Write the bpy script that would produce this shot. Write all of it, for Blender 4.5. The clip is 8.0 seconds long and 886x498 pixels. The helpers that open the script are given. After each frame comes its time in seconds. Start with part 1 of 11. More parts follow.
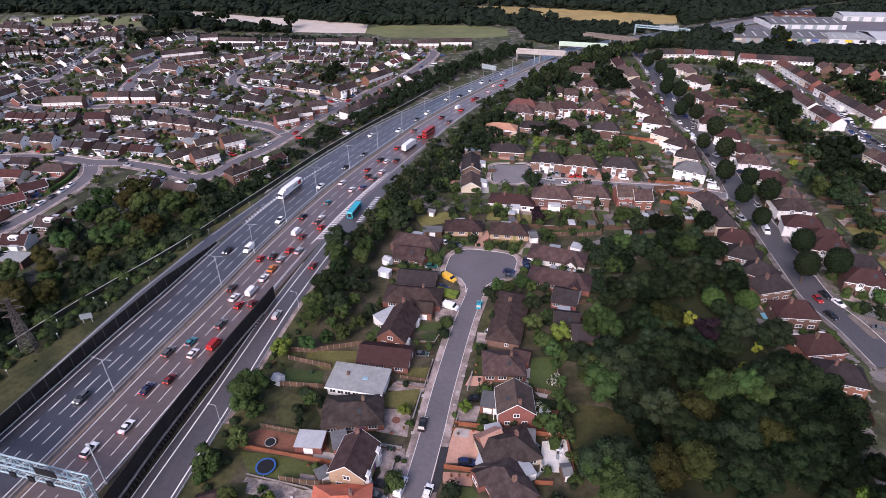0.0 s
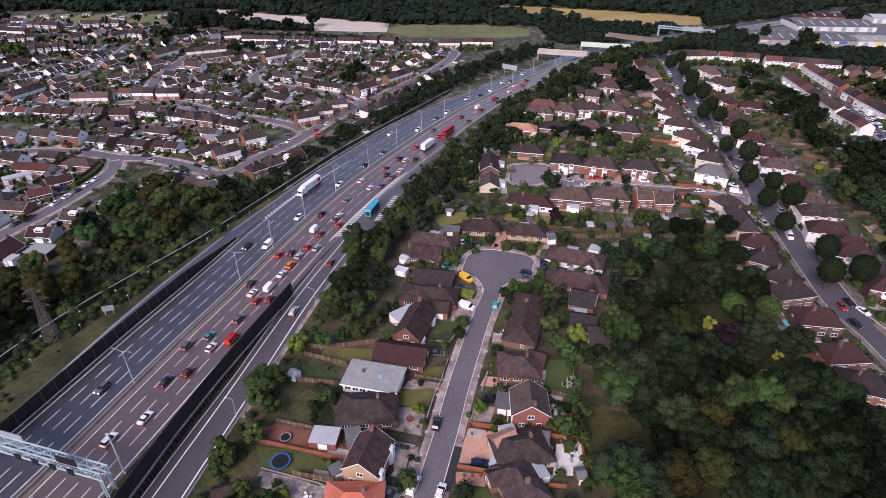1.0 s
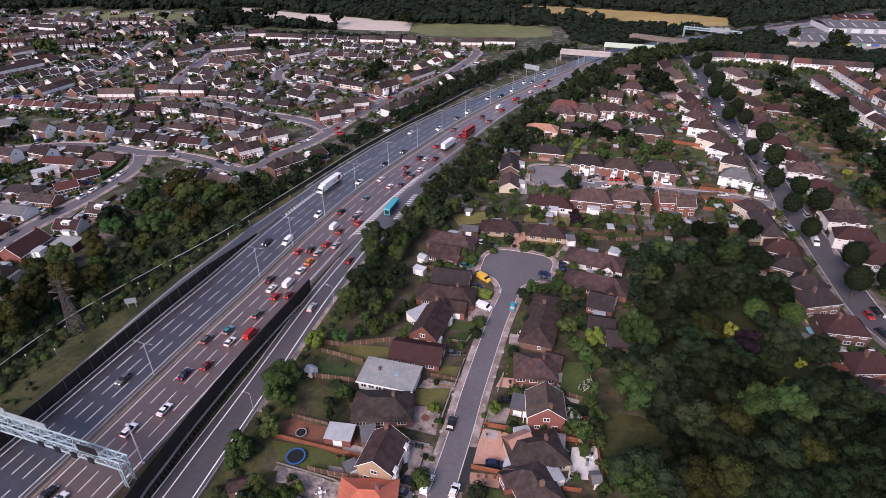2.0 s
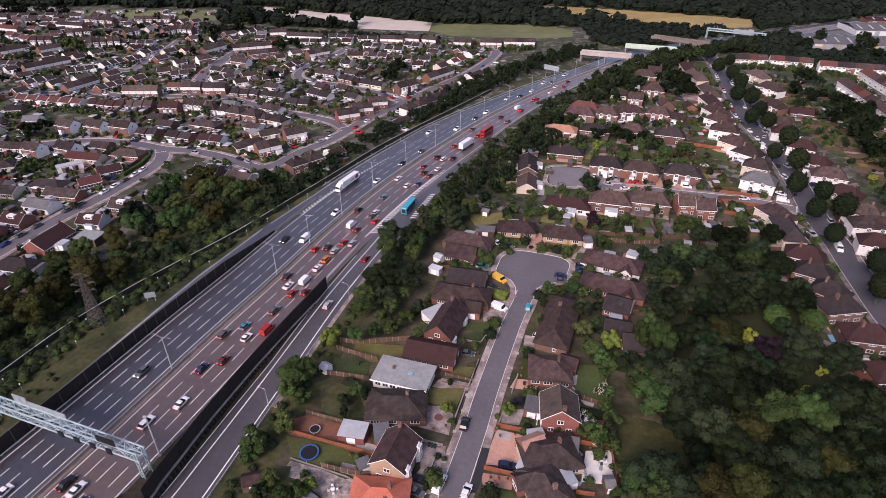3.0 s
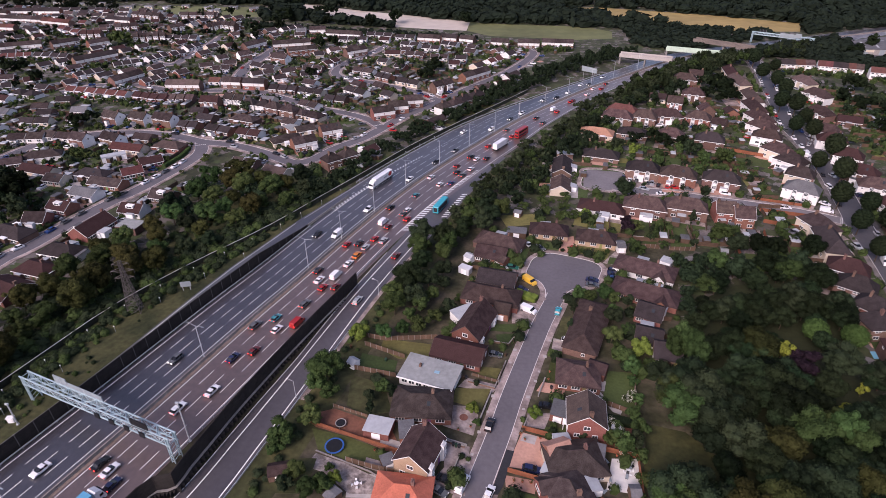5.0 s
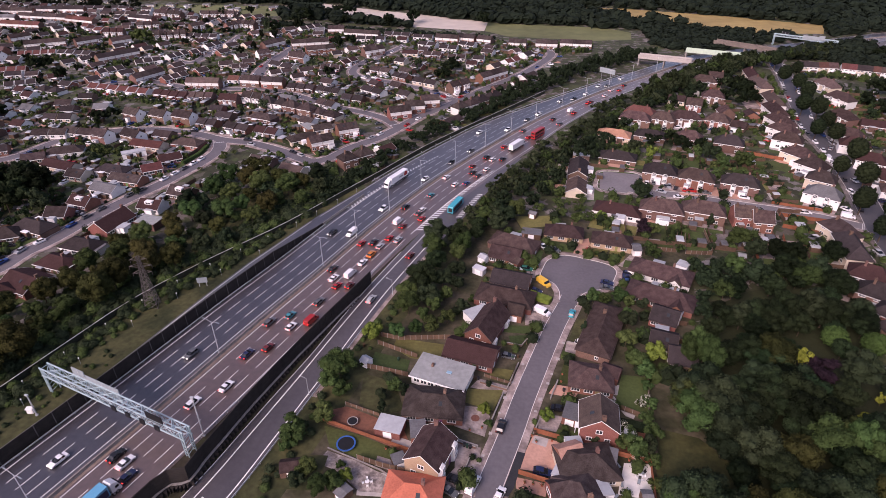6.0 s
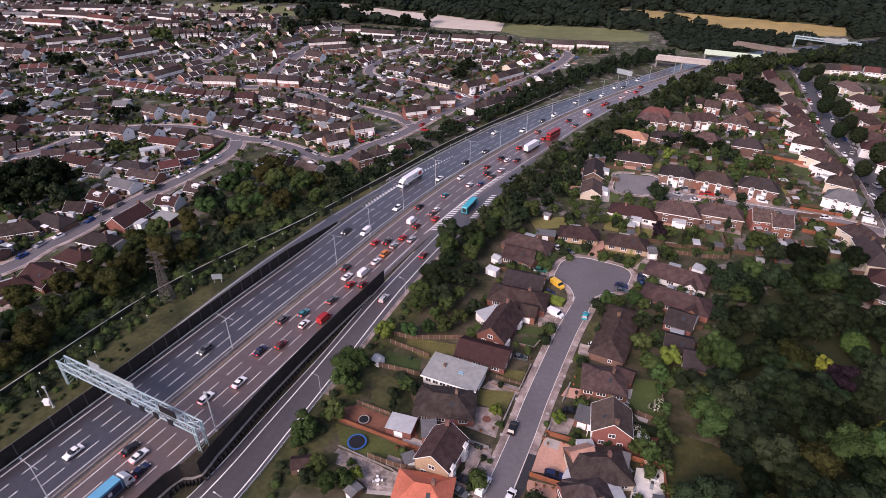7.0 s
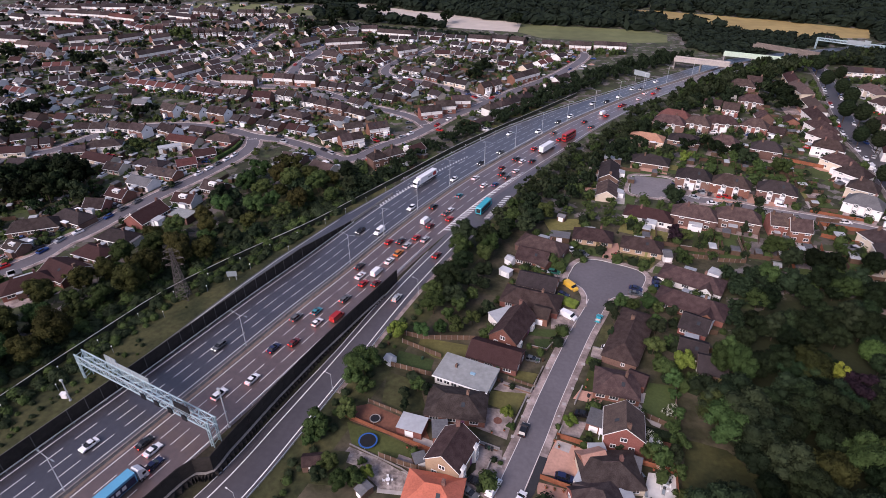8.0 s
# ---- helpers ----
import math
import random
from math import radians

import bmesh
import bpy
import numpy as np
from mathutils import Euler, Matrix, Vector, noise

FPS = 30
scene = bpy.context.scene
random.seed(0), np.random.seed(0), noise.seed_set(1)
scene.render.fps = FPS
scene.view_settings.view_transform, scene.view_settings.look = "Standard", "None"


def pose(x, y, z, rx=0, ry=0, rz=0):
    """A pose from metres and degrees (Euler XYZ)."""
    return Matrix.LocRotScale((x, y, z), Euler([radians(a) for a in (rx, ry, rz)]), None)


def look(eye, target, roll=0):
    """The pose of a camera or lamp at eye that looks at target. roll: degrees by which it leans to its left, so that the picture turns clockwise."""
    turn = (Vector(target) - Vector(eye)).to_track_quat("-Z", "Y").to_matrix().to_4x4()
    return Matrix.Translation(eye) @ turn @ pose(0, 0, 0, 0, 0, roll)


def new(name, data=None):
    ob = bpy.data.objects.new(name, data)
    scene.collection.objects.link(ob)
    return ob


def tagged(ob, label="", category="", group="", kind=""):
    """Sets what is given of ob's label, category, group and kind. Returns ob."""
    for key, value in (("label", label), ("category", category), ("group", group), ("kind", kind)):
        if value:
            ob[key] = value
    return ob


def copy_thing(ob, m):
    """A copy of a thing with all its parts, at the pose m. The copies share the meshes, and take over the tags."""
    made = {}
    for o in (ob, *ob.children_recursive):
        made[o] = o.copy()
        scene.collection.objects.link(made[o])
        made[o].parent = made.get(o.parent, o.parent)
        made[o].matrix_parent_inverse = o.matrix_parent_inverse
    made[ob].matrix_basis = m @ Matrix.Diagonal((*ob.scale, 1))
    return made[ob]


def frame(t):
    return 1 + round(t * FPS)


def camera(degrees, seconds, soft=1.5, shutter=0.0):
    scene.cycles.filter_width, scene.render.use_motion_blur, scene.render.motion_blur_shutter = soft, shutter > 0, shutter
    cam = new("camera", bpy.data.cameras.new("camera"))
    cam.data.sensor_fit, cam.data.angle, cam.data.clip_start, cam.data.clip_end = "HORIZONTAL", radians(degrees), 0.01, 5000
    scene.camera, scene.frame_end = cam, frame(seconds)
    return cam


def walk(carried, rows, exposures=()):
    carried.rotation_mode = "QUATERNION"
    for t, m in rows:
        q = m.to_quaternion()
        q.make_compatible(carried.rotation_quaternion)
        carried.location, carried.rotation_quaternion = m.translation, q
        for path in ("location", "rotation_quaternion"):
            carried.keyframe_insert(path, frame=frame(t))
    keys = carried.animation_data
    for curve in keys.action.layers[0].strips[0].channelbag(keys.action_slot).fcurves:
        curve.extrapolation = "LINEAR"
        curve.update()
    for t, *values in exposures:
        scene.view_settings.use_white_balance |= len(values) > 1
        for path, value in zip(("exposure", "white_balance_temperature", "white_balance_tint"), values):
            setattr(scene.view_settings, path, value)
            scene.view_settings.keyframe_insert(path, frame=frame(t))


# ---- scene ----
cam = camera(74.7, 8.0, soft=0.6)
PATH = [
    (0, (-0.228, -2.558, 115.18), (-0.228, -0.857, 114.128), 0.1),
    (0.5, (-0.209, -2.585, 115.206), (-0.23, -0.885, 114.153), 0.1),
    (1, (-0.243, -2.494, 115.111), (-0.302, -0.795, 114.058), 0.1),
    (1.5, (-0.17, -2.355, 115.031), (-0.263, -0.658, 113.977), 0.1),
    (3, (-0.167, -2.242, 114.811), (-0.345, -0.552, 113.757), 0.0),
    (3.5, (-0.201, -2.087, 114.679), (-0.407, -0.4, 113.625), 0.1),
    (4, (-0.276, -2.142, 114.63), (-0.509, -0.458, 113.576), 0.1),
    (4.5, (-0.409, -2.154, 114.593), (-0.665, -0.474, 113.539), 0.1),
    (6, (-0.31, -2.117, 114.732), (-0.639, -0.451, 113.677), 0.1),
    (6.5, (-0.32, -2.045, 114.639), (-0.671, -0.382, 113.585), 0.1),
    (7, (-0.434, -1.96, 114.407), (-0.808, -0.302, 113.353), 0.1),
    (7.5, (-0.343, -1.932, 114.434), (-0.741, -0.279, 113.38), 0.1),
    (8, (-0.316, -1.876, 114.417), (-0.736, -0.229, 113.364), 0.0),
]
walk(cam, [(t, look(e, a, r)) for t, e, a, r in PATH], [(0, 1.29, 6150, 26), (0.5, 1.34, 6190, 31), (1.0, 1.18, 6230, 28), (1.5, 1.15, 6250, 27), (3, 1.16, 6550, 30), (3.5, 1.2, 6380, 31), (4.5, 1.12, 6330, 28), (6, 1.16, 6700, 36), (6.5, 1.24, 6830, 34), (7.0, 1.2, 6650, 31), (7.5, 1.36, 6450, 36), (8, 1.08, 6300, 27)])

# ---- light ----
world = bpy.data.worlds.new("world")
scene.world = world
world.use_nodes = True
_n = world.node_tree.nodes
_sky = _n.new("ShaderNodeTexSky")
_sky.sky_type = "NISHITA"
_sky.sun_disc = False
_sky.sun_elevation = radians(38)
_sky.sun_rotation = radians(206)
_sky.air_density, _sky.dust_density, _sky.ozone_density = 1.0, 3.0, 1.0
world.node_tree.links.new(_sky.outputs[0], _n["Background"].inputs[0])
_n["Background"].inputs[1].default_value = 0.083
sun = new("sun", bpy.data.lights.new("sun", "SUN"))
sun.data.energy, sun.data.angle, sun.data.color = 1.25, radians(30), (1.0, 0.93, 0.88)
_az, _el = radians(206), radians(36)
sun.matrix_world = look((60 * math.sin(_az), 60 * math.cos(_az), 300), (0, 0, 300 - 60 * math.tan(_el)))

# ---- materials ----
MATS = {}


def surface(name, base, var=0.3, fine=1.0, coarse=0.12, rough=0.85, metal=0.0, bump=0.3, rand=0.0, hue=0.0, tint=None, emit=0.0, island=0.0, spec=0.25):
    """A worn surface: base colour broken up by noise at two scales, with relief; rand varies it from thing to thing."""
    m = bpy.data.materials.new(name)
    m.use_nodes = True
    nt = m.node_tree
    b = nt.nodes["Principled BSDF"]
    co = nt.nodes.new("ShaderNodeTexCoord")
    geo = nt.nodes.new("ShaderNodeNewGeometry")
    n1 = nt.nodes.new("ShaderNodeTexNoise")
    n1.inputs["Scale"].default_value, n1.inputs["Detail"].default_value = fine, 4
    n2 = nt.nodes.new("ShaderNodeTexNoise")
    n2.inputs["Scale"].default_value, n2.inputs["Detail"].default_value = coarse, 3
    for n in (n1, n2):
        nt.links.new(geo.outputs["Position"], n.inputs["Vector"])
    add = nt.nodes.new("ShaderNodeMath")
    add.operation = "ADD"
    nt.links.new(n1.outputs["Fac"], add.inputs[0])
    nt.links.new(n2.outputs["Fac"], add.inputs[1])
    val = nt.nodes.new("ShaderNodeMapRange")
    val.inputs[1].default_value, val.inputs[2].default_value = 0.6, 1.4
    val.inputs[3].default_value, val.inputs[4].default_value = 1 - var, 1 + var
    nt.links.new(add.outputs[0], val.inputs[0])
    hsv = nt.nodes.new("ShaderNodeHueSaturation")
    if tint:
        mixc = nt.nodes.new("ShaderNodeMix")
        mixc.data_type = "RGBA"
        mixc.inputs[6].default_value, mixc.inputs[7].default_value = (*base, 1), (*tint, 1)
        rr = nt.nodes.new("ShaderNodeMapRange")
        rr.inputs[1].default_value, rr.inputs[2].default_value = 0.4, 0.62
        nt.links.new(n2.outputs["Fac"], rr.inputs[0])
        nt.links.new(rr.outputs[0], mixc.inputs[0])
        nt.links.new(mixc.outputs[2], hsv.inputs["Color"])
    else:
        hsv.inputs["Color"].default_value = (*base, 1)
    value = val.outputs[0]
    if rand or hue or island:
        info = nt.nodes.new("ShaderNodeObjectInfo")
        source = geo.outputs["Random Per Island"] if island else info.outputs["Random"]
        spread = island or rand
        if spread:
            r = nt.nodes.new("ShaderNodeMapRange")
            r.inputs[3].default_value, r.inputs[4].default_value = 1 - spread, 1 + spread
            nt.links.new(source, r.inputs[0])
            mul = nt.nodes.new("ShaderNodeMath")
            mul.operation = "MULTIPLY"
            nt.links.new(value, mul.inputs[0])
            nt.links.new(r.outputs[0], mul.inputs[1])
            value = mul.outputs[0]
        if hue:
            wn = nt.nodes.new("ShaderNodeTexWhiteNoise")
            wn.noise_dimensions = "1D"
            nt.links.new(source, wn.inputs["W"])
            h = nt.nodes.new("ShaderNodeMapRange")
            h.inputs[3].default_value, h.inputs[4].default_value = 0.5 - hue, 0.5 + hue
            nt.links.new(wn.outputs["Value"], h.inputs[0])
            nt.links.new(h.outputs[0], hsv.inputs["Hue"])
    nt.links.new(value, hsv.inputs["Value"])
    nt.links.new(hsv.outputs[0], b.inputs["Base Color"])
    b.inputs["Roughness"].default_value, b.inputs["Metallic"].default_value = rough, metal
    b.inputs["Specular IOR Level"].default_value = spec
    if bump:
        bp = nt.nodes.new("ShaderNodeBump")
        bp.inputs["Strength"].default_value, bp.inputs["Distance"].default_value = bump, 0.15
        nt.links.new(n1.outputs["Fac"], bp.inputs["Height"])
        nt.links.new(bp.outputs[0], b.inputs["Normal"])
    if emit:
        b.inputs["Emission Color"].default_value = (*base, 1)
        b.inputs["Emission Strength"].default_value = emit
    MATS[name] = m
    return m


def garden_ground():
    """Grass broken into plots of lawn, rough grass, soil and paving, a dozen metres across."""
    m = surface("garden_ground", (0.05, 0.07, 0.025), var=0.35, fine=0.6, coarse=0.05, bump=0.6)
    nt = m.node_tree
    geo = next(n for n in nt.nodes if n.type == "NEW_GEOMETRY")
    hsv = next(n for n in nt.nodes if n.type == "HUE_SAT")
    v = nt.nodes.new("ShaderNodeTexVoronoi")
    v.inputs["Scale"].default_value = 0.27
    v.inputs["Randomness"].default_value = 0.8
    warp = nt.nodes.new("ShaderNodeTexNoise")
    warp.inputs["Scale"].default_value, warp.inputs["Detail"].default_value = 0.45, 3
    nt.links.new(geo.outputs["Position"], warp.inputs["Vector"])
    mad = nt.nodes.new("ShaderNodeVectorMath")
    mad.operation = "MULTIPLY_ADD"
    mad.inputs[1].default_value = (7, 7, 0)
    nt.links.new(warp.outputs["Color"], mad.inputs[0])
    nt.links.new(geo.outputs["Position"], mad.inputs[2])
    nt.links.new(mad.outputs[0], v.inputs["Vector"])
    sep = nt.nodes.new("ShaderNodeSeparateColor")
    nt.links.new(v.outputs["Color"], sep.inputs[0])
    ramp = nt.nodes.new("ShaderNodeValToRGB")
    ramp.color_ramp.interpolation = "CONSTANT"
    stops = ((0.0, (0.042, 0.045, 0.023)), (0.24, (0.033, 0.036, 0.019)), (0.42, (0.052, 0.06, 0.028)), (0.6, (0.086, 0.078, 0.062)), (0.7, (0.05, 0.066, 0.026)), (0.82, (0.125, 0.108, 0.1)), (0.93, (0.17, 0.155, 0.148)))
    el = ramp.color_ramp.elements
    el[0].position, el[0].color = stops[0][0], (*stops[0][1], 1)
    el[1].position, el[1].color = stops[1][0], (*stops[1][1], 1)
    for p, c in stops[2:]:
        e = el.new(p)
        e.color = (*c, 1)
    nt.links.new(sep.outputs[0], ramp.inputs[0])
    nt.links.new(ramp.outputs[0], hsv.inputs["Color"])
    return m


garden_ground()
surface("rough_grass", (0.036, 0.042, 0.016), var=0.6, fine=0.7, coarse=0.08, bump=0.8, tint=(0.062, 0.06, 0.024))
surface("verge_soil", (0.036, 0.03, 0.02), var=0.5, fine=0.7, coarse=0.1, bump=0.8, tint=(0.045, 0.045, 0.02))
surface("lawn", (0.046, 0.064, 0.019), var=0.3, fine=1.2, coarse=0.15, bump=0.5, rand=0.25, hue=0.03)
surface("dry_lawn", (0.13, 0.12, 0.04), var=0.3, fine=1.0, coarse=0.2, bump=0.5, rand=0.2)
surface("clearing_grass", (0.034, 0.038, 0.013), var=0.4, fine=1.0, coarse=0.2, bump=0.5, tint=(0.048, 0.047, 0.016))
surface("bin_black", (0.02, 0.02, 0.022), var=0.2, rough=0.5, bump=0)
surface("bin_green", (0.02, 0.05, 0.03), var=0.2, rough=0.5, bump=0)
surface("bin_brown", (0.06, 0.035, 0.02), var=0.2, rough=0.5, bump=0)
surface("close_grass", (0.042, 0.042, 0.02), var=0.5, fine=0.8, coarse=0.15, bump=0.7, tint=(0.075, 0.062, 0.041))
surface("meadow_gold", (0.30, 0.22, 0.085), var=0.25, fine=0.1, coarse=0.02, bump=0.3)
surface("meadow_green", (0.13, 0.14, 0.06), var=0.3, fine=0.1, coarse=0.015, bump=0.3)
surface("pale_earth", (0.48, 0.42, 0.36), var=0.15, fine=0.1, coarse=0.02, bump=0.2)
# ground of the wood, its colour darkened for the shade below the crowns
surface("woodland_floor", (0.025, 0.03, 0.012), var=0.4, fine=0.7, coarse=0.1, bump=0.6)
surface("asphalt_blue", (0.045, 0.0415, 0.0475), var=0.3, fine=0.7, coarse=0.03, rough=0.3, bump=0.1, spec=1.0)
surface("asphalt_slip", (0.072, 0.063, 0.067), var=0.3, fine=0.7, coarse=0.03, rough=0.4, bump=0.1, spec=0.7)
surface("asphalt_worn", (0.165, 0.15, 0.155), var=0.25, fine=0.9, coarse=0.08, rough=0.7, bump=0.2, spec=0.4)
surface("asphalt_brown", (0.1, 0.07, 0.063), var=0.3, fine=0.7, coarse=0.03, rough=0.32, bump=0.1, spec=1.0)
surface("asphalt_avenue", (0.072, 0.067, 0.073), var=0.25, fine=0.9, coarse=0.08, rough=0.6, bump=0.2, spec=0.4)
surface("asphalt_street", (0.118, 0.107, 0.116), var=0.2, fine=0.9, coarse=0.08, rough=0.7, bump=0.2, spec=0.4)
# dark worn paving; on the avenue part of its darkness stands for lens falloff
surface("paving_worn", (0.115, 0.1, 0.096), var=0.4, tint=(0.16, 0.138, 0.13), fine=1.3, coarse=0.25, bump=0.3)
surface("paving", (0.21, 0.165, 0.152), var=0.4, tint=(0.32, 0.255, 0.235), fine=1.3, coarse=0.25, bump=0.3)
surface("reserve", (0.2, 0.155, 0.13), var=0.35, fine=1.0, coarse=0.15, bump=0.3)
surface("paving_pale", (0.36, 0.33, 0.31), var=0.2, fine=1.0, coarse=0.3, bump=0.3)
surface("forecourt_grey", (0.22, 0.178, 0.164), var=0.35, tint=(0.31, 0.255, 0.235), fine=1.5, coarse=0.4, bump=0.3)
surface("paving_pink", (0.42, 0.24, 0.18), var=0.2, fine=1.5, coarse=0.3, bump=0.3, rand=0.1)
surface("kerb_stone", (0.6, 0.57, 0.55), var=0.25, fine=2.0, coarse=0.3, bump=0.2)
surface("road_paint", (0.72, 0.72, 0.7), var=0.22, fine=1.5, coarse=0.2, rough=0.6, bump=0.1)
surface("concrete", (0.25, 0.23, 0.215), var=0.3, fine=1.2, coarse=0.2, bump=0.3)
surface("concrete_brown", (0.15, 0.125, 0.11), var=0.3, fine=1.2, coarse=0.2, bump=0.3)
surface("concrete_dark", (0.10, 0.095, 0.09), var=0.35, fine=1.0, coarse=0.2, bump=0.4)
surface("fence_green", (0.03, 0.033, 0.022), var=0.4, fine=0.8, coarse=0.15, bump=0.4)
surface("barrier_dark", (0.028, 0.024, 0.022), var=0.4, fine=0.8, coarse=0.15, bump=0.4)
surface("galvanised", (0.50, 0.53, 0.55), var=0.2, fine=3.0, coarse=0.4, rough=0.5, metal=0.35, bump=0.05)
surface("gantry_steel", (0.32, 0.425, 0.46), var=0.2, fine=2.0, coarse=0.4, rough=0.5, metal=0.15, bump=0.05)
surface("pylon_steel", (0.095, 0.085, 0.08), var=0.3, fine=2.0, rough=0.6, metal=0.2, bump=0.05)
surface("sign_grey", (0.24, 0.28, 0.3), var=0.15, fine=2.0, coarse=0.4, rough=0.5)
surface("sign_black", (0.01, 0.01, 0.012), var=0.2, rough=0.4)
surface("brick_red", (0.19, 0.083, 0.061), var=0.3, fine=3.0, coarse=0.35, bump=0.3, rand=0.25, hue=0.012)
surface("brick_brown", (0.15, 0.088, 0.07), var=0.3, fine=3.0, coarse=0.35, bump=0.3, rand=0.25, hue=0.015)
surface("brick_buff", (0.38, 0.27, 0.18), var=0.22, fine=3.0, coarse=0.35, bump=0.3, rand=0.12)
surface("render_white", (0.7, 0.685, 0.665), var=0.1, fine=1.0, coarse=0.3, bump=0.15, rand=0.08)
surface("render_cream", (0.58, 0.5, 0.4), var=0.12, fine=1.0, coarse=0.3, bump=0.15, rand=0.15)
surface("roof_brown", (0.056, 0.0365, 0.0345), var=0.4, fine=4.5, coarse=0.6, bump=0.8, rand=0.35, hue=0.02, tint=(0.066, 0.045, 0.041), spec=0.1)
surface("roof_umber", (0.043, 0.0315, 0.0305), var=0.4, fine=4.5, coarse=0.6, bump=0.8, rand=0.35, hue=0.02, tint=(0.052, 0.04, 0.038), spec=0.1)
surface("roof_dark", (0.037, 0.030, 0.031), var=0.4, fine=4.5, coarse=0.6, bump=0.8, rand=0.25, hue=0.02, spec=0.08)
# weathered tiles, paled in colour for distance haze and for a sunlit slope
surface("roof_weathered", (0.08, 0.057, 0.053), var=0.4, fine=4.5, coarse=0.6, bump=0.8, rand=0.35, hue=0.02, spec=0.08)
surface("roof_red", (0.1, 0.045, 0.039), var=0.35, fine=4.5, coarse=0.6, bump=0.8, rand=0.25, hue=0.015, spec=0.08)
surface("roof_maroon", (0.048, 0.0255, 0.0248), var=0.3, fine=4.5, coarse=0.6, bump=0.8, spec=0.08)
surface("roof_terracotta", (0.36, 0.19, 0.125), var=0.25, fine=4.5, coarse=0.6, bump=0.8)
surface("roof_orange", (0.4, 0.12, 0.075), var=0.25, fine=2.0, coarse=0.3, bump=0.8, rand=0.1)
surface("roof_grey", (0.115, 0.115, 0.122), var=0.3, fine=2.0, coarse=0.3, bump=0.6, rand=0.2)
surface("felt_pale", (0.36, 0.375, 0.39), var=0.15, fine=1.0, coarse=0.25, rough=0.7, bump=0.1)
surface("stained_timber", (0.1, 0.075, 0.066), var=0.3, fine=2.0, coarse=0.4, rough=0.6, bump=0.2)
surface("upvc", (0.8, 0.8, 0.8), var=0.06, fine=2.0, rough=0.45, bump=0)
surface("pane", (0.035, 0.04, 0.045), var=0.2, fine=0.7, rough=0.12, bump=0, spec=0.5)
surface("door_paint", (0.2, 0.1, 0.07), var=0.2, fine=2.0, rough=0.5, rand=0.7, hue=0.3)
surface("timber_fence", (0.115, 0.072, 0.048), var=0.35, fine=2.0, coarse=0.4, bump=0.5, rand=0.3)
surface("timber_orange", (0.22, 0.08, 0.042), var=0.3, fine=2.0, coarse=0.4, bump=0.5, rand=0.1)
surface("bark", (0.07, 0.05, 0.035), var=0.4, fine=3.0, bump=0.8)
surface("leaf_wood", (0.0112, 0.019, 0.0082), var=0.7, fine=0.9, coarse=0.2, rough=0.75, bump=0, spec=0.05, rand=0.62, hue=0.03)
surface("leaf_dark", (0.019, 0.029, 0.0145), var=0.45, fine=0.9, coarse=0.25, rough=0.75, bump=0, spec=0.05, rand=0.45, hue=0.03)
surface("leaf_mid", (0.04, 0.064, 0.021), var=0.45, fine=0.9, coarse=0.25, rough=0.75, bump=0, spec=0.05, rand=0.35, hue=0.035)
surface("leaf_far", (0.0115, 0.0175, 0.0115), var=0.5, fine=0.3, coarse=0.05, rough=0.8, bump=0, spec=0.05)
surface("leaf_olive", (0.036, 0.038, 0.012), var=0.6, fine=0.9, coarse=0.2, rough=0.75, bump=0, spec=0.05, rand=0.4, hue=0.03)
surface("leaf_street", (0.0125, 0.0195, 0.009), var=0.4, fine=0.9, coarse=0.25, rough=0.75, bump=0, spec=0.05, rand=0.15, hue=0.02)
surface("felt_grey", (0.25, 0.258, 0.253), var=0.2, fine=1.0, coarse=0.25, rough=0.7, bump=0.1)
surface("tarmac_new", (0.03, 0.03, 0.034), var=0.2, fine=2.0, coarse=0.3, bump=0.2)
# brown tiles as they look when lit from the left, the light in the colour
surface("roof_faded", (0.33, 0.185, 0.142), var=0.3, fine=2.0, coarse=0.3, bump=0.8)
surface("leaf_bright", (0.10, 0.15, 0.03), var=0.4, fine=0.9, coarse=0.25, rough=0.75, bump=0, spec=0.05, rand=0.2, hue=0.02)
surface("leaf_dome", (0.045, 0.08, 0.022), var=0.4, fine=0.9, coarse=0.25, rough=0.75, bump=0, spec=0.05, rand=0.15)
surface("leaf_yellow", (0.17, 0.19, 0.03), var=0.4, fine=0.9, coarse=0.25, rough=0.75, bump=0, spec=0.05)
surface("leaf_purple", (0.02, 0.012, 0.017), var=0.4, fine=0.9, rough=0.75, bump=0, spec=0.05)
surface("blossom", (0.6, 0.6, 0.5), var=0.2, fine=2.0, bump=0)
surface("tyre", (0.015, 0.015, 0.016), var=0.2, rough=0.8, bump=0)
surface("alloy", (0.4, 0.4, 0.42), var=0.1, rough=0.35, metal=0.8, bump=0)
surface("car_glass", (0.012, 0.014, 0.018), var=0.2, rough=0.08, bump=0, spec=0.5)
surface("tail_red", (0.9, 0.03, 0.02), var=0.1, rough=0.3, bump=0, emit=3.0)
surface("head_white", (1.0, 0.93, 0.8), var=0.05, rough=0.3, bump=0, emit=3.0)
surface("lamp_dull", (0.7, 0.7, 0.68), var=0.05, rough=0.3, bump=0)
surface("pool_blue", (0.16, 0.4, 0.55), var=0.2, fine=2.0, rough=0.3, bump=0)
surface("net_black", (0.012, 0.013, 0.016), var=0.2, bump=0)
surface("tramp_blue", (0.03, 0.10, 0.30), var=0.15, fine=2, rough=0.6, bump=0)
surface("plastic_white", (0.75, 0.75, 0.75), var=0.1, rough=0.5, bump=0)
surface("metal_green", (0.42, 0.52, 0.42), var=0.15, fine=0.8, rough=0.6, bump=0.1)
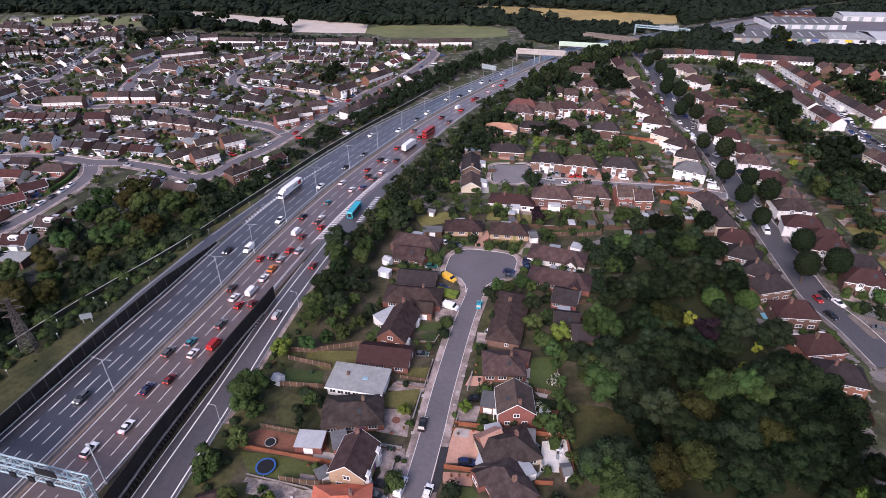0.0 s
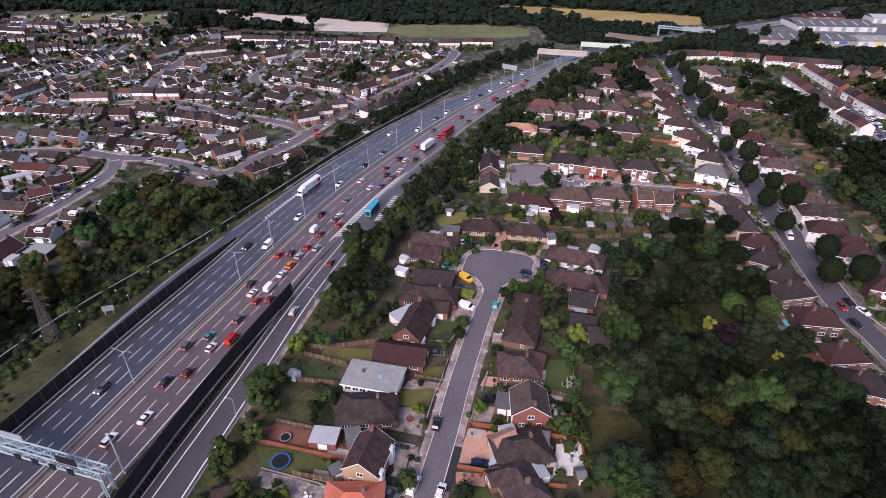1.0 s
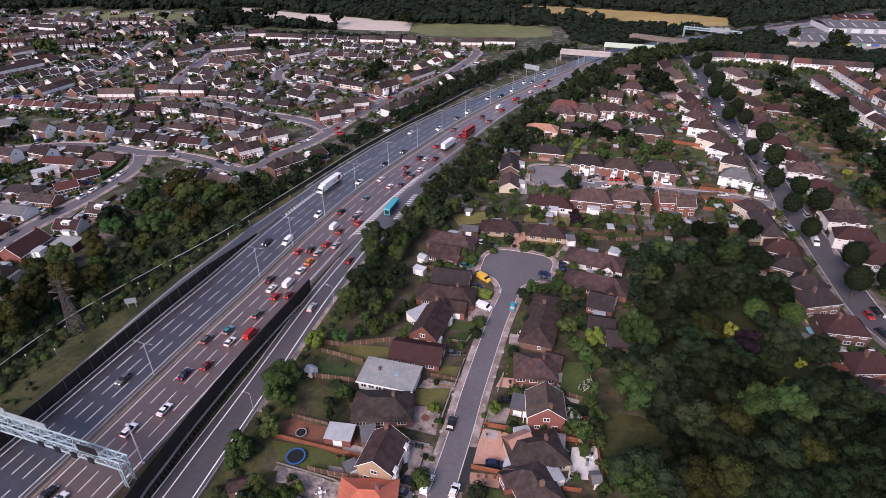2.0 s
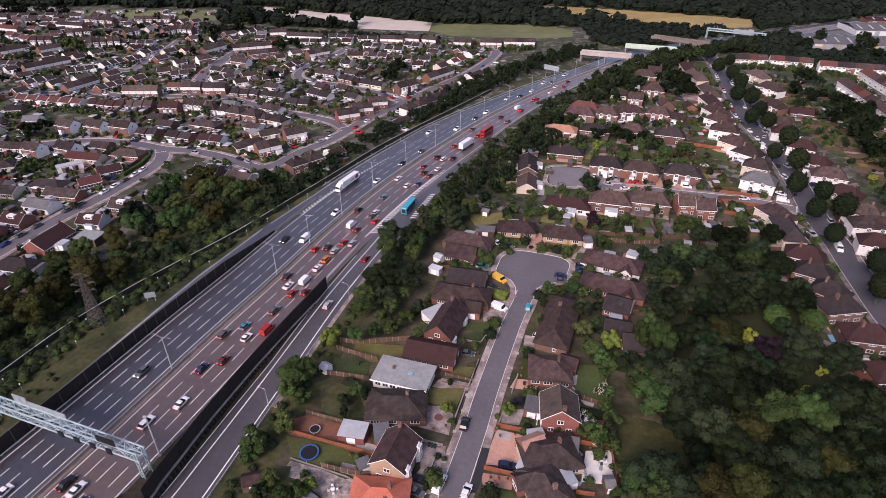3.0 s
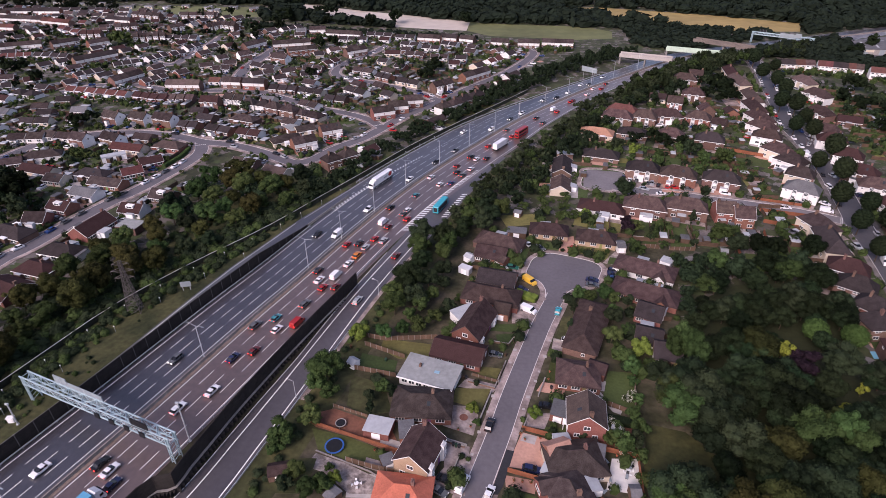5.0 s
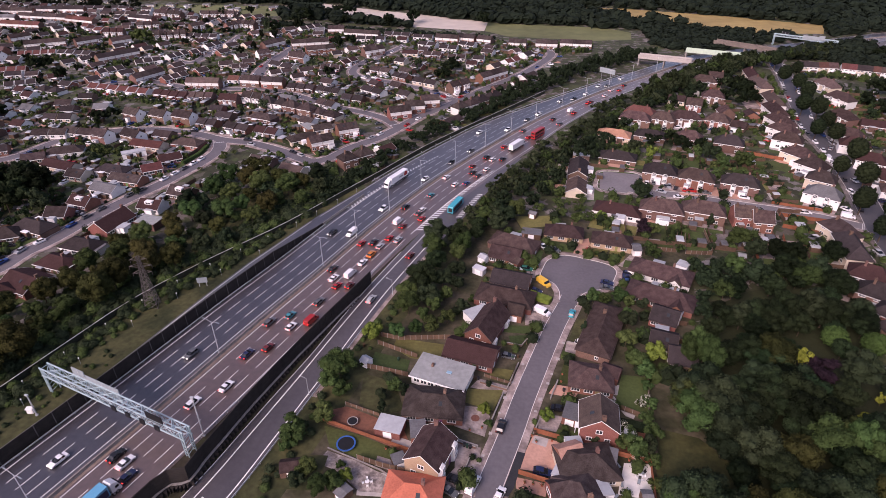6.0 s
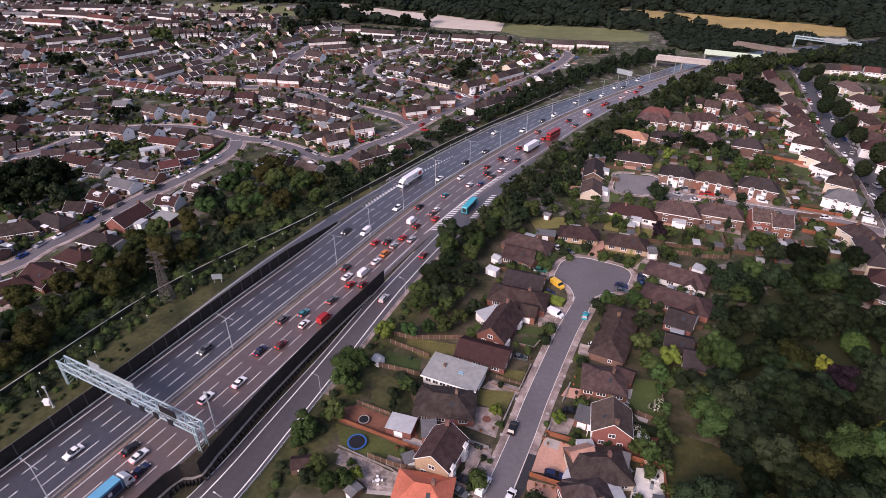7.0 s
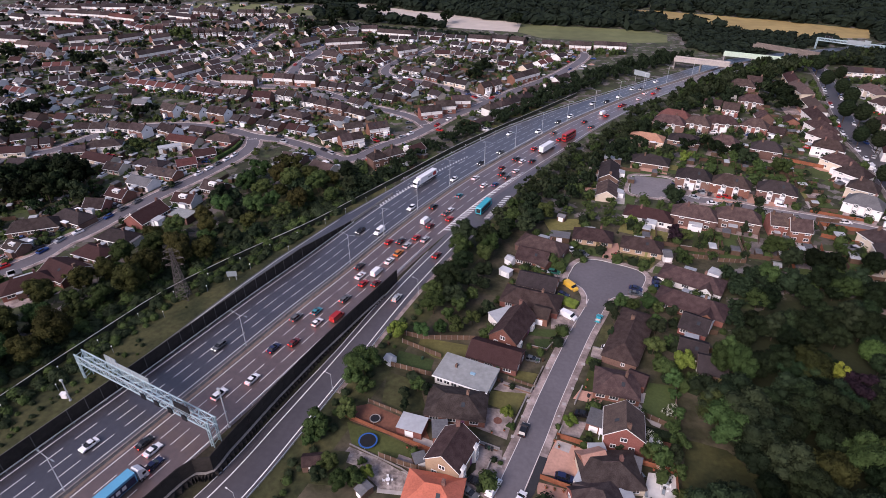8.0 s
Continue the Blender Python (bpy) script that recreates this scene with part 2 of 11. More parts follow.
surface("cladding_white", (0.52, 0.53, 0.55), var=0.1, fine=0.5, coarse=0.08, rough=0.55, bump=0.05)
surface("cladding_blue", (0.05, 0.10, 0.30), var=0.15, fine=0.5, rough=0.55, bump=0.05)
surface("cladding_yellow", (0.6, 0.45, 0.05), var=0.15, fine=0.5, rough=0.55, bump=0.05)
for _c, _v in dict(white=(0.72, 0.72, 0.73), silver=(0.36, 0.38, 0.4), grey=(0.09, 0.095, 0.1), black=(0.012, 0.012, 0.014), blue=(0.02, 0.06, 0.17), navy=(0.014, 0.02, 0.06), red=(0.34, 0.018, 0.018), maroon=(0.13, 0.014, 0.014), teal=(0.03, 0.2, 0.24), turquoise=(0.02, 0.32, 0.4), green=(0.02, 0.12, 0.09), orange=(0.55, 0.17, 0.03), yellow=(0.7, 0.42, 0.05), sky=(0.10, 0.33, 0.50), purple=(0.045, 0.045, 0.12)).items():
    surface("paint_" + _c, _v, var=0.08, fine=1.0, rough=0.28, bump=0, spec=0.5)


# ---- mesh tools ----
class Shape:
    """Vertices and faces gathered into one mesh, each face with a material slot."""

    def __init__(self):
        self.v, self.f, self.s = [], [], []

    def face(self, pts, slot=0):
        i = len(self.v)
        self.v.extend(pts)
        self.f.append(tuple(range(i, i + len(pts))))
        self.s.append(slot)

    def solid(self, low, high, slot=0, bottom=False):
        """A prism between two rings of the same number of points, the low one anticlockwise seen from above."""
        i, n = len(self.v), len(low)
        self.v.extend(low)
        self.v.extend(high)
        for k in range(n):
            j = (k + 1) % n
            self.f.append((i + k, i + j, i + n + j, i + n + k))
            self.s.append(slot)
        self.f.append(tuple(range(i + n, i + 2 * n)))
        self.s.append(slot)
        if bottom:
            self.f.append(tuple(range(i + n - 1, i - 1, -1)))
            self.s.append(slot)

    def box(self, x0, x1, y0, y1, z0, z1, slot=0):
        ring = ((x0, y0), (x1, y0), (x1, y1), (x0, y1))
        self.solid([(x, y, z0) for x, y in ring], [(x, y, z1) for x, y in ring], slot, True)

    def bar(self, a, b, r, sides=6, slot=0, r2=None):
        """A round or square bar from a to b."""
        a, b = Vector(a), Vector(b)
        d = (b - a).normalized()
        u = d.orthogonal().normalized()
        w = d.cross(u)
        r2 = r if r2 is None else r2
        ang = [2 * math.pi * (k + 0.5) / sides for k in range(sides)]
        self.solid([tuple(a + (u * math.cos(t) + w * math.sin(t)) * r) for t in ang], [tuple(b + (u * math.cos(t) + w * math.sin(t)) * r2) for t in ang], slot, True)

    def mesh(self, name, mats, smooth=False):
        me = bpy.data.meshes.new(name)
        me.from_pydata([tuple(p) for p in self.v], [], self.f)
        for m in (mats if isinstance(mats, (list, tuple)) else [mats]):
            me.materials.append(MATS[m])
        me.polygons.foreach_set("material_index", self.s)
        if smooth:
            me.polygons.foreach_set("use_smooth", [True] * len(self.f))
        me.update()
        return me


def part(name, shape, mats, parent=None, label="", at=None, smooth=False):
    """One mesh object, under a thing or a part where a parent is given."""
    me = shape if isinstance(shape, bpy.types.Mesh) else shape.mesh(name, mats, smooth)
    ob = new(name, me)
    if parent:
        ob.parent = parent
    if at:
        ob.matrix_basis = at
    if label:
        ob["label"] = label
    return ob


def spline(points, step=4.0):
    """Points evenly along a smooth curve through the given ones."""
    p = [Vector((*q, 0)) for q in points]
    p = [2 * p[0] - p[1], *p, 2 * p[-1] - p[-2]]
    out = []
    for i in range(1, len(p) - 2):
        a, b, c, d = p[i - 1:i + 3]
        n = max(2, int((c - b).length / step))
        for k in range(n):
            t = k / n
            out.append(0.5 * (2 * b + (c - a) * t + (2 * a - 5 * b + 4 * c - d) * t * t + (3 * b - a - 3 * c + d) * t ** 3))
    out.append(p[-2])
    return out


def normals(line):
    """The right-hand normal at each point of a line."""
    out = []
    for i in range(len(line)):
        d = line[min(i + 1, len(line) - 1)] - line[max(i - 1, 0)]
        out.append(Vector((d.y, -d.x, 0)).normalized())
    return out


def value(o, p):
    return o(p.y) if callable(o) else o


def shifted(line, o):
    return [p + n * value(o, p) for p, n in zip(line, normals(line))]


def ribbon(line, o1, o2, z0, z1, skip=None, slot=0, shape=None):
    """A strip along a line between two offsets to its right, from z0 up to z1, in runs broken where skip says so."""
    s = shape or Shape()
    a, b = shifted(line, o1), shifted(line, o2)
    last = -2
    for i in range(len(line) - 1):
        if skip and skip((a[i] + b[i + 1]) / 2):
            continue
        if last != i - 1:
            s.v.extend([(*a[i][:2], z0), (*b[i][:2], z0), (*b[i][:2], z1), (*a[i][:2], z1)])
        k = len(s.v)
        s.v.extend([(*a[i + 1][:2], z0), (*b[i + 1][:2], z0), (*b[i + 1][:2], z1), (*a[i + 1][:2], z1)])
        for q in ((1, 2), (2, 3), (3, 0)):
            s.f.append((k - 4 + q[0], k + q[0], k + q[1], k - 4 + q[1]))
            s.s.append(slot)
        if last != i - 1:
            s.f.append((k - 4, k - 3, k - 2, k - 1))
            s.s.append(slot)
        if i == len(line) - 2:
            s.f.append((k + 3, k + 2, k + 1, k))
            s.s.append(slot)
        last = i
    return s


def between(line, ya, yb):
    return [p for p in line if ya <= p.y <= yb]


def ramp(*pairs):
    """A function of y that runs straight between the given (y, value) pairs."""
    ys, vs = [p[0] for p in pairs], [p[1] for p in pairs]
    return lambda y: float(np.interp(y, ys, vs))


def inside(x, y, poly):
    hit = False
    for (x1, y1), (x2, y2) in zip(poly, poly[1:] + poly[:1]):
        if (y1 > y) != (y2 > y) and x < (x2 - x1) * (y - y1) / (y2 - y1) + x1:
            hit = not hit
    return hit


def slab(name, poly, z0, z1, mat, label="", category="", kind="structure", parent=None):
    """A flat sheet of ground with a polygon outline."""
    area = sum(a[0] * b[1] - b[0] * a[1] for a, b in zip(poly, poly[1:] + poly[:1]))
    poly = poly if area > 0 else poly[::-1]
    s = Shape()
    s.solid([(x, y, z0) for x, y in poly], [(x, y, z1) for x, y in poly])
    ob = part(name, s, mat, parent)
    return tagged(ob, label, category, kind=kind) if not parent else ob

# ---- ground ----
s = Shape()
for i in range(-8, 8):
    for j in range(-8, 8):
        s.face([(i * 500, j * 500, 0), (i * 500 + 500, j * 500, 0), (i * 500 + 500, j * 500 + 500, 0), (i * 500, j * 500 + 500, 0)])
tagged(part("ground", s, "garden_ground"), "ground of gardens, grass and paving between the houses", "ground", kind="structure")

# ---- motorway ----
MOTORWAY = spline([(-126, -30), (-111.4, 20), (-100.0, 63.4), (-92.9, 90.4), (-83.8, 127), (-76.4, 154), (-66.6, 192), (-53.2, 234), (-33.6, 281), (-7.6, 335), (28.4, 394), (62, 440), (101, 490), (140, 522), (213, 569), (265, 604), (300, 627), (390, 684), (520, 760)], 4.0)
NEAR = between(MOTORWAY, -40, 640)
SLIP = spline([(-86, -30), (-76.6, 30), (-66.6, 64), (-62.5, 85.5), (-59.2, 105), (-56.0, 125), (-52.3, 146), (-48.2, 165), (-44.4, 181), (-39.0, 205), (-30.6, 237.2), (-18.2, 272.5)], 4.0)

tagged(part("motorway_carriageway_west", ribbon(MOTORWAY, ramp((185, -17.4), (215, -22.5), (300, -21.5), (360, -15.5), (405, -12.6)), 0.1, -0.5, 0.03), "asphalt_blue"), "blue-grey asphalt motorway carriageway with four lanes", "road", kind="structure")
tagged(part("motorway_carriageway_east", ribbon(MOTORWAY, -0.1, ramp((60, 17.6), (150, 18.5), (200, 19.5), (240, 20.8), (300, 20.2), (360, 15.8), (405, 12.8)), -0.5, 0.026), "asphalt_brown"), "brown-grey asphalt motorway carriageway with four lanes", "road", kind="structure")
tagged(part("slip_road", ribbon(SLIP, -4.6, ramp((190, 4.3), (204, 6.4), (235, 6.4), (255, 4.3)), -0.5, 0.022), "asphalt_slip"), "grey asphalt slip road beside the motorway", "road", kind="structure")
tagged(part("exit_road", ribbon(between(MOTORWAY, -40, 215), ramp((20, -22.6), (100, -23.8), (150, -26.2), (185, -24.9), (215, -22.6)), -18.6, -0.5, 0.018), "asphalt_blue"), "narrow asphalt exit road behind the dark barrier", "road", kind="structure")

LANES_EAST = (2.0, 5.65, 9.35, 13.1, 16.7)
LANES_WEST = (-1.9, -5.45, -8.95, -12.5, -16.1)


def dashes(line, off, name, first=0.0, mark=5.7, gap=3.1, half=0.095, z=0.034):
    """A broken lane line along an offset of a line."""
    path = shifted(line, off)
    s, run = Shape(), -first
    for a, b in zip(path, path[1:]):
        d = (b - a).length
        u = (b - a) / d
        n = Vector((u.y, -u.x, 0)) * half
        t = 0.0
        while t < d:
            phase = (run + t) % (mark + gap)
            stepping = min(d - t, (mark - phase) if phase < mark else (mark + gap - phase))
            if phase < mark and run + t > 0:
                p, q = a + u * t, a + u * (t + stepping)
                s.face([(*(p - n)[:2], z), (*(p + n)[:2], z), (*(q + n)[:2], z), (*(q - n)[:2], z)])
            t += max(stepping, 0.01)
        run += d
    return tagged(part(name, s, "road_paint"), "broken white lane line painted on asphalt", "road marking", "lane lines", "stuff")


def solid_line(line, off, name, half=0.11, z=0.034):
    s = Shape()
    a, b = shifted(line, (lambda y: value(off, Vector((0, y, 0))) - half) if callable(off) else off - half), shifted(line, (lambda y: value(off, Vector((0, y, 0))) + half) if callable(off) else off + half)
    for i in range(len(line) - 1):
        s.face([(*a[i][:2], z), (*b[i][:2], z), (*b[i + 1][:2], z), (*a[i + 1][:2], z)])
    return tagged(part(name, s, "road_paint"), "solid white edge line painted on asphalt", "road marking", "edge lines", "stuff")


for _k, _o in enumerate(LANES_EAST[1:4]):
    dashes(between(NEAR, -40, 345) if _o > 12 else NEAR, _o, "lane_line", 4.5)
for _k, _o in enumerate(LANES_WEST[1:4]):
    dashes(between(NEAR, -40, 345) if _o < -12 else NEAR, _o, "lane_line", 2.6)
solid_line(NEAR, LANES_EAST[0], "edge_line")
solid_line(NEAR, LANES_WEST[0], "edge_line")
solid_line(between(NEAR, -40, 190), LANES_EAST[4], "edge_line")
solid_line(between(NEAR, 240, 640), ramp((240, 19.0), (300, 18.6), (360, 14.8), (405, 12.2)), "edge_line")
solid_line(between(NEAR, -40, 225), LANES_WEST[4], "edge_line")
solid_line(between(NEAR, -40, 185), ramp((20, -21.9), (100, -23.1), (150, -25.4), (185, -24.1)), "edge_line", z=0.03)
solid_line(between(NEAR, 185, 640), ramp((185, -23.8), (215, -21.8), (300, -20.8), (360, -14.9), (405, -12.0)), "edge_line")
dashes(between(NEAR, 262, 340), ramp((262, -14.0), (340, -14.6)), "lane_line", 0, 1.2, 1.2, 0.14)
dashes(between(NEAR, 185, 330), -18.6, "lane_line", 0, 2, 7)
solid_line(between(SLIP, -30, 200), ramp((60, -3.6), (105, -2.9), (200, -2.2)), "edge_line", 0.15)
solid_line(between(SLIP, -30, 200), ramp((60, 3.1), (105, 2.9), (150, 2.3), (200, 2.0)), "edge_line", 0.15)
solid_line(between(NEAR, 190, 255), ramp((190, 16.7), (215, 16.9), (255, 17.2)), "edge_line", 0.2)

# chevron hatching at the two noses
def hatching(name, line, oa, ob, step=3.2):
    s = Shape()
    a, b = shifted(line, oa), shifted(line, ob)
    for i in range(0, len(line) - 1):
        for f in (0.0, 0.5):
            p, q = a[i].lerp(a[i + 1], f), b[i].lerp(b[i + 1], f)
            p2, q2 = a[i].lerp(a[i + 1], f + 0.2), b[i].lerp(b[i + 1], f + 0.2)
            u = (a[i + 1] - a[i]).normalized() * 1.2
            s.face([(*p[:2], 0.038), (*(q + u)[:2], 0.038), (*(q2 + u)[:2], 0.038), (*p2[:2], 0.038)])
    return tagged(part(name, s, "road_paint"), "white chevron hatching painted on asphalt", "road marking", kind="stuff")


hatching("nose_hatching", between(MOTORWAY, 196, 262), ramp((196, -16.3), (225, -15.5), (262, -13.6)), ramp((196, -18.0), (225, -17.2), (262, -14.4)))
hatching("nose_hatching", between(MOTORWAY, 193, 262), ramp((193, 17.0), (262, 17.4)), ramp((193, 19.6), (215, 19.4), (262, 18.1)))

hatching("nose_hatching", between(SLIP, 204, 230), 3.4, 5.4)

# verges
tagged(part("verge_west", ribbon(between(MOTORWAY, -40, 215), -60, ramp((20, -22.4), (100, -23.6), (150, -26.0), (185, -24.7), (215, -22.4)), -0.5, 0.012), "rough_grass"), "rough grass bank beside the motorway", "grass", kind="structure")
tagged(part("verge_nose", ribbon(between(MOTORWAY, -40, 192), 17.4, ramp((60, 27), (150, 22.5), (192, 19)), -0.5, 0.010), "verge_soil"), "rough grass strip between motorway and slip road", "grass", kind="structure")
tagged(part("verge_east", ribbon(between(SLIP, -40, 260), 4.2, 14, -0.5, 0.008), "rough_grass"), "rough grass verge beside the slip road", "grass", kind="structure")
tagged(part("slip_footway", ribbon(between(SLIP, 100, 200), 4.3, 5.6, -0.5, 0.05), "paving"), "grey paved margin beside the slip road", "pavement", kind="structure")

# central reservation: paved strip with a stepped concrete barrier
tagged(part("central_reserve", ribbon(MOTORWAY, -0.9, 1.4, -0.5, 0.09), "reserve"), "brownish paved strip between the carriageways", "pavement", kind="structure")
barrier = ribbon(MOTORWAY, -0.02, 0.52, 0.05, 0.35)
ribbon(MOTORWAY, 0.12, 0.38, 0.3, 0.95, shape=barrier)
tagged(part("central_barrier", barrier, "concrete"), "weathered concrete barrier along the middle of the motorway", "barrier", kind="structure")


def panel_wall(name, line, off, height, label, panel=4.0, mat="barrier_dark", cap="concrete_dark", thick=0.25, foot=0.0, rail=None):
    """A noise barrier: posts with panels between them and a capping rail; each panel is a part. Height and foot may run along y."""
    path = shifted(line, off)
    root = tagged(new(name), label, "barrier", kind="structure")
    pts, run = [path[0]], 0.0
    for a, b in zip(path, path[1:]):
        run += (b - a).length
        if run >= panel - 0.1:
            pts.append(b)
            run = 0.0
    for a, b in zip(pts, pts[1:]):
        u = (b - a).normalized()
        m = Matrix.Translation(a) @ Matrix.Rotation(math.atan2(u.y, u.x), 4, "Z")
        L = (b - a).length
        ha, hb, za, zb = value(height, a), value(height, b), value(foot, a), value(foot, b)

        def slope(x0, x1, half, f0, f1, over=0.0):
            lo = [(x0, -half, za + (ha - za) * f0), (x1, -half, zb + (hb - zb) * f0), (x1, half, zb + (hb - zb) * f0), (x0, half, za + (ha - za) * f0)]
            hi = [(x0, -half, za + (ha - za) * f1 + over), (x1, -half, zb + (hb - zb) * f1 + over), (x1, half, zb + (hb - zb) * f1 + over), (x0, half, za + (ha - za) * f1 + over)]
            s.solid(lo, hi, 0, True)
        s = Shape()
        slope(0.08, L - 0.08, thick / 2, 0, 1)
        for f in (0.25, 0.5, 0.75):
            slope(0.06, L - 0.06, thick / 2 + 0.04, f - 0.015, f + 0.015)
        part("panel", s, mat, root, at=m)
        s = Shape()
        s.box(-0.1, 0.1, -0.2, 0.2, za, ha + 0.12)
        slope(0.1, L - 0.1, 0.1, 1.0, 1.0, 0.1)
        part("post", s, cap, root, at=m)
        if rail:
            s = Shape()
            slope(0.0, L, 0.07, 1.0, 1.0, 0.2)
            part("rail", s, rail, root, "pale top rail", at=m)
    return root


panel_wall("noise_wall_west", between(MOTORWAY, -10, 186), -18.4, ramp((158, 4.2), (186, 0.9)), "dark timber noise barrier along the motorway edge", 4.0)
nose = ribbon(between(MOTORWAY, 180, 214), -18.75, -18.05, 0, 0.3)
ribbon(between(MOTORWAY, 180, 214), -18.52, -18.28, 0.3, 0.9, shape=nose)
tagged(part("nose_barrier", nose, "concrete"), "low concrete barrier between motorway and exit road", "barrier", kind="structure")
LOWER = spline([(-86.8, 25), (-82.3, 45), (-78.4, 60), (-76.4, 65.9), (-74.7, 67.1), (-72.2, 68.4), (-71.7, 73.7), (-70.8, 79.4), (-70.2, 84), (-69.2, 90.9), (-68.4, 95.4), (-67.0, 102.8), (-65.3, 111.4), (-63.8, 118), (-61.2, 129.5), (-58.4, 141), (-55.7, 152.4)], 2.5)
PILE_TOP = ramp((75, 2.0), (112, 1.3), (150, 0.2))
panel_wall("noise_wall_east", LOWER, -0.1, ramp((75, 6.4), (112, 5.8), (152, 5.0)), "dark noise barrier standing on the pile wall between motorway and slip road", 3.0, cap="barrier_dark", foot=PILE_TOP)
OUTER = spline([(-149, 20), (-139.5, 72.7), (-133.0, 104), (-127.4, 127), (-117.0, 151), (-107.5, 169), (-99.5, 185), (-89, 211), (-77.5, 239), (-64, 273), (-48.3, 305), (-28, 344), (-6.5, 386)], 4.0)
panel_wall("noise_wall_outer", OUTER, 0, 2.0, "dark green fence with a pale top rail on the bank", 8.0, mat="fence_green", cap="fence_green", thick=0.12, rail="kerb_stone")

# pile wall under the barrier, with a pale coping and a row of pile faces, whose dark teeth also shape its saw-toothed
# shadow
retain = tagged(new("retaining_wall"), "low dark pile wall with a pale coping below the noise barrier", "wall", kind="structure")
PILED = between(LOWER, 20, 146)
s, cope, teeth = Shape(), Shape(), Shape()
for a, b, na, nb in zip(PILED, PILED[1:], normals(PILED), normals(PILED)[1:]):
    za, zb = PILE_TOP(a.y), PILE_TOP(b.y)
    ring = [a - na * 0.3, a + na * 0.25, b + nb * 0.25, b - nb * 0.3]
    s.solid([(p.x, p.y, 0) for p in ring], [(p.x, p.y, z) for p, z in zip(ring, (za, za, zb, zb))])
    ring = [a + na * 0.02, a + na * 0.62, b + nb * 0.62, b + nb * 0.02]
    cope.solid([(p.x, p.y, z) for p, z in zip(ring, (za, za, zb, zb))], [(p.x, p.y, z + 0.16) for p, z in zip(ring, (za, za, zb, zb))], 0, True)
    for f in (0.0, 0.5):
        c, d = a.lerp(b, f) + na * 0.22, a.lerp(b, f + 0.48) + na * 0.22
        tip = c.lerp(d, 0.5) + na * 0.85
        teeth.solid([(*c[:2], 0), (*tip[:2], 0), (*d[:2], 0)], [(*c[:2], za * 0.8), (*tip[:2], za * 0.55), (*d[:2], za * 0.8)])
part("wall", s, "barrier_dark", retain)
part("coping", cope, "concrete", retain, "pale concrete coping")
part("pile", teeth, "barrier_dark", retain)["kind"] = "stuff"
# kerb and grey margin between the pile wall and the slip road
tagged(part("slip_margin", ribbon(between(SLIP, -20, 176), ramp((60, -6.0), (95, -5.2), (115, -4.3), (176, -4.6)), ramp((60, -3.9), (105, -3.2), (176, -2.6)), -0.5, 0.028), "asphalt_slip"), "grey paved margin beside the slip road", "pavement", kind="structure")
tagged(part("kerb", ribbon(between(SLIP, -20, 176), ramp((60, -6.2), (95, -5.4), (115, -4.5), (176, -4.8)), ramp((60, -6.0), (95, -5.2), (115, -4.3), (176, -4.6)), -0.5, 0.14), "kerb_stone"), "pale kerb between the bank and the slip road", "kerb", kind="structure")


def rail(name, line, off, label):
    """A steel guard rail on short posts."""
    root = tagged(new(name), label, "guard rail", kind="structure")
    s = ribbon(line, (lambda y: value(off, Vector((0, y, 0))) - 0.05), (lambda y: value(off, Vector((0, y, 0))) + 0.05), 0.45, 0.75)
    part("beam", s, "galvanised", root)
    s = Shape()
    for p in shifted(line, off)[::1]:
        s.box(p.x - 0.06, p.x + 0.06, p.y - 0.06, p.y + 0.06, 0, 0.7)
    part("post", s, "galvanised", root)["kind"] = "stuff"
    return root


rail("guard_rail", between(MOTORWAY, 20, 186), ramp((20, 17.3), (186, 17.9)), "grey steel guard rail beside the motorway")
rail("guard_rail", between(MOTORWAY, 20, 186), -17.2, "grey steel guard rail beside the motorway")
rail("guard_rail", between(SLIP, 20, 130), 4.4, "grey steel guard rail beside the slip road")
rail("guard_rail", between(MOTORWAY, 220, 430), ramp((220, -23.2), (300, -22.2), (360, -16.2), (405, -13.4)), "grey steel guard rail beside the motorway")

# ---- streets ----
STREETS = {}
STREET_POINTS = []


def street(name, width, points, label):
    STREETS[name] = (spline(points, 3.0), width)


street("close_road", 5.6, [(-7.0, 75.3), (-6.3, 80.0), (-2.6, 97.8), (-0.1, 111.3), (6.0, 139.1), (10.2, 154.3), (12.8, 167.9)], "")
street("second_close_road", 6, [(32.1, 249.6), (40.8, 244.0), (59.1, 243.4), (76.6, 239.9), (94.1, 237.5), (110.9, 234.1), (128.4, 227.4)], "")
street("avenue_road", 10, [(166.0, 524.5), (159.7, 461.9), (152.4, 416.9), (147.4, 382.7), (141.3, 347.5), (141.1, 310.9), (138.3, 274.1), (133.8, 243.1), (130.5, 221.9), (129.3, 201.1), (126.5, 176.3), (124.4, 152.2), (126.9, 137.3), (127.8, 120.3)], "")
street("terrace_road", 8, [(253.1, 476.9), (250.7, 445.5), (244.1, 389.7), (238.9, 356.8), (233.0, 322.5), (229.2, 292.4), (227.3, 254.9)], "")
street("estate_road_a", 6.5, [(-20.7, 512.1), (-8.1, 491.3), (-23.4, 435.0), (-48.7, 383.6), (-60.9, 357.8), (-67.9, 342.1), (-78.1, 323.3), (-86.0, 300.5), (-92.3, 284.3), (-102.3, 267.5), (-108.2, 252.7), (-114.8, 245.8)], "")
street("estate_road_b", 6.5, [(-114.8, 245.8), (-122.5, 249.1), (-136.5, 256.3), (-156.9, 263.5), (-175.0, 264.9), (-195.4, 270.6), (-224.6, 270.7), (-253.5, 257.6), (-258.9, 244.3), (-262.7, 224.8), (-271.6, 212.4), (-284.1, 198.2)], "")
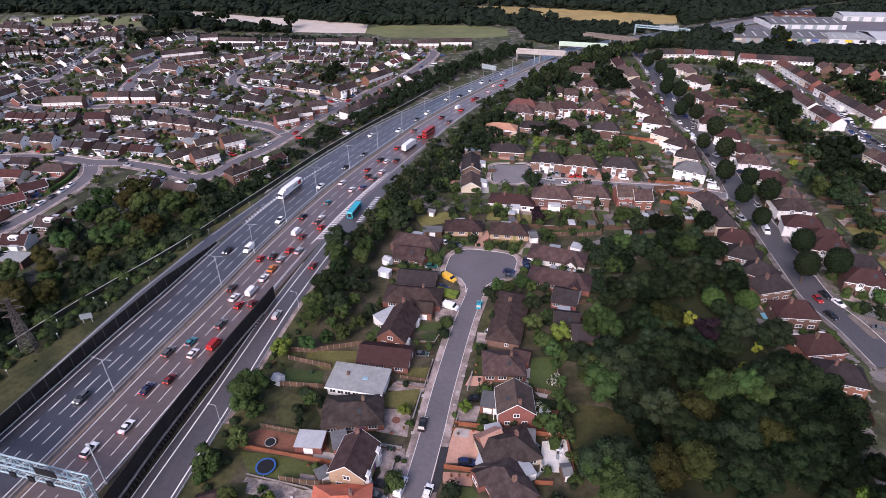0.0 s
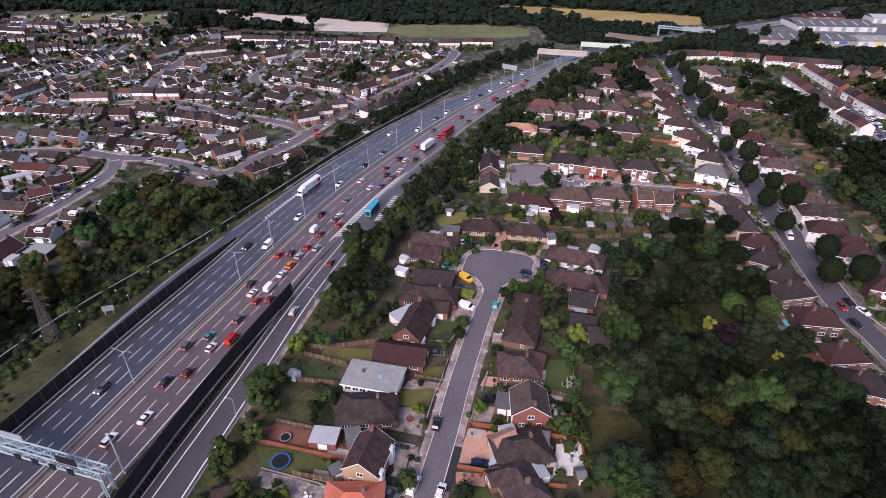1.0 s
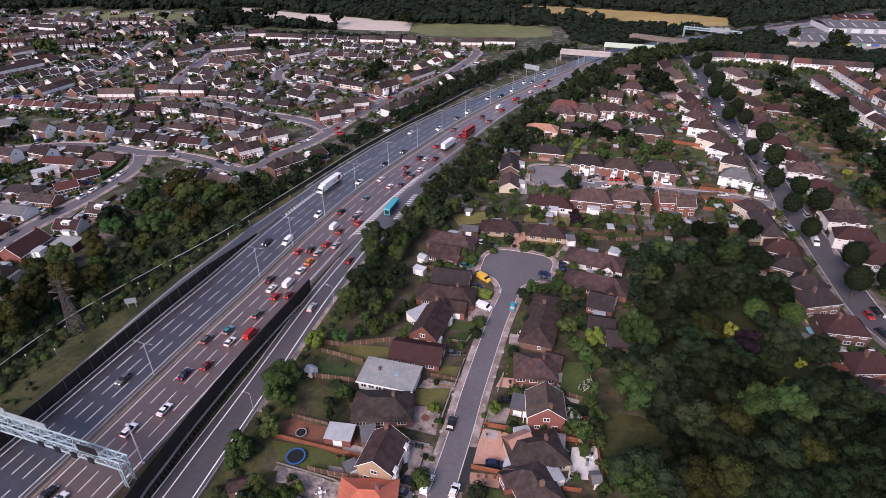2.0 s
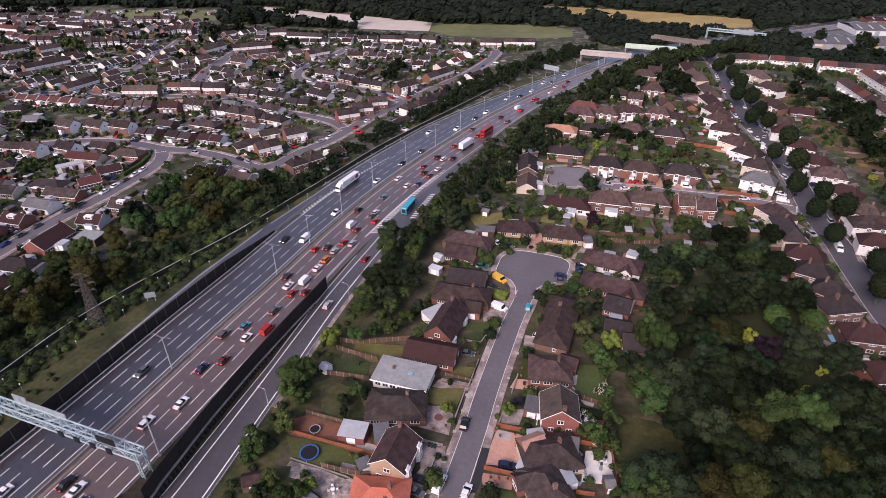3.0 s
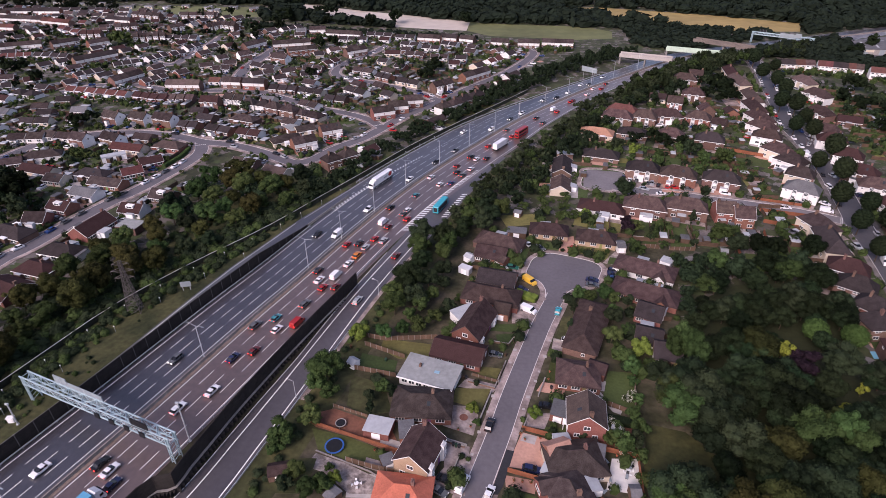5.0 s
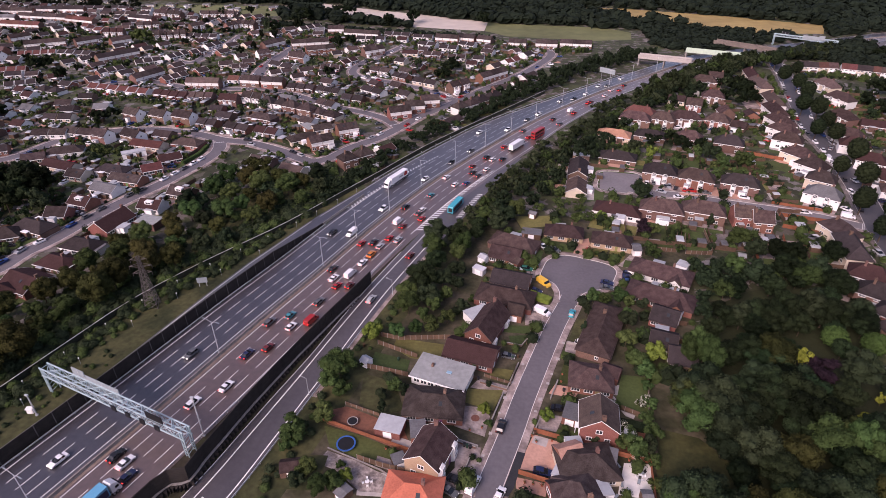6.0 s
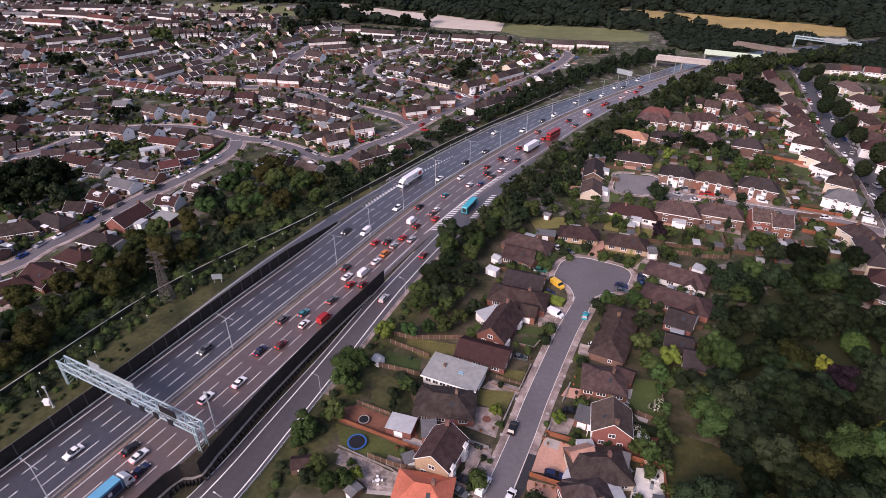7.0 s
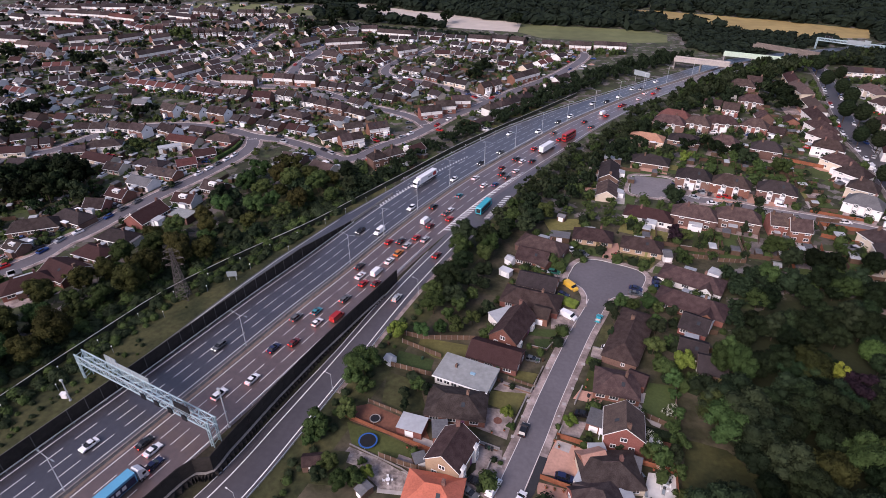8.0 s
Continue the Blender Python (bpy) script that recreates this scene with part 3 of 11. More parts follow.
street("estate_road_c", 6.5, [(-175.0, 264.9), (-168.5, 251.4), (-168.0, 237.4), (-170.9, 219.5), (-173.6, 206.4), (-178.0, 191.3), (-181.7, 173.9), (-184.1, 156.6), (-187.2, 146.0), (-187.8, 134.7), (-192.3, 125.2), (-199.4, 112.0)], "")
street("estate_road_e", 6, [(-86.5, 302.2), (-97.7, 314.1), (-112.5, 321.9), (-131.1, 328.2), (-147.3, 335.7), (-168.5, 347.7), (-185.8, 355.2), (-200.1, 354.3), (-223.5, 349.6), (-243.3, 347.4), (-275.2, 355.1), (-298.5, 349.1), (-312.0, 331.2)], "")
street("estate_road_f", 6, [(-64.7, 356.9), (-75.8, 367.6), (-95.7, 379.6), (-125.5, 391.9), (-142.4, 398.2), (-150.3, 412.1), (-149.0, 436.6), (-140.0, 465.3), (-133.0, 500.5)], "")
street("estate_road_g", 8, [(-200.1, 354.3), (-215.6, 393.8), (-220.3, 427.4), (-222.9, 477.5)], "")
street("estate_road_h", 6, [(-352.5, 372.1), (-339.8, 400.6), (-316.4, 418.1), (-281.2, 408.1), (-280.1, 431.3), (-283.6, 470.9), (-290.2, 507.9)], "")
for _name, (_line, _w) in STREETS.items():
    STREET_POINTS.extend((_name, p.x, p.y, _w / 2) for p in _line)
TURNING = {"close_road": [(8.0, 154.6), (7.6, 159.7), (5.8, 164.2), (3.2, 166.2), (0.8, 168.0), (1.4, 173.5), (3.3, 179.5), (8.6, 183.4), (17.1, 182.2), (24.1, 180.1), (26.7, 176.7), (26.0, 172.3), (24.8, 168.6), (22.1, 164.8), (17.3, 162.4), (14.5, 159.4), (13.2, 154.7)], "second_close_road": [(23, 243), (23.5, 256), (25.5, 263), (42, 262.5), (41, 246), (36, 241)]}


def on_street(x, y, margin=0.0, but=None):
    for n, a, b, h in STREET_POINTS:
        if n != but and (x - a) ** 2 + (y - b) ** 2 < (h + margin) ** 2:
            return True
    return any(n != but and inside(x, y, poly) for n, poly in TURNING.items())


for _k, (_name, (_line, _w)) in enumerate(STREETS.items()):
    _h = _w / 2
    tagged(part(_name, ribbon(_line, -_h, _h, -0.5, 0.03 + 0.004 * _k), {"avenue_road": "asphalt_avenue", "terrace_road": "asphalt_avenue", "second_close_road": "asphalt_worn"}.get(_name, "asphalt_street")), "grey asphalt residential street", "road", kind="structure")
    for _side in (-1, 1):
        def crossing(p, name=_name):
            return on_street(p.x, p.y, 0.3, name) or (name in TURNING and inside(p.x, p.y, TURNING[name]))
        _a, _b = sorted((_side * (_h + 0.15), _side * (_h + 1.95)))
        tagged(part("pavement", ribbon(_line, _a, _b, -0.5, 0.125 + 0.004 * _k, crossing), "paving_worn" if _name in ("avenue_road", "terrace_road") else "paving"), "worn paved footway beside a residential street", "pavement", kind="structure")
        _a, _b = sorted((_side * _h, _side * (_h + 0.15)))
        tagged(part("kerb", ribbon(_line, _a, _b, -0.5, 0.13 + 0.004 * _k, crossing), "kerb_stone"), "pale stone kerb along a residential street", "kerb", kind="structure")
for _name, _poly in TURNING.items():
    slab("turning_head", _poly, -0.5, 0.078 if _name == "close_road" else 0.082, "asphalt_street" if _name == "close_road" else "asphalt_worn", "grey asphalt turning head of a close", "road")
    # kerb and footway round the head, open where the street comes in
    c = sum((Vector((*p, 0)) for p in _poly), Vector()) / len(_poly)
    ring = [Vector((*p, 0)) for p in _poly]
    if sum(a.x * b.y - b.x * a.y for a, b in zip(ring, ring[1:] + ring[:1])) < 0:
        ring.reverse()
    dense = spline([(p.x, p.y) for p in ring + ring[:1]], 1.5)

    def mouth(p, name=_name):
        return on_street(p.x, p.y, 0.2) and any(n == name and (p.x - a) ** 2 + (p.y - b) ** 2 < (h + 0.2) ** 2 for n, a, b, h in STREET_POINTS)
    tagged(part("kerb", ribbon(dense, 0.0, 0.22, -0.5, 0.135, mouth), "kerb_stone"), "pale stone kerb round a turning head", "kerb", kind="structure")
    tagged(part("pavement", ribbon(dense, 0.22, 2.0, -0.5, 0.131, mouth), "paving"), "worn paved footway round a turning head", "pavement", kind="structure")

# ---- houses ----
BUILT = {}
HOUSES = []
SPEC = dict(b=(2.6, 5.0, 8.6), bh=(2.6, 5.2, 9.2), s=(4.8, 8.0, 8.4), sh=(4.7, 8.2, 8.2), t=(4.8, 7.6, 8.0))
WINDOW_MESH = {}


def window_mesh(w, h, lights=2):
    """A white frame with mullions and recessed dark panes in one piece, facing -y."""
    key = (round(w, 2), round(h, 2), lights)
    if key not in WINDOW_MESH:
        s = Shape()
        xs = [-w / 2 - 0.06]
        for k in range(lights):
            xs += [-w / 2 + 0.06 + k * w / lights, -w / 2 - 0.04 + (k + 1) * w / lights]
        xs.append(w / 2 + 0.06)
        zs = [-0.07, 0.09, h - 0.09, h + 0.04]
        grid = [[len(s.v) + i * 4 + j for j in range(4)] for i in range(len(xs))]
        for x in xs:
            for z in zs:
                s.v.append((x, -0.07, z))
        for i in range(len(xs) - 1):
            for j in range(3):
                q = (grid[i][j], grid[i + 1][j], grid[i + 1][j + 1], grid[i][j + 1])
                if j == 1 and i % 2 == 1:
                    n = len(s.v)
                    s.v.extend((s.v[k][0], -0.02, s.v[k][2]) for k in q)
                    s.f.append((n, n + 1, n + 2, n + 3))
                    s.s.append(1)
                    for k in range(4):
                        s.f.append((q[k], q[(k + 1) % 4], n + (k + 1) % 4, n + k))
                        s.s.append(0)
                else:
                    s.f.append(q)
                    s.s.append(0)
        m = len(xs) - 1
        ring = [grid[i][0] for i in range(m + 1)] + [grid[m][j] for j in (1, 2, 3)] + [grid[i][3] for i in range(m - 1, -1, -1)] + [grid[0][j] for j in (2, 1)]
        n = len(s.v)
        s.v.extend((s.v[k][0], 0.02, s.v[k][2]) for k in ring)
        for k in range(len(ring)):
            j = (k + 1) % len(ring)
            s.f.append((ring[k], n + k, n + j, ring[j]))
            s.s.append(0)
        WINDOW_MESH[key] = s.mesh("window", ["upvc", "pane"])
    return WINDOW_MESH[key]


def window(root, x, y, z, w, h, turn=0, lights=2):
    return part("window", window_mesh(w, h, lights), None, root, at=pose(x, y, z, 0, 0, turn))


def roof_shape(L, D, eaves, ridge, hip, over=0.4, thick=0.2, party=False):
    """Two or four pitched planes with thickness and eaves that overhang the walls, in one piece."""
    s = Shape()
    hx, hy = L / 2 + (0.02 if party else over * 0.6), D / 2 + over
    e = eaves - (ridge - eaves) * over / (D / 2)
    rx = max(hx - hy * 0.95, 0.3) if hip else hx
    lo = [(-hx, -hy, e), (hx, -hy, e), (hx, hy, e), (-hx, hy, e)]
    s.v.extend(lo)
    s.v.extend((x, y, z + thick) for x, y, z in lo)
    s.v.extend([(-rx, 0, ridge + thick), (rx, 0, ridge + thick), (-rx, 0, ridge), (rx, 0, ridge)])
    s.f += [(4, 5, 9, 8), (6, 7, 8, 9), (0, 1, 5, 4), (2, 3, 7, 6)]
    if hip:
        s.f += [(5, 6, 9), (7, 4, 8), (1, 2, 6, 5), (3, 0, 4, 7), (3, 2, 1, 0)]
    else:
        s.f += [(0, 4, 8, 10), (7, 3, 10, 8), (5, 1, 11, 9), (2, 6, 9, 11), (1, 0, 10, 11), (3, 2, 11, 10)]
    s.s = [0] * len(s.f)
    return s


def rx_of(L, D, hip):
    """Half the length of the ridge."""
    return max(L / 2 + 0.24 - (D / 2 + 0.4) * 0.95, 0.3) if hip else L / 2 + 0.22


def new_wing(root, x, w, y0, y1, eaves, ridge, wall, roof):
    """A gabled wing across the front, its ridge along y."""
    s = Shape()
    s.box(x - w / 2, x + w / 2, y0, y1, 0, eaves - 0.02)
    s.solid([(x - w / 2, y0, eaves - 0.02), (x + w / 2, y0, eaves - 0.02), (x + w / 2, y0 + 0.2, eaves - 0.02), (x - w / 2, y0 + 0.2, eaves - 0.02)], [(x - 0.02, y0, ridge), (x + 0.02, y0, ridge), (x + 0.02, y0 + 0.2, ridge), (x - 0.02, y0 + 0.2, ridge)])
    ob = part("wing", s, wall, root)
    r = roof_shape(y1 - y0, w, eaves, ridge, False, 0.3, 0.17)
    r.v = [(x - b, (y0 + y1) / 2 + a, z) for a, b, z in r.v]
    part("wing_roof", r, roof, ob)
    return ob


def house(kind, L, wall, roof, near, front="plain", D=None, chimney=True, eaves=None, ridge=None, party=False, wing=0, rear=False, light=False, away=False, gable=None, dormer=False):
    """A house whose ridge runs along x and whose front faces -y."""
    e0, r0, d0 = SPEC[kind]
    eaves, ridge, D = eaves or e0, ridge or r0, D or d0
    hip = kind in ("bh", "sh")
    tall = eaves > 4
    root = new("house" if tall else "bungalow")
    s = Shape()
    hx, hy = L / 2, D / 2
    if hip:
        s.box(-hx, hx, -hy, hy, 0, eaves)
    else:
        ring = ((-hy, 0), (hy, 0), (hy, eaves), (0, ridge), (-hy, eaves))
        s.solid([(-hx, y, z) for y, z in ring], [(hx, y, z) for y, z in ring], 0, True)
    semi = near < 2 and kind in ("s", "sh") and front in ("bay", "white")
    if near < 2 and front == "bay" and not semi:
        front = "white"
    part("wall", s, wall, root)
    if front == "white" and tall and not semi and not (away and near < 2):
        s = Shape()
        s.box(-hx + 0.15, hx - 0.15, -hy - 0.06, -hy + 0.02, 2.65, eaves - 0.05)
        part("cladding", s, "render_white", root, "white boarded upper storey")
    if gable:
        for x0, x1 in ((-hx - 0.07, -hx + 0.02), (hx - 0.02, hx + 0.07)):
            s = Shape()
            ring = ((-hy, 0), (hy, 0), (hy, eaves), (0, ridge), (-hy, eaves))
            s.solid([(x0, y, z) for y, z in ring], [(x1, y, z) for y, z in ring], 0, True)
            end = part("gable_end", s, "upvc", root, "white rendered gable end")
            window(end, x0 if x0 < 0 else x1, 0, 3.7, 0.8, 1.0, 270 if x0 < 0 else 90, 1)
    part("roof", roof_shape(L, D, eaves, ridge, hip, party=party), roof, root)
    if chimney and (near or kind in ("s", "sh")):
        s = Shape()
        x, y = (hx - 0.7 if not hip else hx * 0.35), 0.6
        s.box(x - 0.35, x + 0.35, y - 0.5, y + 0.5, ridge - 1.6, ridge + 1.1)
        s.box(x - 0.42, x + 0.42, y - 0.57, y + 0.57, ridge + 0.9, ridge + 1.02)
        if near == 2:
            for k in (-0.25, 0.25):
                s.bar((x, y + k, ridge + 1.1), (x, y + k, ridge + 1.5), 0.11, 6)
        part("chimney", s, "brick_brown", root)
    if near < 2:
        s = Shape()
        drop = 0.4 * (ridge - eaves) / hy
        y0, y1 = (hy + 0.4, hy + 0.47) if away else (-hy - 0.47, -hy - 0.4)
        s.box(-hx - (0.35 if hip else 0.1), hx + (0.35 if hip else 0.1), y0, y1, eaves - drop - 0.14, eaves - drop + 0.1)
        part("fascia", s, "upvc", root)
    if near and not hip and (near == 2 or not party):
        slope = (ridge - eaves) / hy
        for sx in (-1, 1):
            s = Shape()
            for sy in (-1, 1):
                x0, x1 = sorted((sx * (hx + 0.23), sx * (hx + 0.29)))
                e = (hy + 0.42, eaves - 0.42 * slope)
                ring = [(sy * e[0], e[1] + 0.04), (sy * e[0], e[1] + 0.22), (0, ridge + 0.22), (0, ridge + 0.04)]
                lo, hi = [(x0, a, b) for a, b in ring], [(x1, a, b) for a, b in ring]
                s.solid(lo[::sy], hi[::sy], 0, True)
            part("bargeboard", s, "upvc" if near < 2 or tall else "stained_timber", root)
    if wing:
        wx, ww, out, wr = wing * L * 0.27, min(4.2, L * 0.36), 1.7, eaves + min(ridge - eaves, 2.0) * 0.85
        w = new_wing(root, wx, ww, -hy - out, -hy + D * 0.42, eaves, wr, wall, roof)
        window(w, wx, -hy - out, 0.9, ww * 0.55, 1.25, 0, 3)
        if tall:
            window(w, wx, -hy - out, 3.45, ww * 0.5, 1.15, 0, 2)
    if rear:
        s = Shape()
        rx0 = -L * 0.1
        s.box(rx0 - 1.9, rx0 + 1.9, hy, hy + 2.8, 0, 2.2)
        s.solid([(rx0 - 2.0, hy, 2.2), (rx0 + 2.0, hy, 2.2), (rx0 + 2.0, hy + 2.9, 2.2), (rx0 - 2.0, hy + 2.9, 2.2)], [(rx0 - 2.0, hy, 2.9), (rx0 + 2.0, hy, 2.9), (rx0 + 2.0, hy + 2.85, 2.3), (rx0 - 2.0, hy + 2.85, 2.3)], 1)
        part("conservatory", s, ["upvc", "felt_pale"], root, "white conservatory with a pale roof")
    if light:
        s = Shape()
        slope = (ridge - eaves) / (D / 2)
        for sy in (-1, 1):
            y = sy * D * 0.22
            z = ridge - slope * abs(y) + 0.2
            q = [(L * 0.12 + a, y + b, z - slope * sy * b + 0.02) for a, b in ((-0.45, -0.5), (0.45, -0.5), (0.45, 0.5), (-0.45, 0.5))]
            if sy < 0 or light > 1:
                s.solid(q, [(x, yy, zz + 0.1) for x, yy, zz in q])
        part("rooflight", s, "pane", root, "dark rooflight")
    floors = [0.9, 3.45] if tall else [0.9]
    if dormer:
        s = Shape()
        slope = (ridge - eaves) / hy
        y0, w = -hy * 0.62, min(3.4, L * 0.36)
        z0 = ridge - slope * hy * 0.62
        s.solid([(-w / 2, y0, z0 - 0.1), (w / 2, y0, z0 - 0.1), (w / 2, -0.3, z0 - 0.1), (-w / 2, -0.3, z0 - 0.1)], [(-w / 2, y0, ridge - 0.1), (w / 2, y0, ridge - 0.1), (w / 2, -0.3, ridge - 0.05), (-w / 2, -0.3, ridge - 0.05)])
        box = part("dormer", s, "render_white", root, "white boxed dormer")
        window(box, 0, y0, z0 + 0.25, w * 0.7, 0.95, 0, 2)
    cols = [-L * 0.28, L * 0.28] if L < 9 or not near else [-L * 0.34, -L * 0.05, L * 0.32]
    if away and near < 2:
        for x in (-L * 0.3, L * 0.26):
            for z in floors:
                window(root, x, hy, z, min(1.8, L * 0.26), 1.2, 180, 2)
        return root
    if semi:
        bx = L * (0.16 if L > 8.5 else 0.2)
        for x in (-bx, bx):
            s = Shape()
            ring = [(x - 1.15, -hy), (x - 0.75, -hy - 0.6), (x + 0.75, -hy - 0.6), (x + 1.15, -hy)]
            s.solid([(*p, 0) for p in ring], [(*p, eaves - 0.1) for p in ring])
            bay = part("bay", s, "render_white", root, "white rendered bay")
            for z in floors:
                window(bay, x, -hy - 0.61, z, 1.42, 1.5, 0, 3)
            if L > 8.5:
                window(root, (1 if x > 0 else -1) * L * 0.4, -hy, 3.5, 0.9, 1.1, 0, 1)
        return root
    if front == "bay":
        for x in (cols[0], cols[-1]):
            s = Shape()
            top = eaves - 0.15 if tall else 2.3
            ring = [(x - 1.35, -hy), (x - 0.8, -hy - 0.75), (x + 0.8, -hy - 0.75), (x + 1.35, -hy)]
            s.solid([(*p, 0) for p in ring], [(*p, top) for p in ring])
            s.solid([(*p, top) for p in ring], [(p[0] * 0.6 + x * 0.4, -hy + (p[1] + hy) * 0.3, top + 0.5) for p in ring])
            bay = part("bay", s, "render_white", root, "white rendered bay")
            for z in floors:
                window(bay, x, -hy - 0.76, z, 1.5, 1.35, 0, 3)
    if not near:
        if party or tall:
            window(root, -L * 0.12, -hy, floors[0], min(2.4, L * 0.4), 1.25, 0, 3)
            window(root, L * 0.2, -hy, floors[-1], min(1.7, L * 0.3), 1.2, 0, 2)
            if L > 4.6:
                window(root, -L * 0.26, -hy, floors[-1], min(1.5, L * 0.26), 1.2, 0, 2)
        else:
            for x in (-L * 0.27, L * 0.27):
                window(root, x, -hy, floors[0], min(1.9, L * 0.27), 1.25, 0, 2)
        return root
    for z in floors:
        w = min(2.2, L * 0.3)
        for x in cols:
            if front != "bay":
                if z < 1 and abs(x - cols[-1]) < 0.1 and len(cols) == 2:
                    continue
                window(root, x, -hy, z, w, 1.25, 0, 3 if near == 2 else 2)
            if near == 2 or (near == 1 and x == cols[0]):
                window(root, x, hy, z, w * 0.85, 1.2, 180, 2)
    if near == 2 and not party:
        for side, turn in ((-1, 270), (1, 90)):
            if hip:
                window(root, side * hx, -1.2, floors[-1], 1.0, 1.1, turn, 2)
                continue
            for y in (-D * 0.24, D * 0.24):
                window(root, side * hx, y, 0.9, 1.3, 1.2, turn, 2)
            if ridge > 6.5:
                window(root, side * hx, 0, eaves - 0.2 if eaves < 4 else 3.5, 1.5, 1.25, turn, 2)
    s = Shape()
    dx = cols[-1] if len(cols) == 2 else L * 0.14
    s.box(dx - 0.48, dx + 0.48, -hy - 0.06, -hy + 0.05, 0, 2.05)
    part("door", s, "door_paint", root)
    if near and tall and front != "bay":
        s = Shape()
        s.box(dx - 1.0, dx + 1.0, -hy - 1.0, -hy, 2.15, 2.3)
        s.box(dx - 0.95, dx - 0.8, -hy - 0.95, -hy - 0.8, 0, 2.15)
        s.box(dx + 0.8, dx + 0.95, -hy - 0.95, -hy - 0.8, 0, 2.15)
        part("porch", s, "upvc", root)
    if near == 2:
        s = Shape()
        s.bar((-rx_of(L, D, hip), 0, ridge + 0.2), (rx_of(L, D, hip), 0, ridge + 0.2), 0.13, 6)
        part("ridge_tiles", s, roof, root)
        for sy in (-1, 1):
            s = Shape()
            s.bar((-hx, sy * (hy + 0.45), eaves - 0.28), (hx, sy * (hy + 0.45), eaves - 0.28), 0.07, 6)
            part("gutter", s, "upvc" if tall else "stained_timber", root)
    return root


COLOUR_WORDS = dict(brick_red="red brick", brick_brown="brown brick", brick_buff="buff brick", render_white="white rendered", render_cream="cream rendered", roof_brown="brown tiled", roof_umber="dark brown tiled", roof_dark="dark tiled", roof_red="red tiled", roof_maroon="maroon", roof_orange="orange tiled", roof_grey="grey tiled", roof_weathered="weathered, haze-paled brown tiled", roof_terracotta="pale terracotta tiled")


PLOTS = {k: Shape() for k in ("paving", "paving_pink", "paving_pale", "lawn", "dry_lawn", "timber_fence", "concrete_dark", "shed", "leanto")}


DRIVE_CARS = []


def plot(p, d, unit, depth, rng):
    """The ground that belongs to a house: a paved front, a terrace and a lawn behind, a fence and perhaps a shed."""
    n = Vector((d.y, -d.x, 0))
    z = 0.012 + 0.004 * rng.randrange(14)

    def patch(key, u0, u1, v0, v1, z1):
        ring = [p + d * u + n * v for u, v in ((u0, v0), (u0, v1), (u1, v1), (u1, v0))]
        mid = sum(ring, Vector()) / 4
        if on_street(mid.x, mid.y, 0.5) or mw_side(mid.x, mid.y):
            return False
        PLOTS[key].face([(q.x, q.y, z1) for q in ring][::-1] if (ring[1] - ring[0]).cross(ring[2] - ring[1]).z < 0 else [(q.x, q.y, z1) for q in ring])
        return True
    h, hu = depth / 2, unit / 2
    front = rng.choice(["paving_pale", "paving_pale", "paving", "paving_pale", "paving_pink"] if p.x < -40 else ["paving"] if p.x > 100 and p.y < 290 else ["paving", "paving_pale", "paving_pink", "paving_pale", "paving"])
    split = rng.uniform(-0.5, 0.5) * hu
    patch(front, -hu + 0.1, split, h, h + 5.2, z)
    patch(rng.choice(["lawn", "lawn", "dry_lawn", front]), split, hu - 0.1, h, h + 5.0, z + 0.002)
    patch(rng.choice(["paving", "paving_pale", "paving_pink"]), -hu + 0.1, hu - 0.1, -h - rng.uniform(2, 4), -h, z)
    back = rng.uniform(7, 12)
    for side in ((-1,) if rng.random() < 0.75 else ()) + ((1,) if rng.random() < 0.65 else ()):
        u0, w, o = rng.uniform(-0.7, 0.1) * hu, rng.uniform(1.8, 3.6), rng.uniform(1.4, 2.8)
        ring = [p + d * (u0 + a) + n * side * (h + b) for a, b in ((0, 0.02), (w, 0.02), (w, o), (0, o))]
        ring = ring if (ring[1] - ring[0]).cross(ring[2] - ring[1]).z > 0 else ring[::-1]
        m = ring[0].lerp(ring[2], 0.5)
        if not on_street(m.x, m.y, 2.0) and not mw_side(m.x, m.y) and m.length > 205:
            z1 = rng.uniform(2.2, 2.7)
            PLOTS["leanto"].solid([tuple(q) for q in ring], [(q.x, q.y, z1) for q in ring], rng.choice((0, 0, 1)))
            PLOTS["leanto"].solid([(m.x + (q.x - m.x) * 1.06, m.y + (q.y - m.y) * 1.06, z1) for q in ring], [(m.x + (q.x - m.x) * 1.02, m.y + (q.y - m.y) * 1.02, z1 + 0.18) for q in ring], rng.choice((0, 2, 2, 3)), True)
    for _ in range(rng.choice((0, 1, 1, 2, 2) if p.x > -40 else (1, 1, 2, 2, 3))):
        q = p + n * (h + 2.6) + d * rng.uniform(-0.8, 0.8) * hu
        if q.length > 215 and not on_street(q.x, q.y, 1.2) and not mw_side(q.x, q.y):
            DRIVE_CARS.append((q.x, q.y, math.degrees(math.atan2(n.y, n.x)) + rng.choice((0, 180, 90))))
    patch(rng.choice(["lawn", "lawn", "dry_lawn" if p.x < 100 else "lawn", "lawn", "paving"]), -hu + 0.3, hu - 0.3, -h - back, -h - 3, z - 0.004)
    for u in (-hu,):
        a, b = p + d * u - n * h, p + d * u - n * (h + back)
        m = (a + b) / 2
        if not on_street(m.x, m.y, 1.0) and not on_street(b.x, b.y, 1.0) and not mw_side(b.x, b.y):
            w = d * 0.05
            PLOTS["timber_fence"].solid([tuple(q) for q in (a - w, a + w, b + w, b - w)][::-1], [(q.x, q.y, 1.7) for q in (a - w, a + w, b + w, b - w)][::-1])
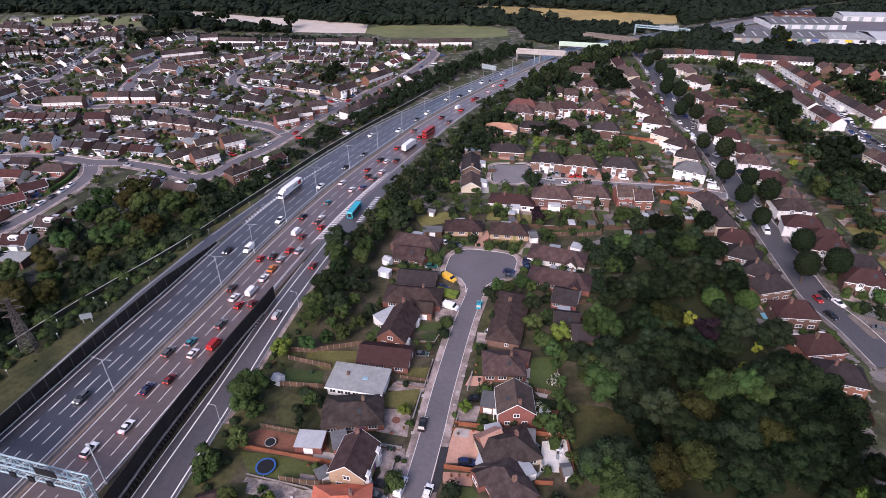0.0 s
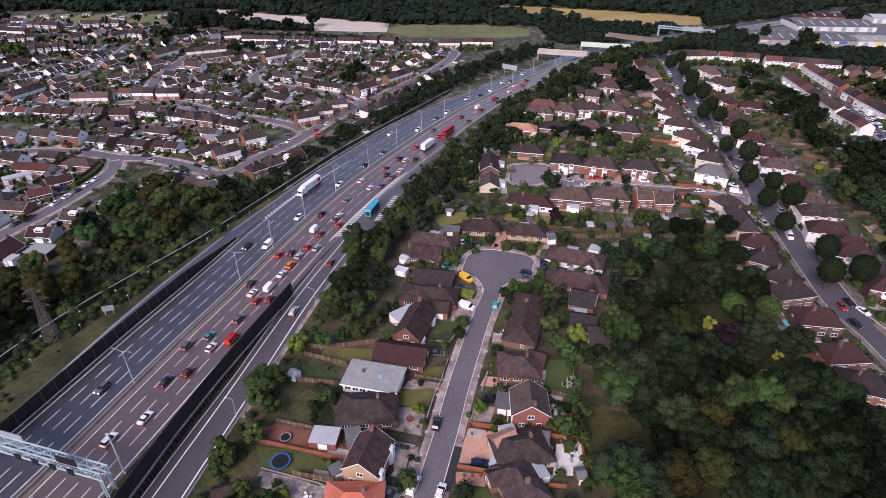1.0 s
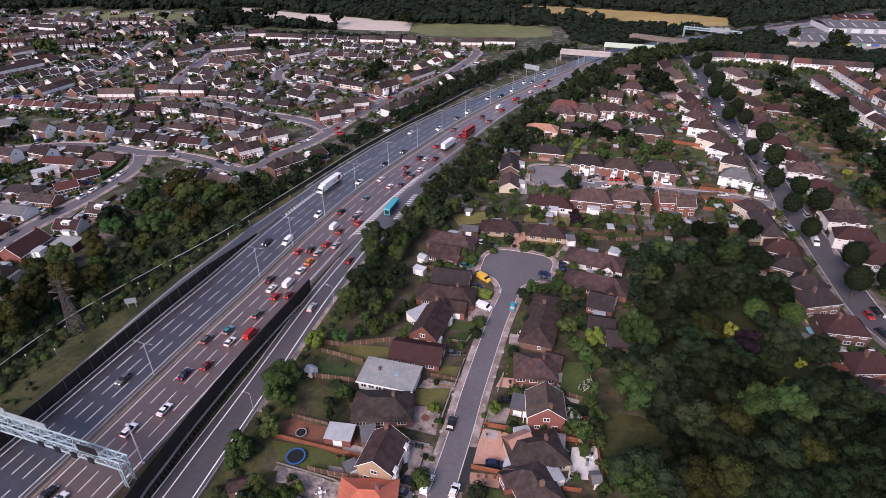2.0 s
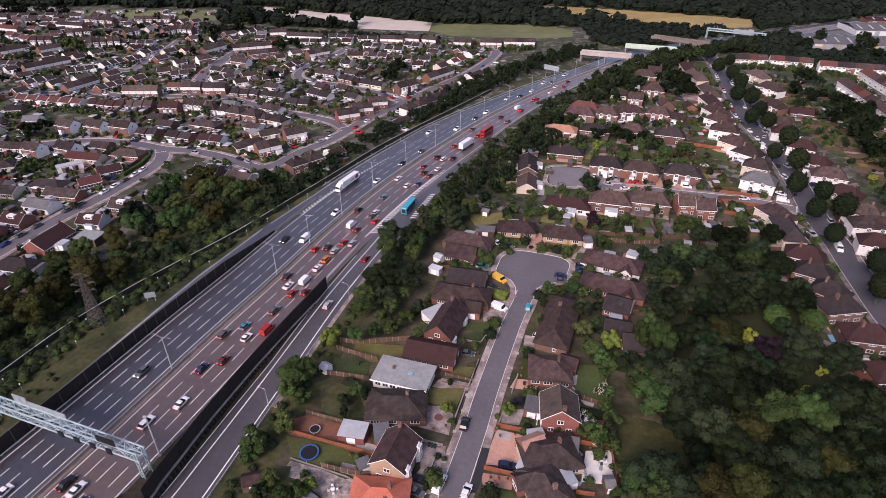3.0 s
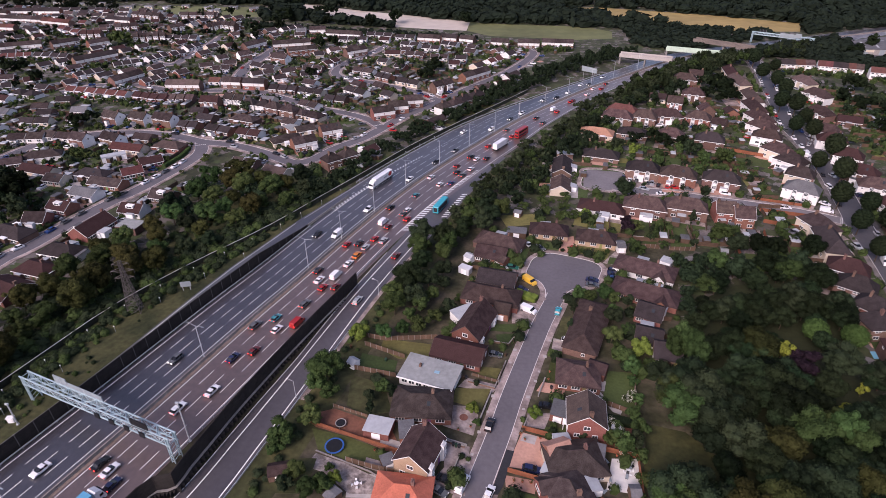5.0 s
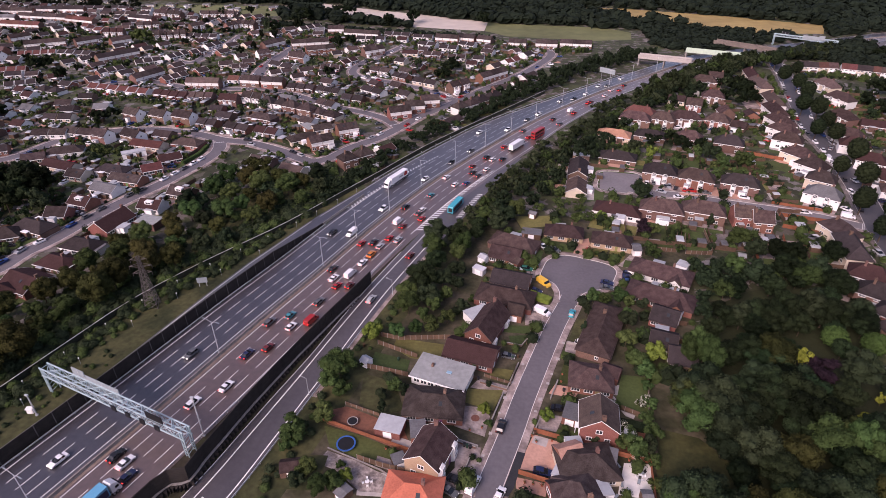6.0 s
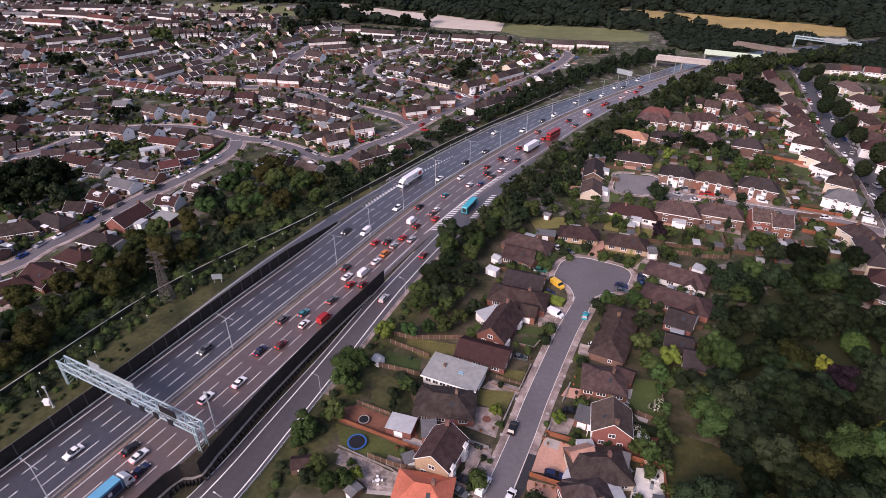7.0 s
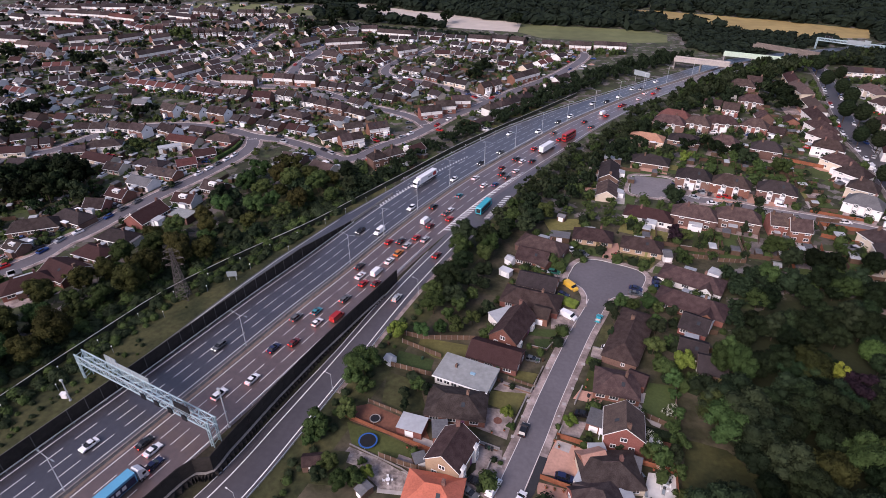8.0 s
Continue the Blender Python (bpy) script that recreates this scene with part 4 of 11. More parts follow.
    for _ in range(rng.choice((0, 1, 1, 2) if p.x > -40 else (1, 2, 2, 3))):
        c = p + d * rng.uniform(-0.5, 0.5) * hu - n * (h + back - rng.uniform(1.6, 6))
        if not on_street(c.x, c.y, 2.5) and not near_house(c.x, c.y, 1.6) and not mw_side(c.x, c.y):
            w, l = rng.uniform(1.0, 1.6), rng.uniform(1.2, 2.0)
            ring = [c + d * a + n * b for a, b in ((-w, -l), (-w, l), (w, l), (w, -l))][::-1]
            s = PLOTS["shed"]
            s.solid([tuple(q) for q in ring], [(q.x, q.y, 2.0) for q in ring], 0)
            top = [c + d * a + n * b for a, b in ((-w * 1.1, -l * 1.08), (-w * 1.1, l * 1.08), (w * 1.1, l * 1.08), (w * 1.1, -l * 1.08))][::-1]
            k = rng.choice([1, 1, 2])
            s.solid([(q.x, q.y, 2.0) for q in top], [(c.x + (q.x - c.x) * 0.9, c.y + (q.y - c.y) * 0.9, 2.35) for q in top], k, True)


def mw_side(x, y):
    """Whether a place lies on the motorway or its verges."""
    return any((x - q.x) ** 2 + (y - q.y) ** 2 < 28 ** 2 for q in MOTORWAY[::3]) or any((x - q.x) ** 2 + (y - q.y) ** 2 < 8 ** 2 for q in SLIP[::2])


FAR_HOUSES = Shape()
FAR_SLOTS = ["brick_red", "brick_brown", "render_cream", "render_white", "roof_brown", "roof_dark", "roof_maroon", "roof_red", "upvc", "pane", "brick_buff", "roof_orange", "roof_grey", "roof_weathered", "roof_umber"]


def far_house(m, L, D, eaves, ridge, wall, roof):
    """A gabled house at the far end of the estates: walls, a roof with thickness, two windows and a door."""
    w, r, k = FAR_SLOTS.index(wall), FAR_SLOTS.index(roof), FAR_HOUSES
    t = Shape()
    hx, hy = L / 2, D / 2
    ring = ((-hy, 0), (hy, 0), (hy, eaves), (0, ridge), (-hy, eaves))
    t.solid([(-hx, y, z) for y, z in ring], [(hx, y, z) for y, z in ring], w, True)
    for x in (-L * 0.27, L * 0.27):
        t.box(x - 0.95, x + 0.95, -hy - 0.06, -hy, 0.85, 2.2, 8)
        t.box(x - 0.8, x + 0.8, -hy - 0.09, -hy - 0.05, 1.0, 2.08, 9)
    t.box(-0.5, 0.5, -hy - 0.06, -hy, 0, 2.05, 8)
    slope = (ridge - eaves) / hy
    for x0, x1 in ((-hx - 0.3, -hx - 0.22), (hx + 0.22, hx + 0.3)):
        for sy in (-1, 1):
            ring = [(sy * (hy + 0.42), eaves - 0.42 * slope), (sy * (hy + 0.42), eaves - 0.42 * slope + 0.24), (0, ridge + 0.24), (0, ridge)][::sy]
            t.solid([(x0, a, b) for a, b in ring], [(x1, a, b) for a, b in ring], 8, True)
    for sy in (-1, 1):
        y0, y1 = sorted((sy * (hy + 0.4), sy * (hy + 0.47)))
        t.box(-hx - 0.1, hx + 0.1, y0, y1, eaves - 0.4 * slope - 0.16, eaves - 0.4 * slope + 0.12, 8)
    q = roof_shape(L, D, eaves, ridge, False)
    i = len(t.v)
    t.v.extend(q.v)
    t.f.extend(tuple(i + a for a in f) for f in q.f)
    t.s.extend(r for f in q.f)
    i = len(k.v)
    k.v.extend(tuple(m @ Vector(p)) for p in t.v)
    k.f.extend(tuple(i + a for a in f) for f in t.f)
    k.s.extend(t.s)


def row(group, x1, y1, x2, y2, n, kind, wall=None, roof=None, D=None, front=None, eaves=None, ridge=None, chimney=None, wing=None, rear=None, gable=None):
    """A row of n houses along a ridge line; the fronts lie to the right of the line."""
    a, b = Vector((x1, y1, 0)), Vector((x2, y2, 0))
    rng = random.Random(int(x1 * 7 + y1 * 13))
    d = (b - a).normalized()
    total = (b - a).length
    dist = ((x1 + x2) ** 2 + (y1 + y2) ** 2) ** 0.5 / 2
    near = 2 if dist < 205 else 1 if dist < 310 else 0
    depth = D or SPEC[kind][2]
    if group in ("far estate", "north estate", "west estate") and not gable:
        depth = D or round(depth * 0.87, 1)
        ridge = ridge or round(SPEC[kind][0] + (SPEC[kind][1] - SPEC[kind][0]) * 0.85, 1)
    if kind in ("bh", "sh"):
        total += depth * 0.85
    elif n == 1:
        total = max(total, 7.5)
    unit = total / n
    gap = 0.0 if kind == "t" else (1.1 if n > 1 else 0.0)
    mid = (a + b) / 2
    turn = math.degrees(math.atan2(d.y, d.x))
    if kind == "t":
        w0, r0, f0 = rng.choice(["brick_red", "brick_brown", "brick_brown"]), rng.choice(["roof_brown", "roof_brown", "roof_dark"]), "white"
        if group == "terraces":
            w0 = "render_white"
    elif kind in ("s", "sh"):
        w0, r0, f0 = rng.choice(["brick_red", "brick_brown", "brick_brown", "render_white"]), rng.choice(["roof_brown", "roof_brown", "roof_dark", "roof_brown", "roof_maroon"]), rng.choice(["white", "bay"])
        if group == "second close":
            w0 = rng.choice(["brick_red", "brick_brown"])
        if group == "avenue":
            r0 = rng.choice(["roof_brown", "roof_maroon", "roof_brown", "roof_weathered", "roof_brown"])
            w0 = rng.choice(["render_white", "brick_brown", "render_cream", "render_white"]) if y1 > 186 else rng.choice(["brick_red", "brick_brown"])
    else:
        w0, r0, f0 = rng.choice(["brick_brown", "brick_brown", "brick_red", "brick_red", "render_white", "render_cream"]), rng.choice(["roof_brown", "roof_brown", "roof_brown", "roof_dark", "roof_dark", "roof_dark", "roof_maroon"]), "plain"
    if group in ("far estate", "north estate", "west estate") and r0 in ("roof_brown", "roof_dark") and rng.random() < 0.2:
        # some roofs take the tiles with haze put into their colour
        r0 = rng.choice(["roof_weathered", "roof_grey", "roof_red"])
    if group in ("far estate", "north estate", "west estate"):
        r0 = "roof_umber" if r0 == "roof_brown" else r0
        if kind in ("b", "bh") and rng.random() < 0.4:
            w0 = rng.choice(["render_white", "render_white", "render_cream"])
    elif group == "avenue" and y1 < 290:
        r0 = rng.choice(["roof_dark", "roof_maroon"] if y1 < 200 else ["roof_umber", "roof_maroon", "roof_umber", "roof_brown"])
    w0, r0, f0 = wall or w0, roof or r0, front or f0
    L = max(3.5, round((unit - gap) * 2) / 2)
    ch = chimney if chimney is not None else (kind != "b" or rng.random() < 0.5)
    wg = wing if wing is not None else (rng.choice((-1, 1, 0)) if near == 2 and kind in ("b", "bh") and L > 8 else 0)
    rr = rear if rear is not None else (near > 0 and rng.random() < 0.35)
    li = near > 0 and rng.random() < 0.4
    wall_of = rng.choice
    dm = near == 1 and kind == "b" and rng.random() < 0.45
    away = d.y * mid.x - d.x * mid.y > 0
    for k in range(n):
        if group == "terraces" and kind == "t":
            w0 = wall_of(["render_white", "render_white", "render_white", "render_cream", "brick_red"])
            r0 = wall_of(["roof_brown", "roof_brown", "roof_dark", "roof_red"])
            f0 = "plain"
        key = (kind, L, w0, r0, near, f0, depth, eaves, ridge, ch, wg, rr, li, away, gable, dm)
        p = mid + d * (unit * (k + 0.5) - total / 2)
        m = pose(p.x, p.y, 0, 0, 0, turn) @ Matrix.Diagonal(((unit - gap) / L, 1, 1, 1))
        if dist > 430 and kind == "b" and wall is None:
            far_house(m, L, depth, eaves or SPEC[kind][0], ridge or SPEC[kind][1], w0, r0)
        elif key not in BUILT:
            h = house(kind, L, w0, r0, near, f0, depth, ch, eaves, ridge, kind == "t", wg, rr, li, away, gable, dm)
            kindword = {"b": "gabled bungalow", "bh": "hipped bungalow", "s": "two-storey gabled house", "sh": "two-storey hipped house", "t": "terraced house"}[kind]
            tagged(h, "%s %s with a %s roof" % (COLOUR_WORDS[w0], kindword, COLOUR_WORDS[r0]), "house", "houses of the " + group)
            h.matrix_basis = m
            BUILT[key] = h
        else:
            src = BUILT[key]
            keep = src.matrix_basis.copy()
            src.matrix_basis = Matrix.Identity(4)
            h = copy_thing(src, m)
            src.matrix_basis = keep
            h["group"] = "houses of the " + group
        HOUSES.append((p.x, p.y, unit / 2, depth / 2, math.radians(turn)))
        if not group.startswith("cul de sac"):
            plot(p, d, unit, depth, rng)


def near_house(x, y, margin=1.0):
    for a, b, hx, hy, t in HOUSES:
        dx, dy = x - a, y - b
        if abs(dx) > 15 or abs(dy) > 15:
            continue
        u, v = dx * math.cos(t) + dy * math.sin(t), -dx * math.sin(t) + dy * math.cos(t)
        if abs(u) < hx + margin and abs(v) < hy + margin:
            return True
    return False


row("far estate", -583.8, 501.0, -564.5, 499.3, 3, "t")
row("far estate", -577.9, 516.0, -538.6, 519.2, 6, "t")
row("far estate", -529.9, 492.3, -485.8, 491.4, 6, "t")
row("far estate", -546.2, 531.0, -485.5, 529.5, 8, "t")
row("far estate", -486.0, 526.1, -450.1, 519.1, 4, "t")
row("far estate", -553.1, 459.5, -537.0, 469.4, 4, "t")
row("far estate", -533.2, 467.7, -503.0, 467.0, 4, "b")
row("far estate", -468.4, 435.7, -460.9, 450.3, 3, "t")
row("far estate", -438.2, 419.4, -413.7, 437.4, 6, "t")
row("far estate", -403.3, 435.4, -394.8, 449.6, 3, "t")
row("far estate", -375.0, 442.6, -366.8, 456.8, 3, "t")
row("far estate", -504.1, 414.3, -481.2, 415.4, 4, "t")
row("far estate", -470.8, 399.7, -434.9, 398.0, 5, "t")
row("far estate", -421.7, 381.8, -440.2, 381.1, 2, "s", wall="brick_brown", front="plain", gable=1)
row("far estate", -396.4, 409.6, -366.0, 409.0, 4, "b")
row("far estate", -423.2, 396.4, -398.6, 409.0, 5, "b")
row("far estate", -347.3, 390.0, -332.1, 418.0, 5, "t")
row("far estate", -406.9, 476.4, -389.2, 480.9, 3, "s")
row("far estate", -396.3, 507.3, -378.7, 517.8, 3, "s")
row("far estate", -353.3, 471.7, -329.1, 483.1, 5, "s")
row("far estate", -315.7, 390.8, -302.2, 403.6, 3, "b")
row("far estate", -301.2, 409.6, -294.6, 427.3, 3, "b")
row("far estate", -284.9, 346.1, -277.8, 368.6, 4, "t")
row("far estate", -305.9, 331.4, -258.7, 326.8, 6, "b")
row("far estate", -255.1, 327.7, -229.5, 323.7, 4, "b")
row("far estate", -323.6, 359.2, -315.2, 376.6, 3, "b")
row("far estate", -267.9, 353.0, -260.3, 370.5, 3, "b")
row("far estate", -363.5, 321.0, -348.3, 332.4, 3, "b")
row("far estate", -332.1, 319.7, -318.8, 317.5, 2, "bh")
row("far estate", -374.0, 297.2, -354.3, 295.7, 3, "b")
row("far estate", -356.1, 276.4, -334.8, 272.5, 3, "b")
row("far estate", -342.3, 286.0, -325.4, 284.3, 2, "b")
row("far estate", -395.6, 327.8, -390.4, 332.3, 2, "s")
row("far estate", -398.7, 351.8, -380.9, 359.8, 3, "b")
row("north estate", -244.7, 347.4, -222.0, 350.3, 5, "t")
row("north estate", -211.7, 360.3, -198.0, 360.8, 2, "t")
row("north estate", -196.2, 359.8, -181.2, 360.7, 2, "t")
row("north estate", -176.7, 357.4, -156.8, 355.6, 3, "b")
row("north estate", -155.0, 356.0, -137.4, 351.2, 3, "b")
row("north estate", -133.3, 342.0, -118.2, 339.8, 2, "b")
row("north estate", -237.6, 393.0, -226.9, 399.2, 2, "b")
row("north estate", -214.3, 411.3, -191.3, 401.5, 2, "b")
row("north estate", -190.7, 394.9, -203.1, 383.6, 2, "b")
row("north estate", -234.1, 427.9, -228.0, 435.5, 1, "s", wall="brick_brown", roof="roof_umber", front="plain", gable=1, D=7.2, eaves=4.5, ridge=7.1)
row("north estate", -205.7, 429.3, -192.1, 425.1, 1, "s", wall="brick_brown", roof="roof_umber", front="plain", gable=1, D=7.2, eaves=4.5, ridge=7.1)
row("north estate", -243.1, 455.9, -234.7, 476.3, 3, "t")
row("north estate", -223.0, 467.7, -195.4, 481.7, 5, "t")
row("north estate", -182.3, 460.6, -201.5, 447.3, 3, "t")
row("north estate", -213.9, 529.7, -199.7, 533.4, 2, "t")
row("north estate", -193.4, 519.0, -160.8, 517.1, 5, "t")
row("north estate", -243.0, 531.0, -231.0, 551.0, 3, "b")
row("north estate", -344.2, 512.0, -337.3, 525.4, 2, "s")
row("north estate", -312.0, 520.2, -304.3, 536.9, 3, "s")
row("north estate", -304.3, 536.9, -287.0, 532.4, 3, "s")
row("north estate", -283.8, 549.2, -275.5, 557.4, 2, "b")
row("north estate", -330.6, 484.6, -300.8, 487.2, 4, "b")
row("north estate", -291.2, 447.3, -287.5, 464.0, 2, "b")
row("north estate", -291.3, 426.1, -285.6, 438.0, 2, "b")
row("north estate", -173.1, 406.1, -158.3, 408.2, 2, "b")
row("north estate", -168.5, 389.3, -157.8, 395.2, 2, "b")
row("north estate", -162.4, 419.3, -156.6, 435.3, 2, "b")
row("north estate", -155.5, 453.0, -143.0, 466.5, 3, "t")
row("north estate", -178.4, 506.2, -152.9, 507.9, 3, "b")
row("north estate", -135.1, 410.8, -118.5, 405.3, 2, "b")
row("north estate", -114.4, 398.4, -102.5, 392.3, 2, "b")
row("north estate", -97.6, 389.1, -80.2, 382.1, 2, "b")
row("north estate", -203.5, 318.1, -192.1, 318.5, 1, "s")
row("north estate", -192.2, 326.0, -177.4, 323.5, 2, "s")
row("north estate", -160.0, 316.5, -174.5, 318.7, 2, "sh")
row("north estate", -141.4, 309.9, -157.7, 314.8, 2, "sh")
row("north estate", -125.6, 307.7, -140.7, 313.6, 2, "bh")
row("north estate", -213.7, 327.8, -237.0, 325.7, 4, "b")
row("north estate", -109.6, 354.4, -126.0, 363.5, 2, "b")
row("north estate", -144.7, 330.5, -131.2, 324.6, 2, "b")
row("north estate", -95.2, 314.3, -84.2, 321.4, 2, "t", wall="brick_red", roof="roof_umber")
row("north estate", -89.0, 326.8, -78.1, 331.9, 2, "t", wall="brick_red", roof="roof_umber")
row("north estate", -81.9, 340.2, -71.4, 344.1, 2, "t", wall="brick_red", roof="roof_umber")
row("north estate", -70.2, 370.3, -59.3, 382.6, 2, "s")
row("north estate", -53.8, 396.3, -39.0, 418.4, 5, "t")
row("north estate", -42.0, 446.6, -32.9, 461.5, 2, "b")
row("north estate", -109.0, 515.6, -88.7, 513.7, 3, "t")
row("north estate", -89.9, 520.5, -74.6, 517.3, 3, "t")
row("north estate", -72.2, 517.9, -59.5, 514.2, 2, "t")
row("north estate", -44.6, 509.0, -29.6, 508.4, 3, "t")
row("north estate", -22.3, 510.3, -4.0, 510.7, 4, "t")
row("north estate", -131.1, 523.2, -113.0, 523.0, 2, "b")
row("north estate", -159.0, 528.6, -134.8, 527.2, 3, "b")
row("north estate", -119.9, 497.9, -103.2, 493.3, 2, "b")
row("north estate", -100.0, 487.7, -84.4, 485.4, 2, "b")
row("north estate", -85.9, 504.4, -71.6, 499.3, 2, "b")
row("north estate", -125.4, 462.6, -113.0, 463.8, 1, "b")
row("north estate", -108.6, 462.9, -92.6, 461.2, 2, "b")
row("north estate", -87.2, 456.8, -72.9, 456.7, 2, "b")
row("north estate", -2.3, 515.5, 24.0, 515.7, 5, "t")
row("north estate", -49.0, 341.4, -57.2, 330.3, 2, "sh")
row("north estate", -37.5, 358.6, -47.7, 344.1, 2, "sh")
row("north estate", -41.6, 378.4, -33.1, 384.6, 1, "b")
row("north estate", -29.9, 389.4, -21.9, 395.7, 1, "b")
row("north estate", -25.1, 406.3, -18.0, 420.1, 1, "b")
row("north estate", -60.8, 306.7, -54.4, 317.3, 1, "b")
row("west estate", -197.5, 282.7, -184.6, 280.9, 2, "b")
row("west estate", -179.0, 280.4, -163.0, 276.7, 2, "b")
row("west estate", -160.0, 277.5, -145.2, 274.8, 2, "b")
row("west estate", -122.2, 260.2, -113.1, 268.5, 2, "t", wall="brick_red", roof="roof_umber")
row("west estate", -114.5, 280.6, -105.6, 287.5, 2, "t", wall="brick_red", roof="roof_umber")
row("west estate", -130.6, 237.6, -143.6, 239.4, 2, "b")
row("west estate", -112.3, 229.6, -124.2, 233.4, 1, "b")
row("west estate", -88.9, 253.3, -97.1, 243.7, 2, "sh")
row("west estate", -80.6, 267.2, -85.2, 259.7, 1, "b")
row("west estate", -238.7, 251.0, -229.0, 249.0, 1, "s", wall="brick_brown", roof="roof_umber", front="plain", gable=1, D=7.2, eaves=4.5, ridge=7.1)
row("west estate", -223.1, 254.4, -211.7, 251.0, 1, "s", wall="brick_brown", roof="roof_umber", front="plain", gable=1, D=7.2, eaves=4.5, ridge=7.1)
row("west estate", -244.6, 285.0, -233.9, 282.3, 1, "s", wall="brick_brown", roof="roof_umber", front="plain", gable=1, D=7.2, eaves=4.5, ridge=7.1)
row("west estate", -228.2, 285.6, -217.2, 283.2, 1, "s", wall="brick_brown", roof="roof_umber", front="plain", gable=1, D=7.2, eaves=4.5, ridge=7.1)
row("west estate", -214.2, 286.6, -201.6, 284.0, 1, "s", wall="brick_brown", roof="roof_umber", front="plain", gable=1, D=7.2, eaves=4.5, ridge=7.1)
row("west estate", -275.1, 248.0, -256.9, 252.7, 2, "b")
row("west estate", -279.3, 220.5, -269.8, 227.1, 2, "b")
row("west estate", -253.0, 216.8, -244.3, 222.1, 1, "b")
row("west estate", -219.5, 212.6, -237.6, 215.4, 1, "b")
row("west estate", -283.2, 209.1, -272.7, 214.1, 1, "b")
row("west estate", -250.1, 198.1, -241.3, 199.6, 1, "sh")
row("west estate", -209.2, 147.9, -200.0, 154.0, 1, "bh", wall="brick_brown", roof="roof_umber", ridge=5.4)
row("west estate", -199.6, 161.4, -190.5, 159.7, 1, "bh", wall="brick_brown", roof="roof_dark", ridge=5.2)
row("west estate", -198.2, 171.6, -189.7, 172.7, 1, "b", wall="brick_red", roof="roof_umber", ridge=5.2)
row("west estate", -196.6, 183.7, -186.7, 182.3, 1, "b", wall="brick_red", roof="roof_maroon", ridge=5.0)
row("west estate", -196.7, 197.0, -184.1, 194.9, 1, "b", wall="render_white", roof="roof_grey", ridge=4.6)
row("west estate", -195.9, 207.5, -179.9, 206.3, 1, "b")
row("west estate", -187.8, 216.5, -181.2, 222.4, 1, "b")
row("west estate", -195.1, 245.3, -213.0, 246.7, 1, "b")
row("west estate", -186.8, 228.4, -179.5, 235.6, 1, "b")
row("west estate", -168.7, 162.1, -166.6, 176.6, 1, "b", wall="brick_red", roof="roof_maroon", ridge=5.8, D=9.4)
row("west estate", -170.4, 152.3, -162.6, 151.6, 1, "bh", wall="render_white", roof="roof_dark", ridge=5.2)
row("west estate", -170.5, 140.6, -163.3, 139.6, 1, "bh", wall="brick_brown", roof="roof_maroon", ridge=5.0)
row("west estate", -165.8, 185.8, -156.0, 185.5, 1, "b", wall="render_white", roof="roof_maroon", ridge=5.0)
row("west estate", -161.0, 199.9, -150.0, 198.5, 1, "b", wall="brick_brown", roof="roof_umber", ridge=5.2)
row("west estate", -177.3, 114.6, -171.7, 121.8, 1, "bh", wall="brick_red", roof="roof_maroon", ridge=5.2)
row("west estate", -201.6, 137.0, -194.6, 135.9, 1, "b", wall="brick_brown", roof="roof_umber", ridge=4.4, D=6)
row("west estate", -174.9, 129.1, -162.1, 126.1, 1, "b", wall="brick_red", roof="roof_maroon", ridge=5.4, D=11, rear=False)
row("west estate", -288.3, 271.0, -272.1, 275.1, 2, "b")
row("west estate", -261.2, 255.4, -242.1, 254.6, 2, "b")
row("second close", 51.4, 220.2, 41.6, 221.8, 1, "sh")
row("second close", 67.6, 221.9, 58.1, 223.5, 1, "sh")
row("second close", 81.0, 222.4, 74.3, 222.3, 1, "s")
row("second close", 86.6, 219.1, 81.3, 219.1, 1, "s")
row("second close", 34.7, 218.8, 23.9, 220.9, 1, "bh", roof="roof_maroon")
row("second close", 46.2, 259.4, 54.1, 258.0, 1, "sh")
row("second close", 61.0, 256.0, 69.5, 253.9, 1, "sh")
row("second close", 79.4, 254.0, 87.6, 252.0, 1, "sh")
row("second close", 92.4, 302.0, 85.4, 303.7, 1, "sh")
row("second close", 72.8, 305.5, 66.9, 307.3, 1, "sh")
row("second close", 39.9, 333.0, 49.6, 330.9, 1, "sh")
row("second close", 43.4, 343.9, 53.5, 340.6, 1, "sh", roof="roof_red")
row("second close", 56.9, 335.2, 63.2, 333.1, 1, "sh")
row("second close", 67.4, 338.5, 77.6, 338.6, 1, "sh")
row("second close", 87.0, 338.6, 92.9, 336.5, 1, "sh")
row("second close", 98.3, 337.3, 104.2, 334.2, 1, "b")
row("second close", 37.0, 307.8, 27.4, 309.6, 1, "bh", roof="roof_terracotta", wall="render_cream")
row("second close", 55.2, 310.7, 47.6, 312.5, 1, "bh", wall="brick_brown")
row("second close", 37.4, 276.7, 28.0, 278.2, 1, "bh", wall="brick_brown")
row("second close", 92.2, 419.7, 101.2, 418.2, 1, "sh")
row("second close", 92.7, 384.8, 99.2, 383.5, 1, "sh")
row("second close", 73.0, 411.2, 79.3, 408.3, 1, "b")
row("second close", 13.6, 267.7, 12.9, 249.8, 1, "b", wall="brick_brown", roof="roof_dark")
row("second close", 12.8, 244.1, 12.2, 231.5, 1, "b", wall="render_cream", roof="roof_brown")
row("avenue", 131.6, 429.5, 132.7, 449.9, 1, "sh")
row("avenue", 133.0, 410.7, 130.3, 426.3, 1, "sh")
row("avenue", 131.0, 374.4, 130.8, 391.8, 1, "sh")
row("avenue", 127.3, 354.7, 125.9, 369.3, 1, "sh")
row("avenue", 125.9, 336.7, 122.4, 347.7, 1, "sh")
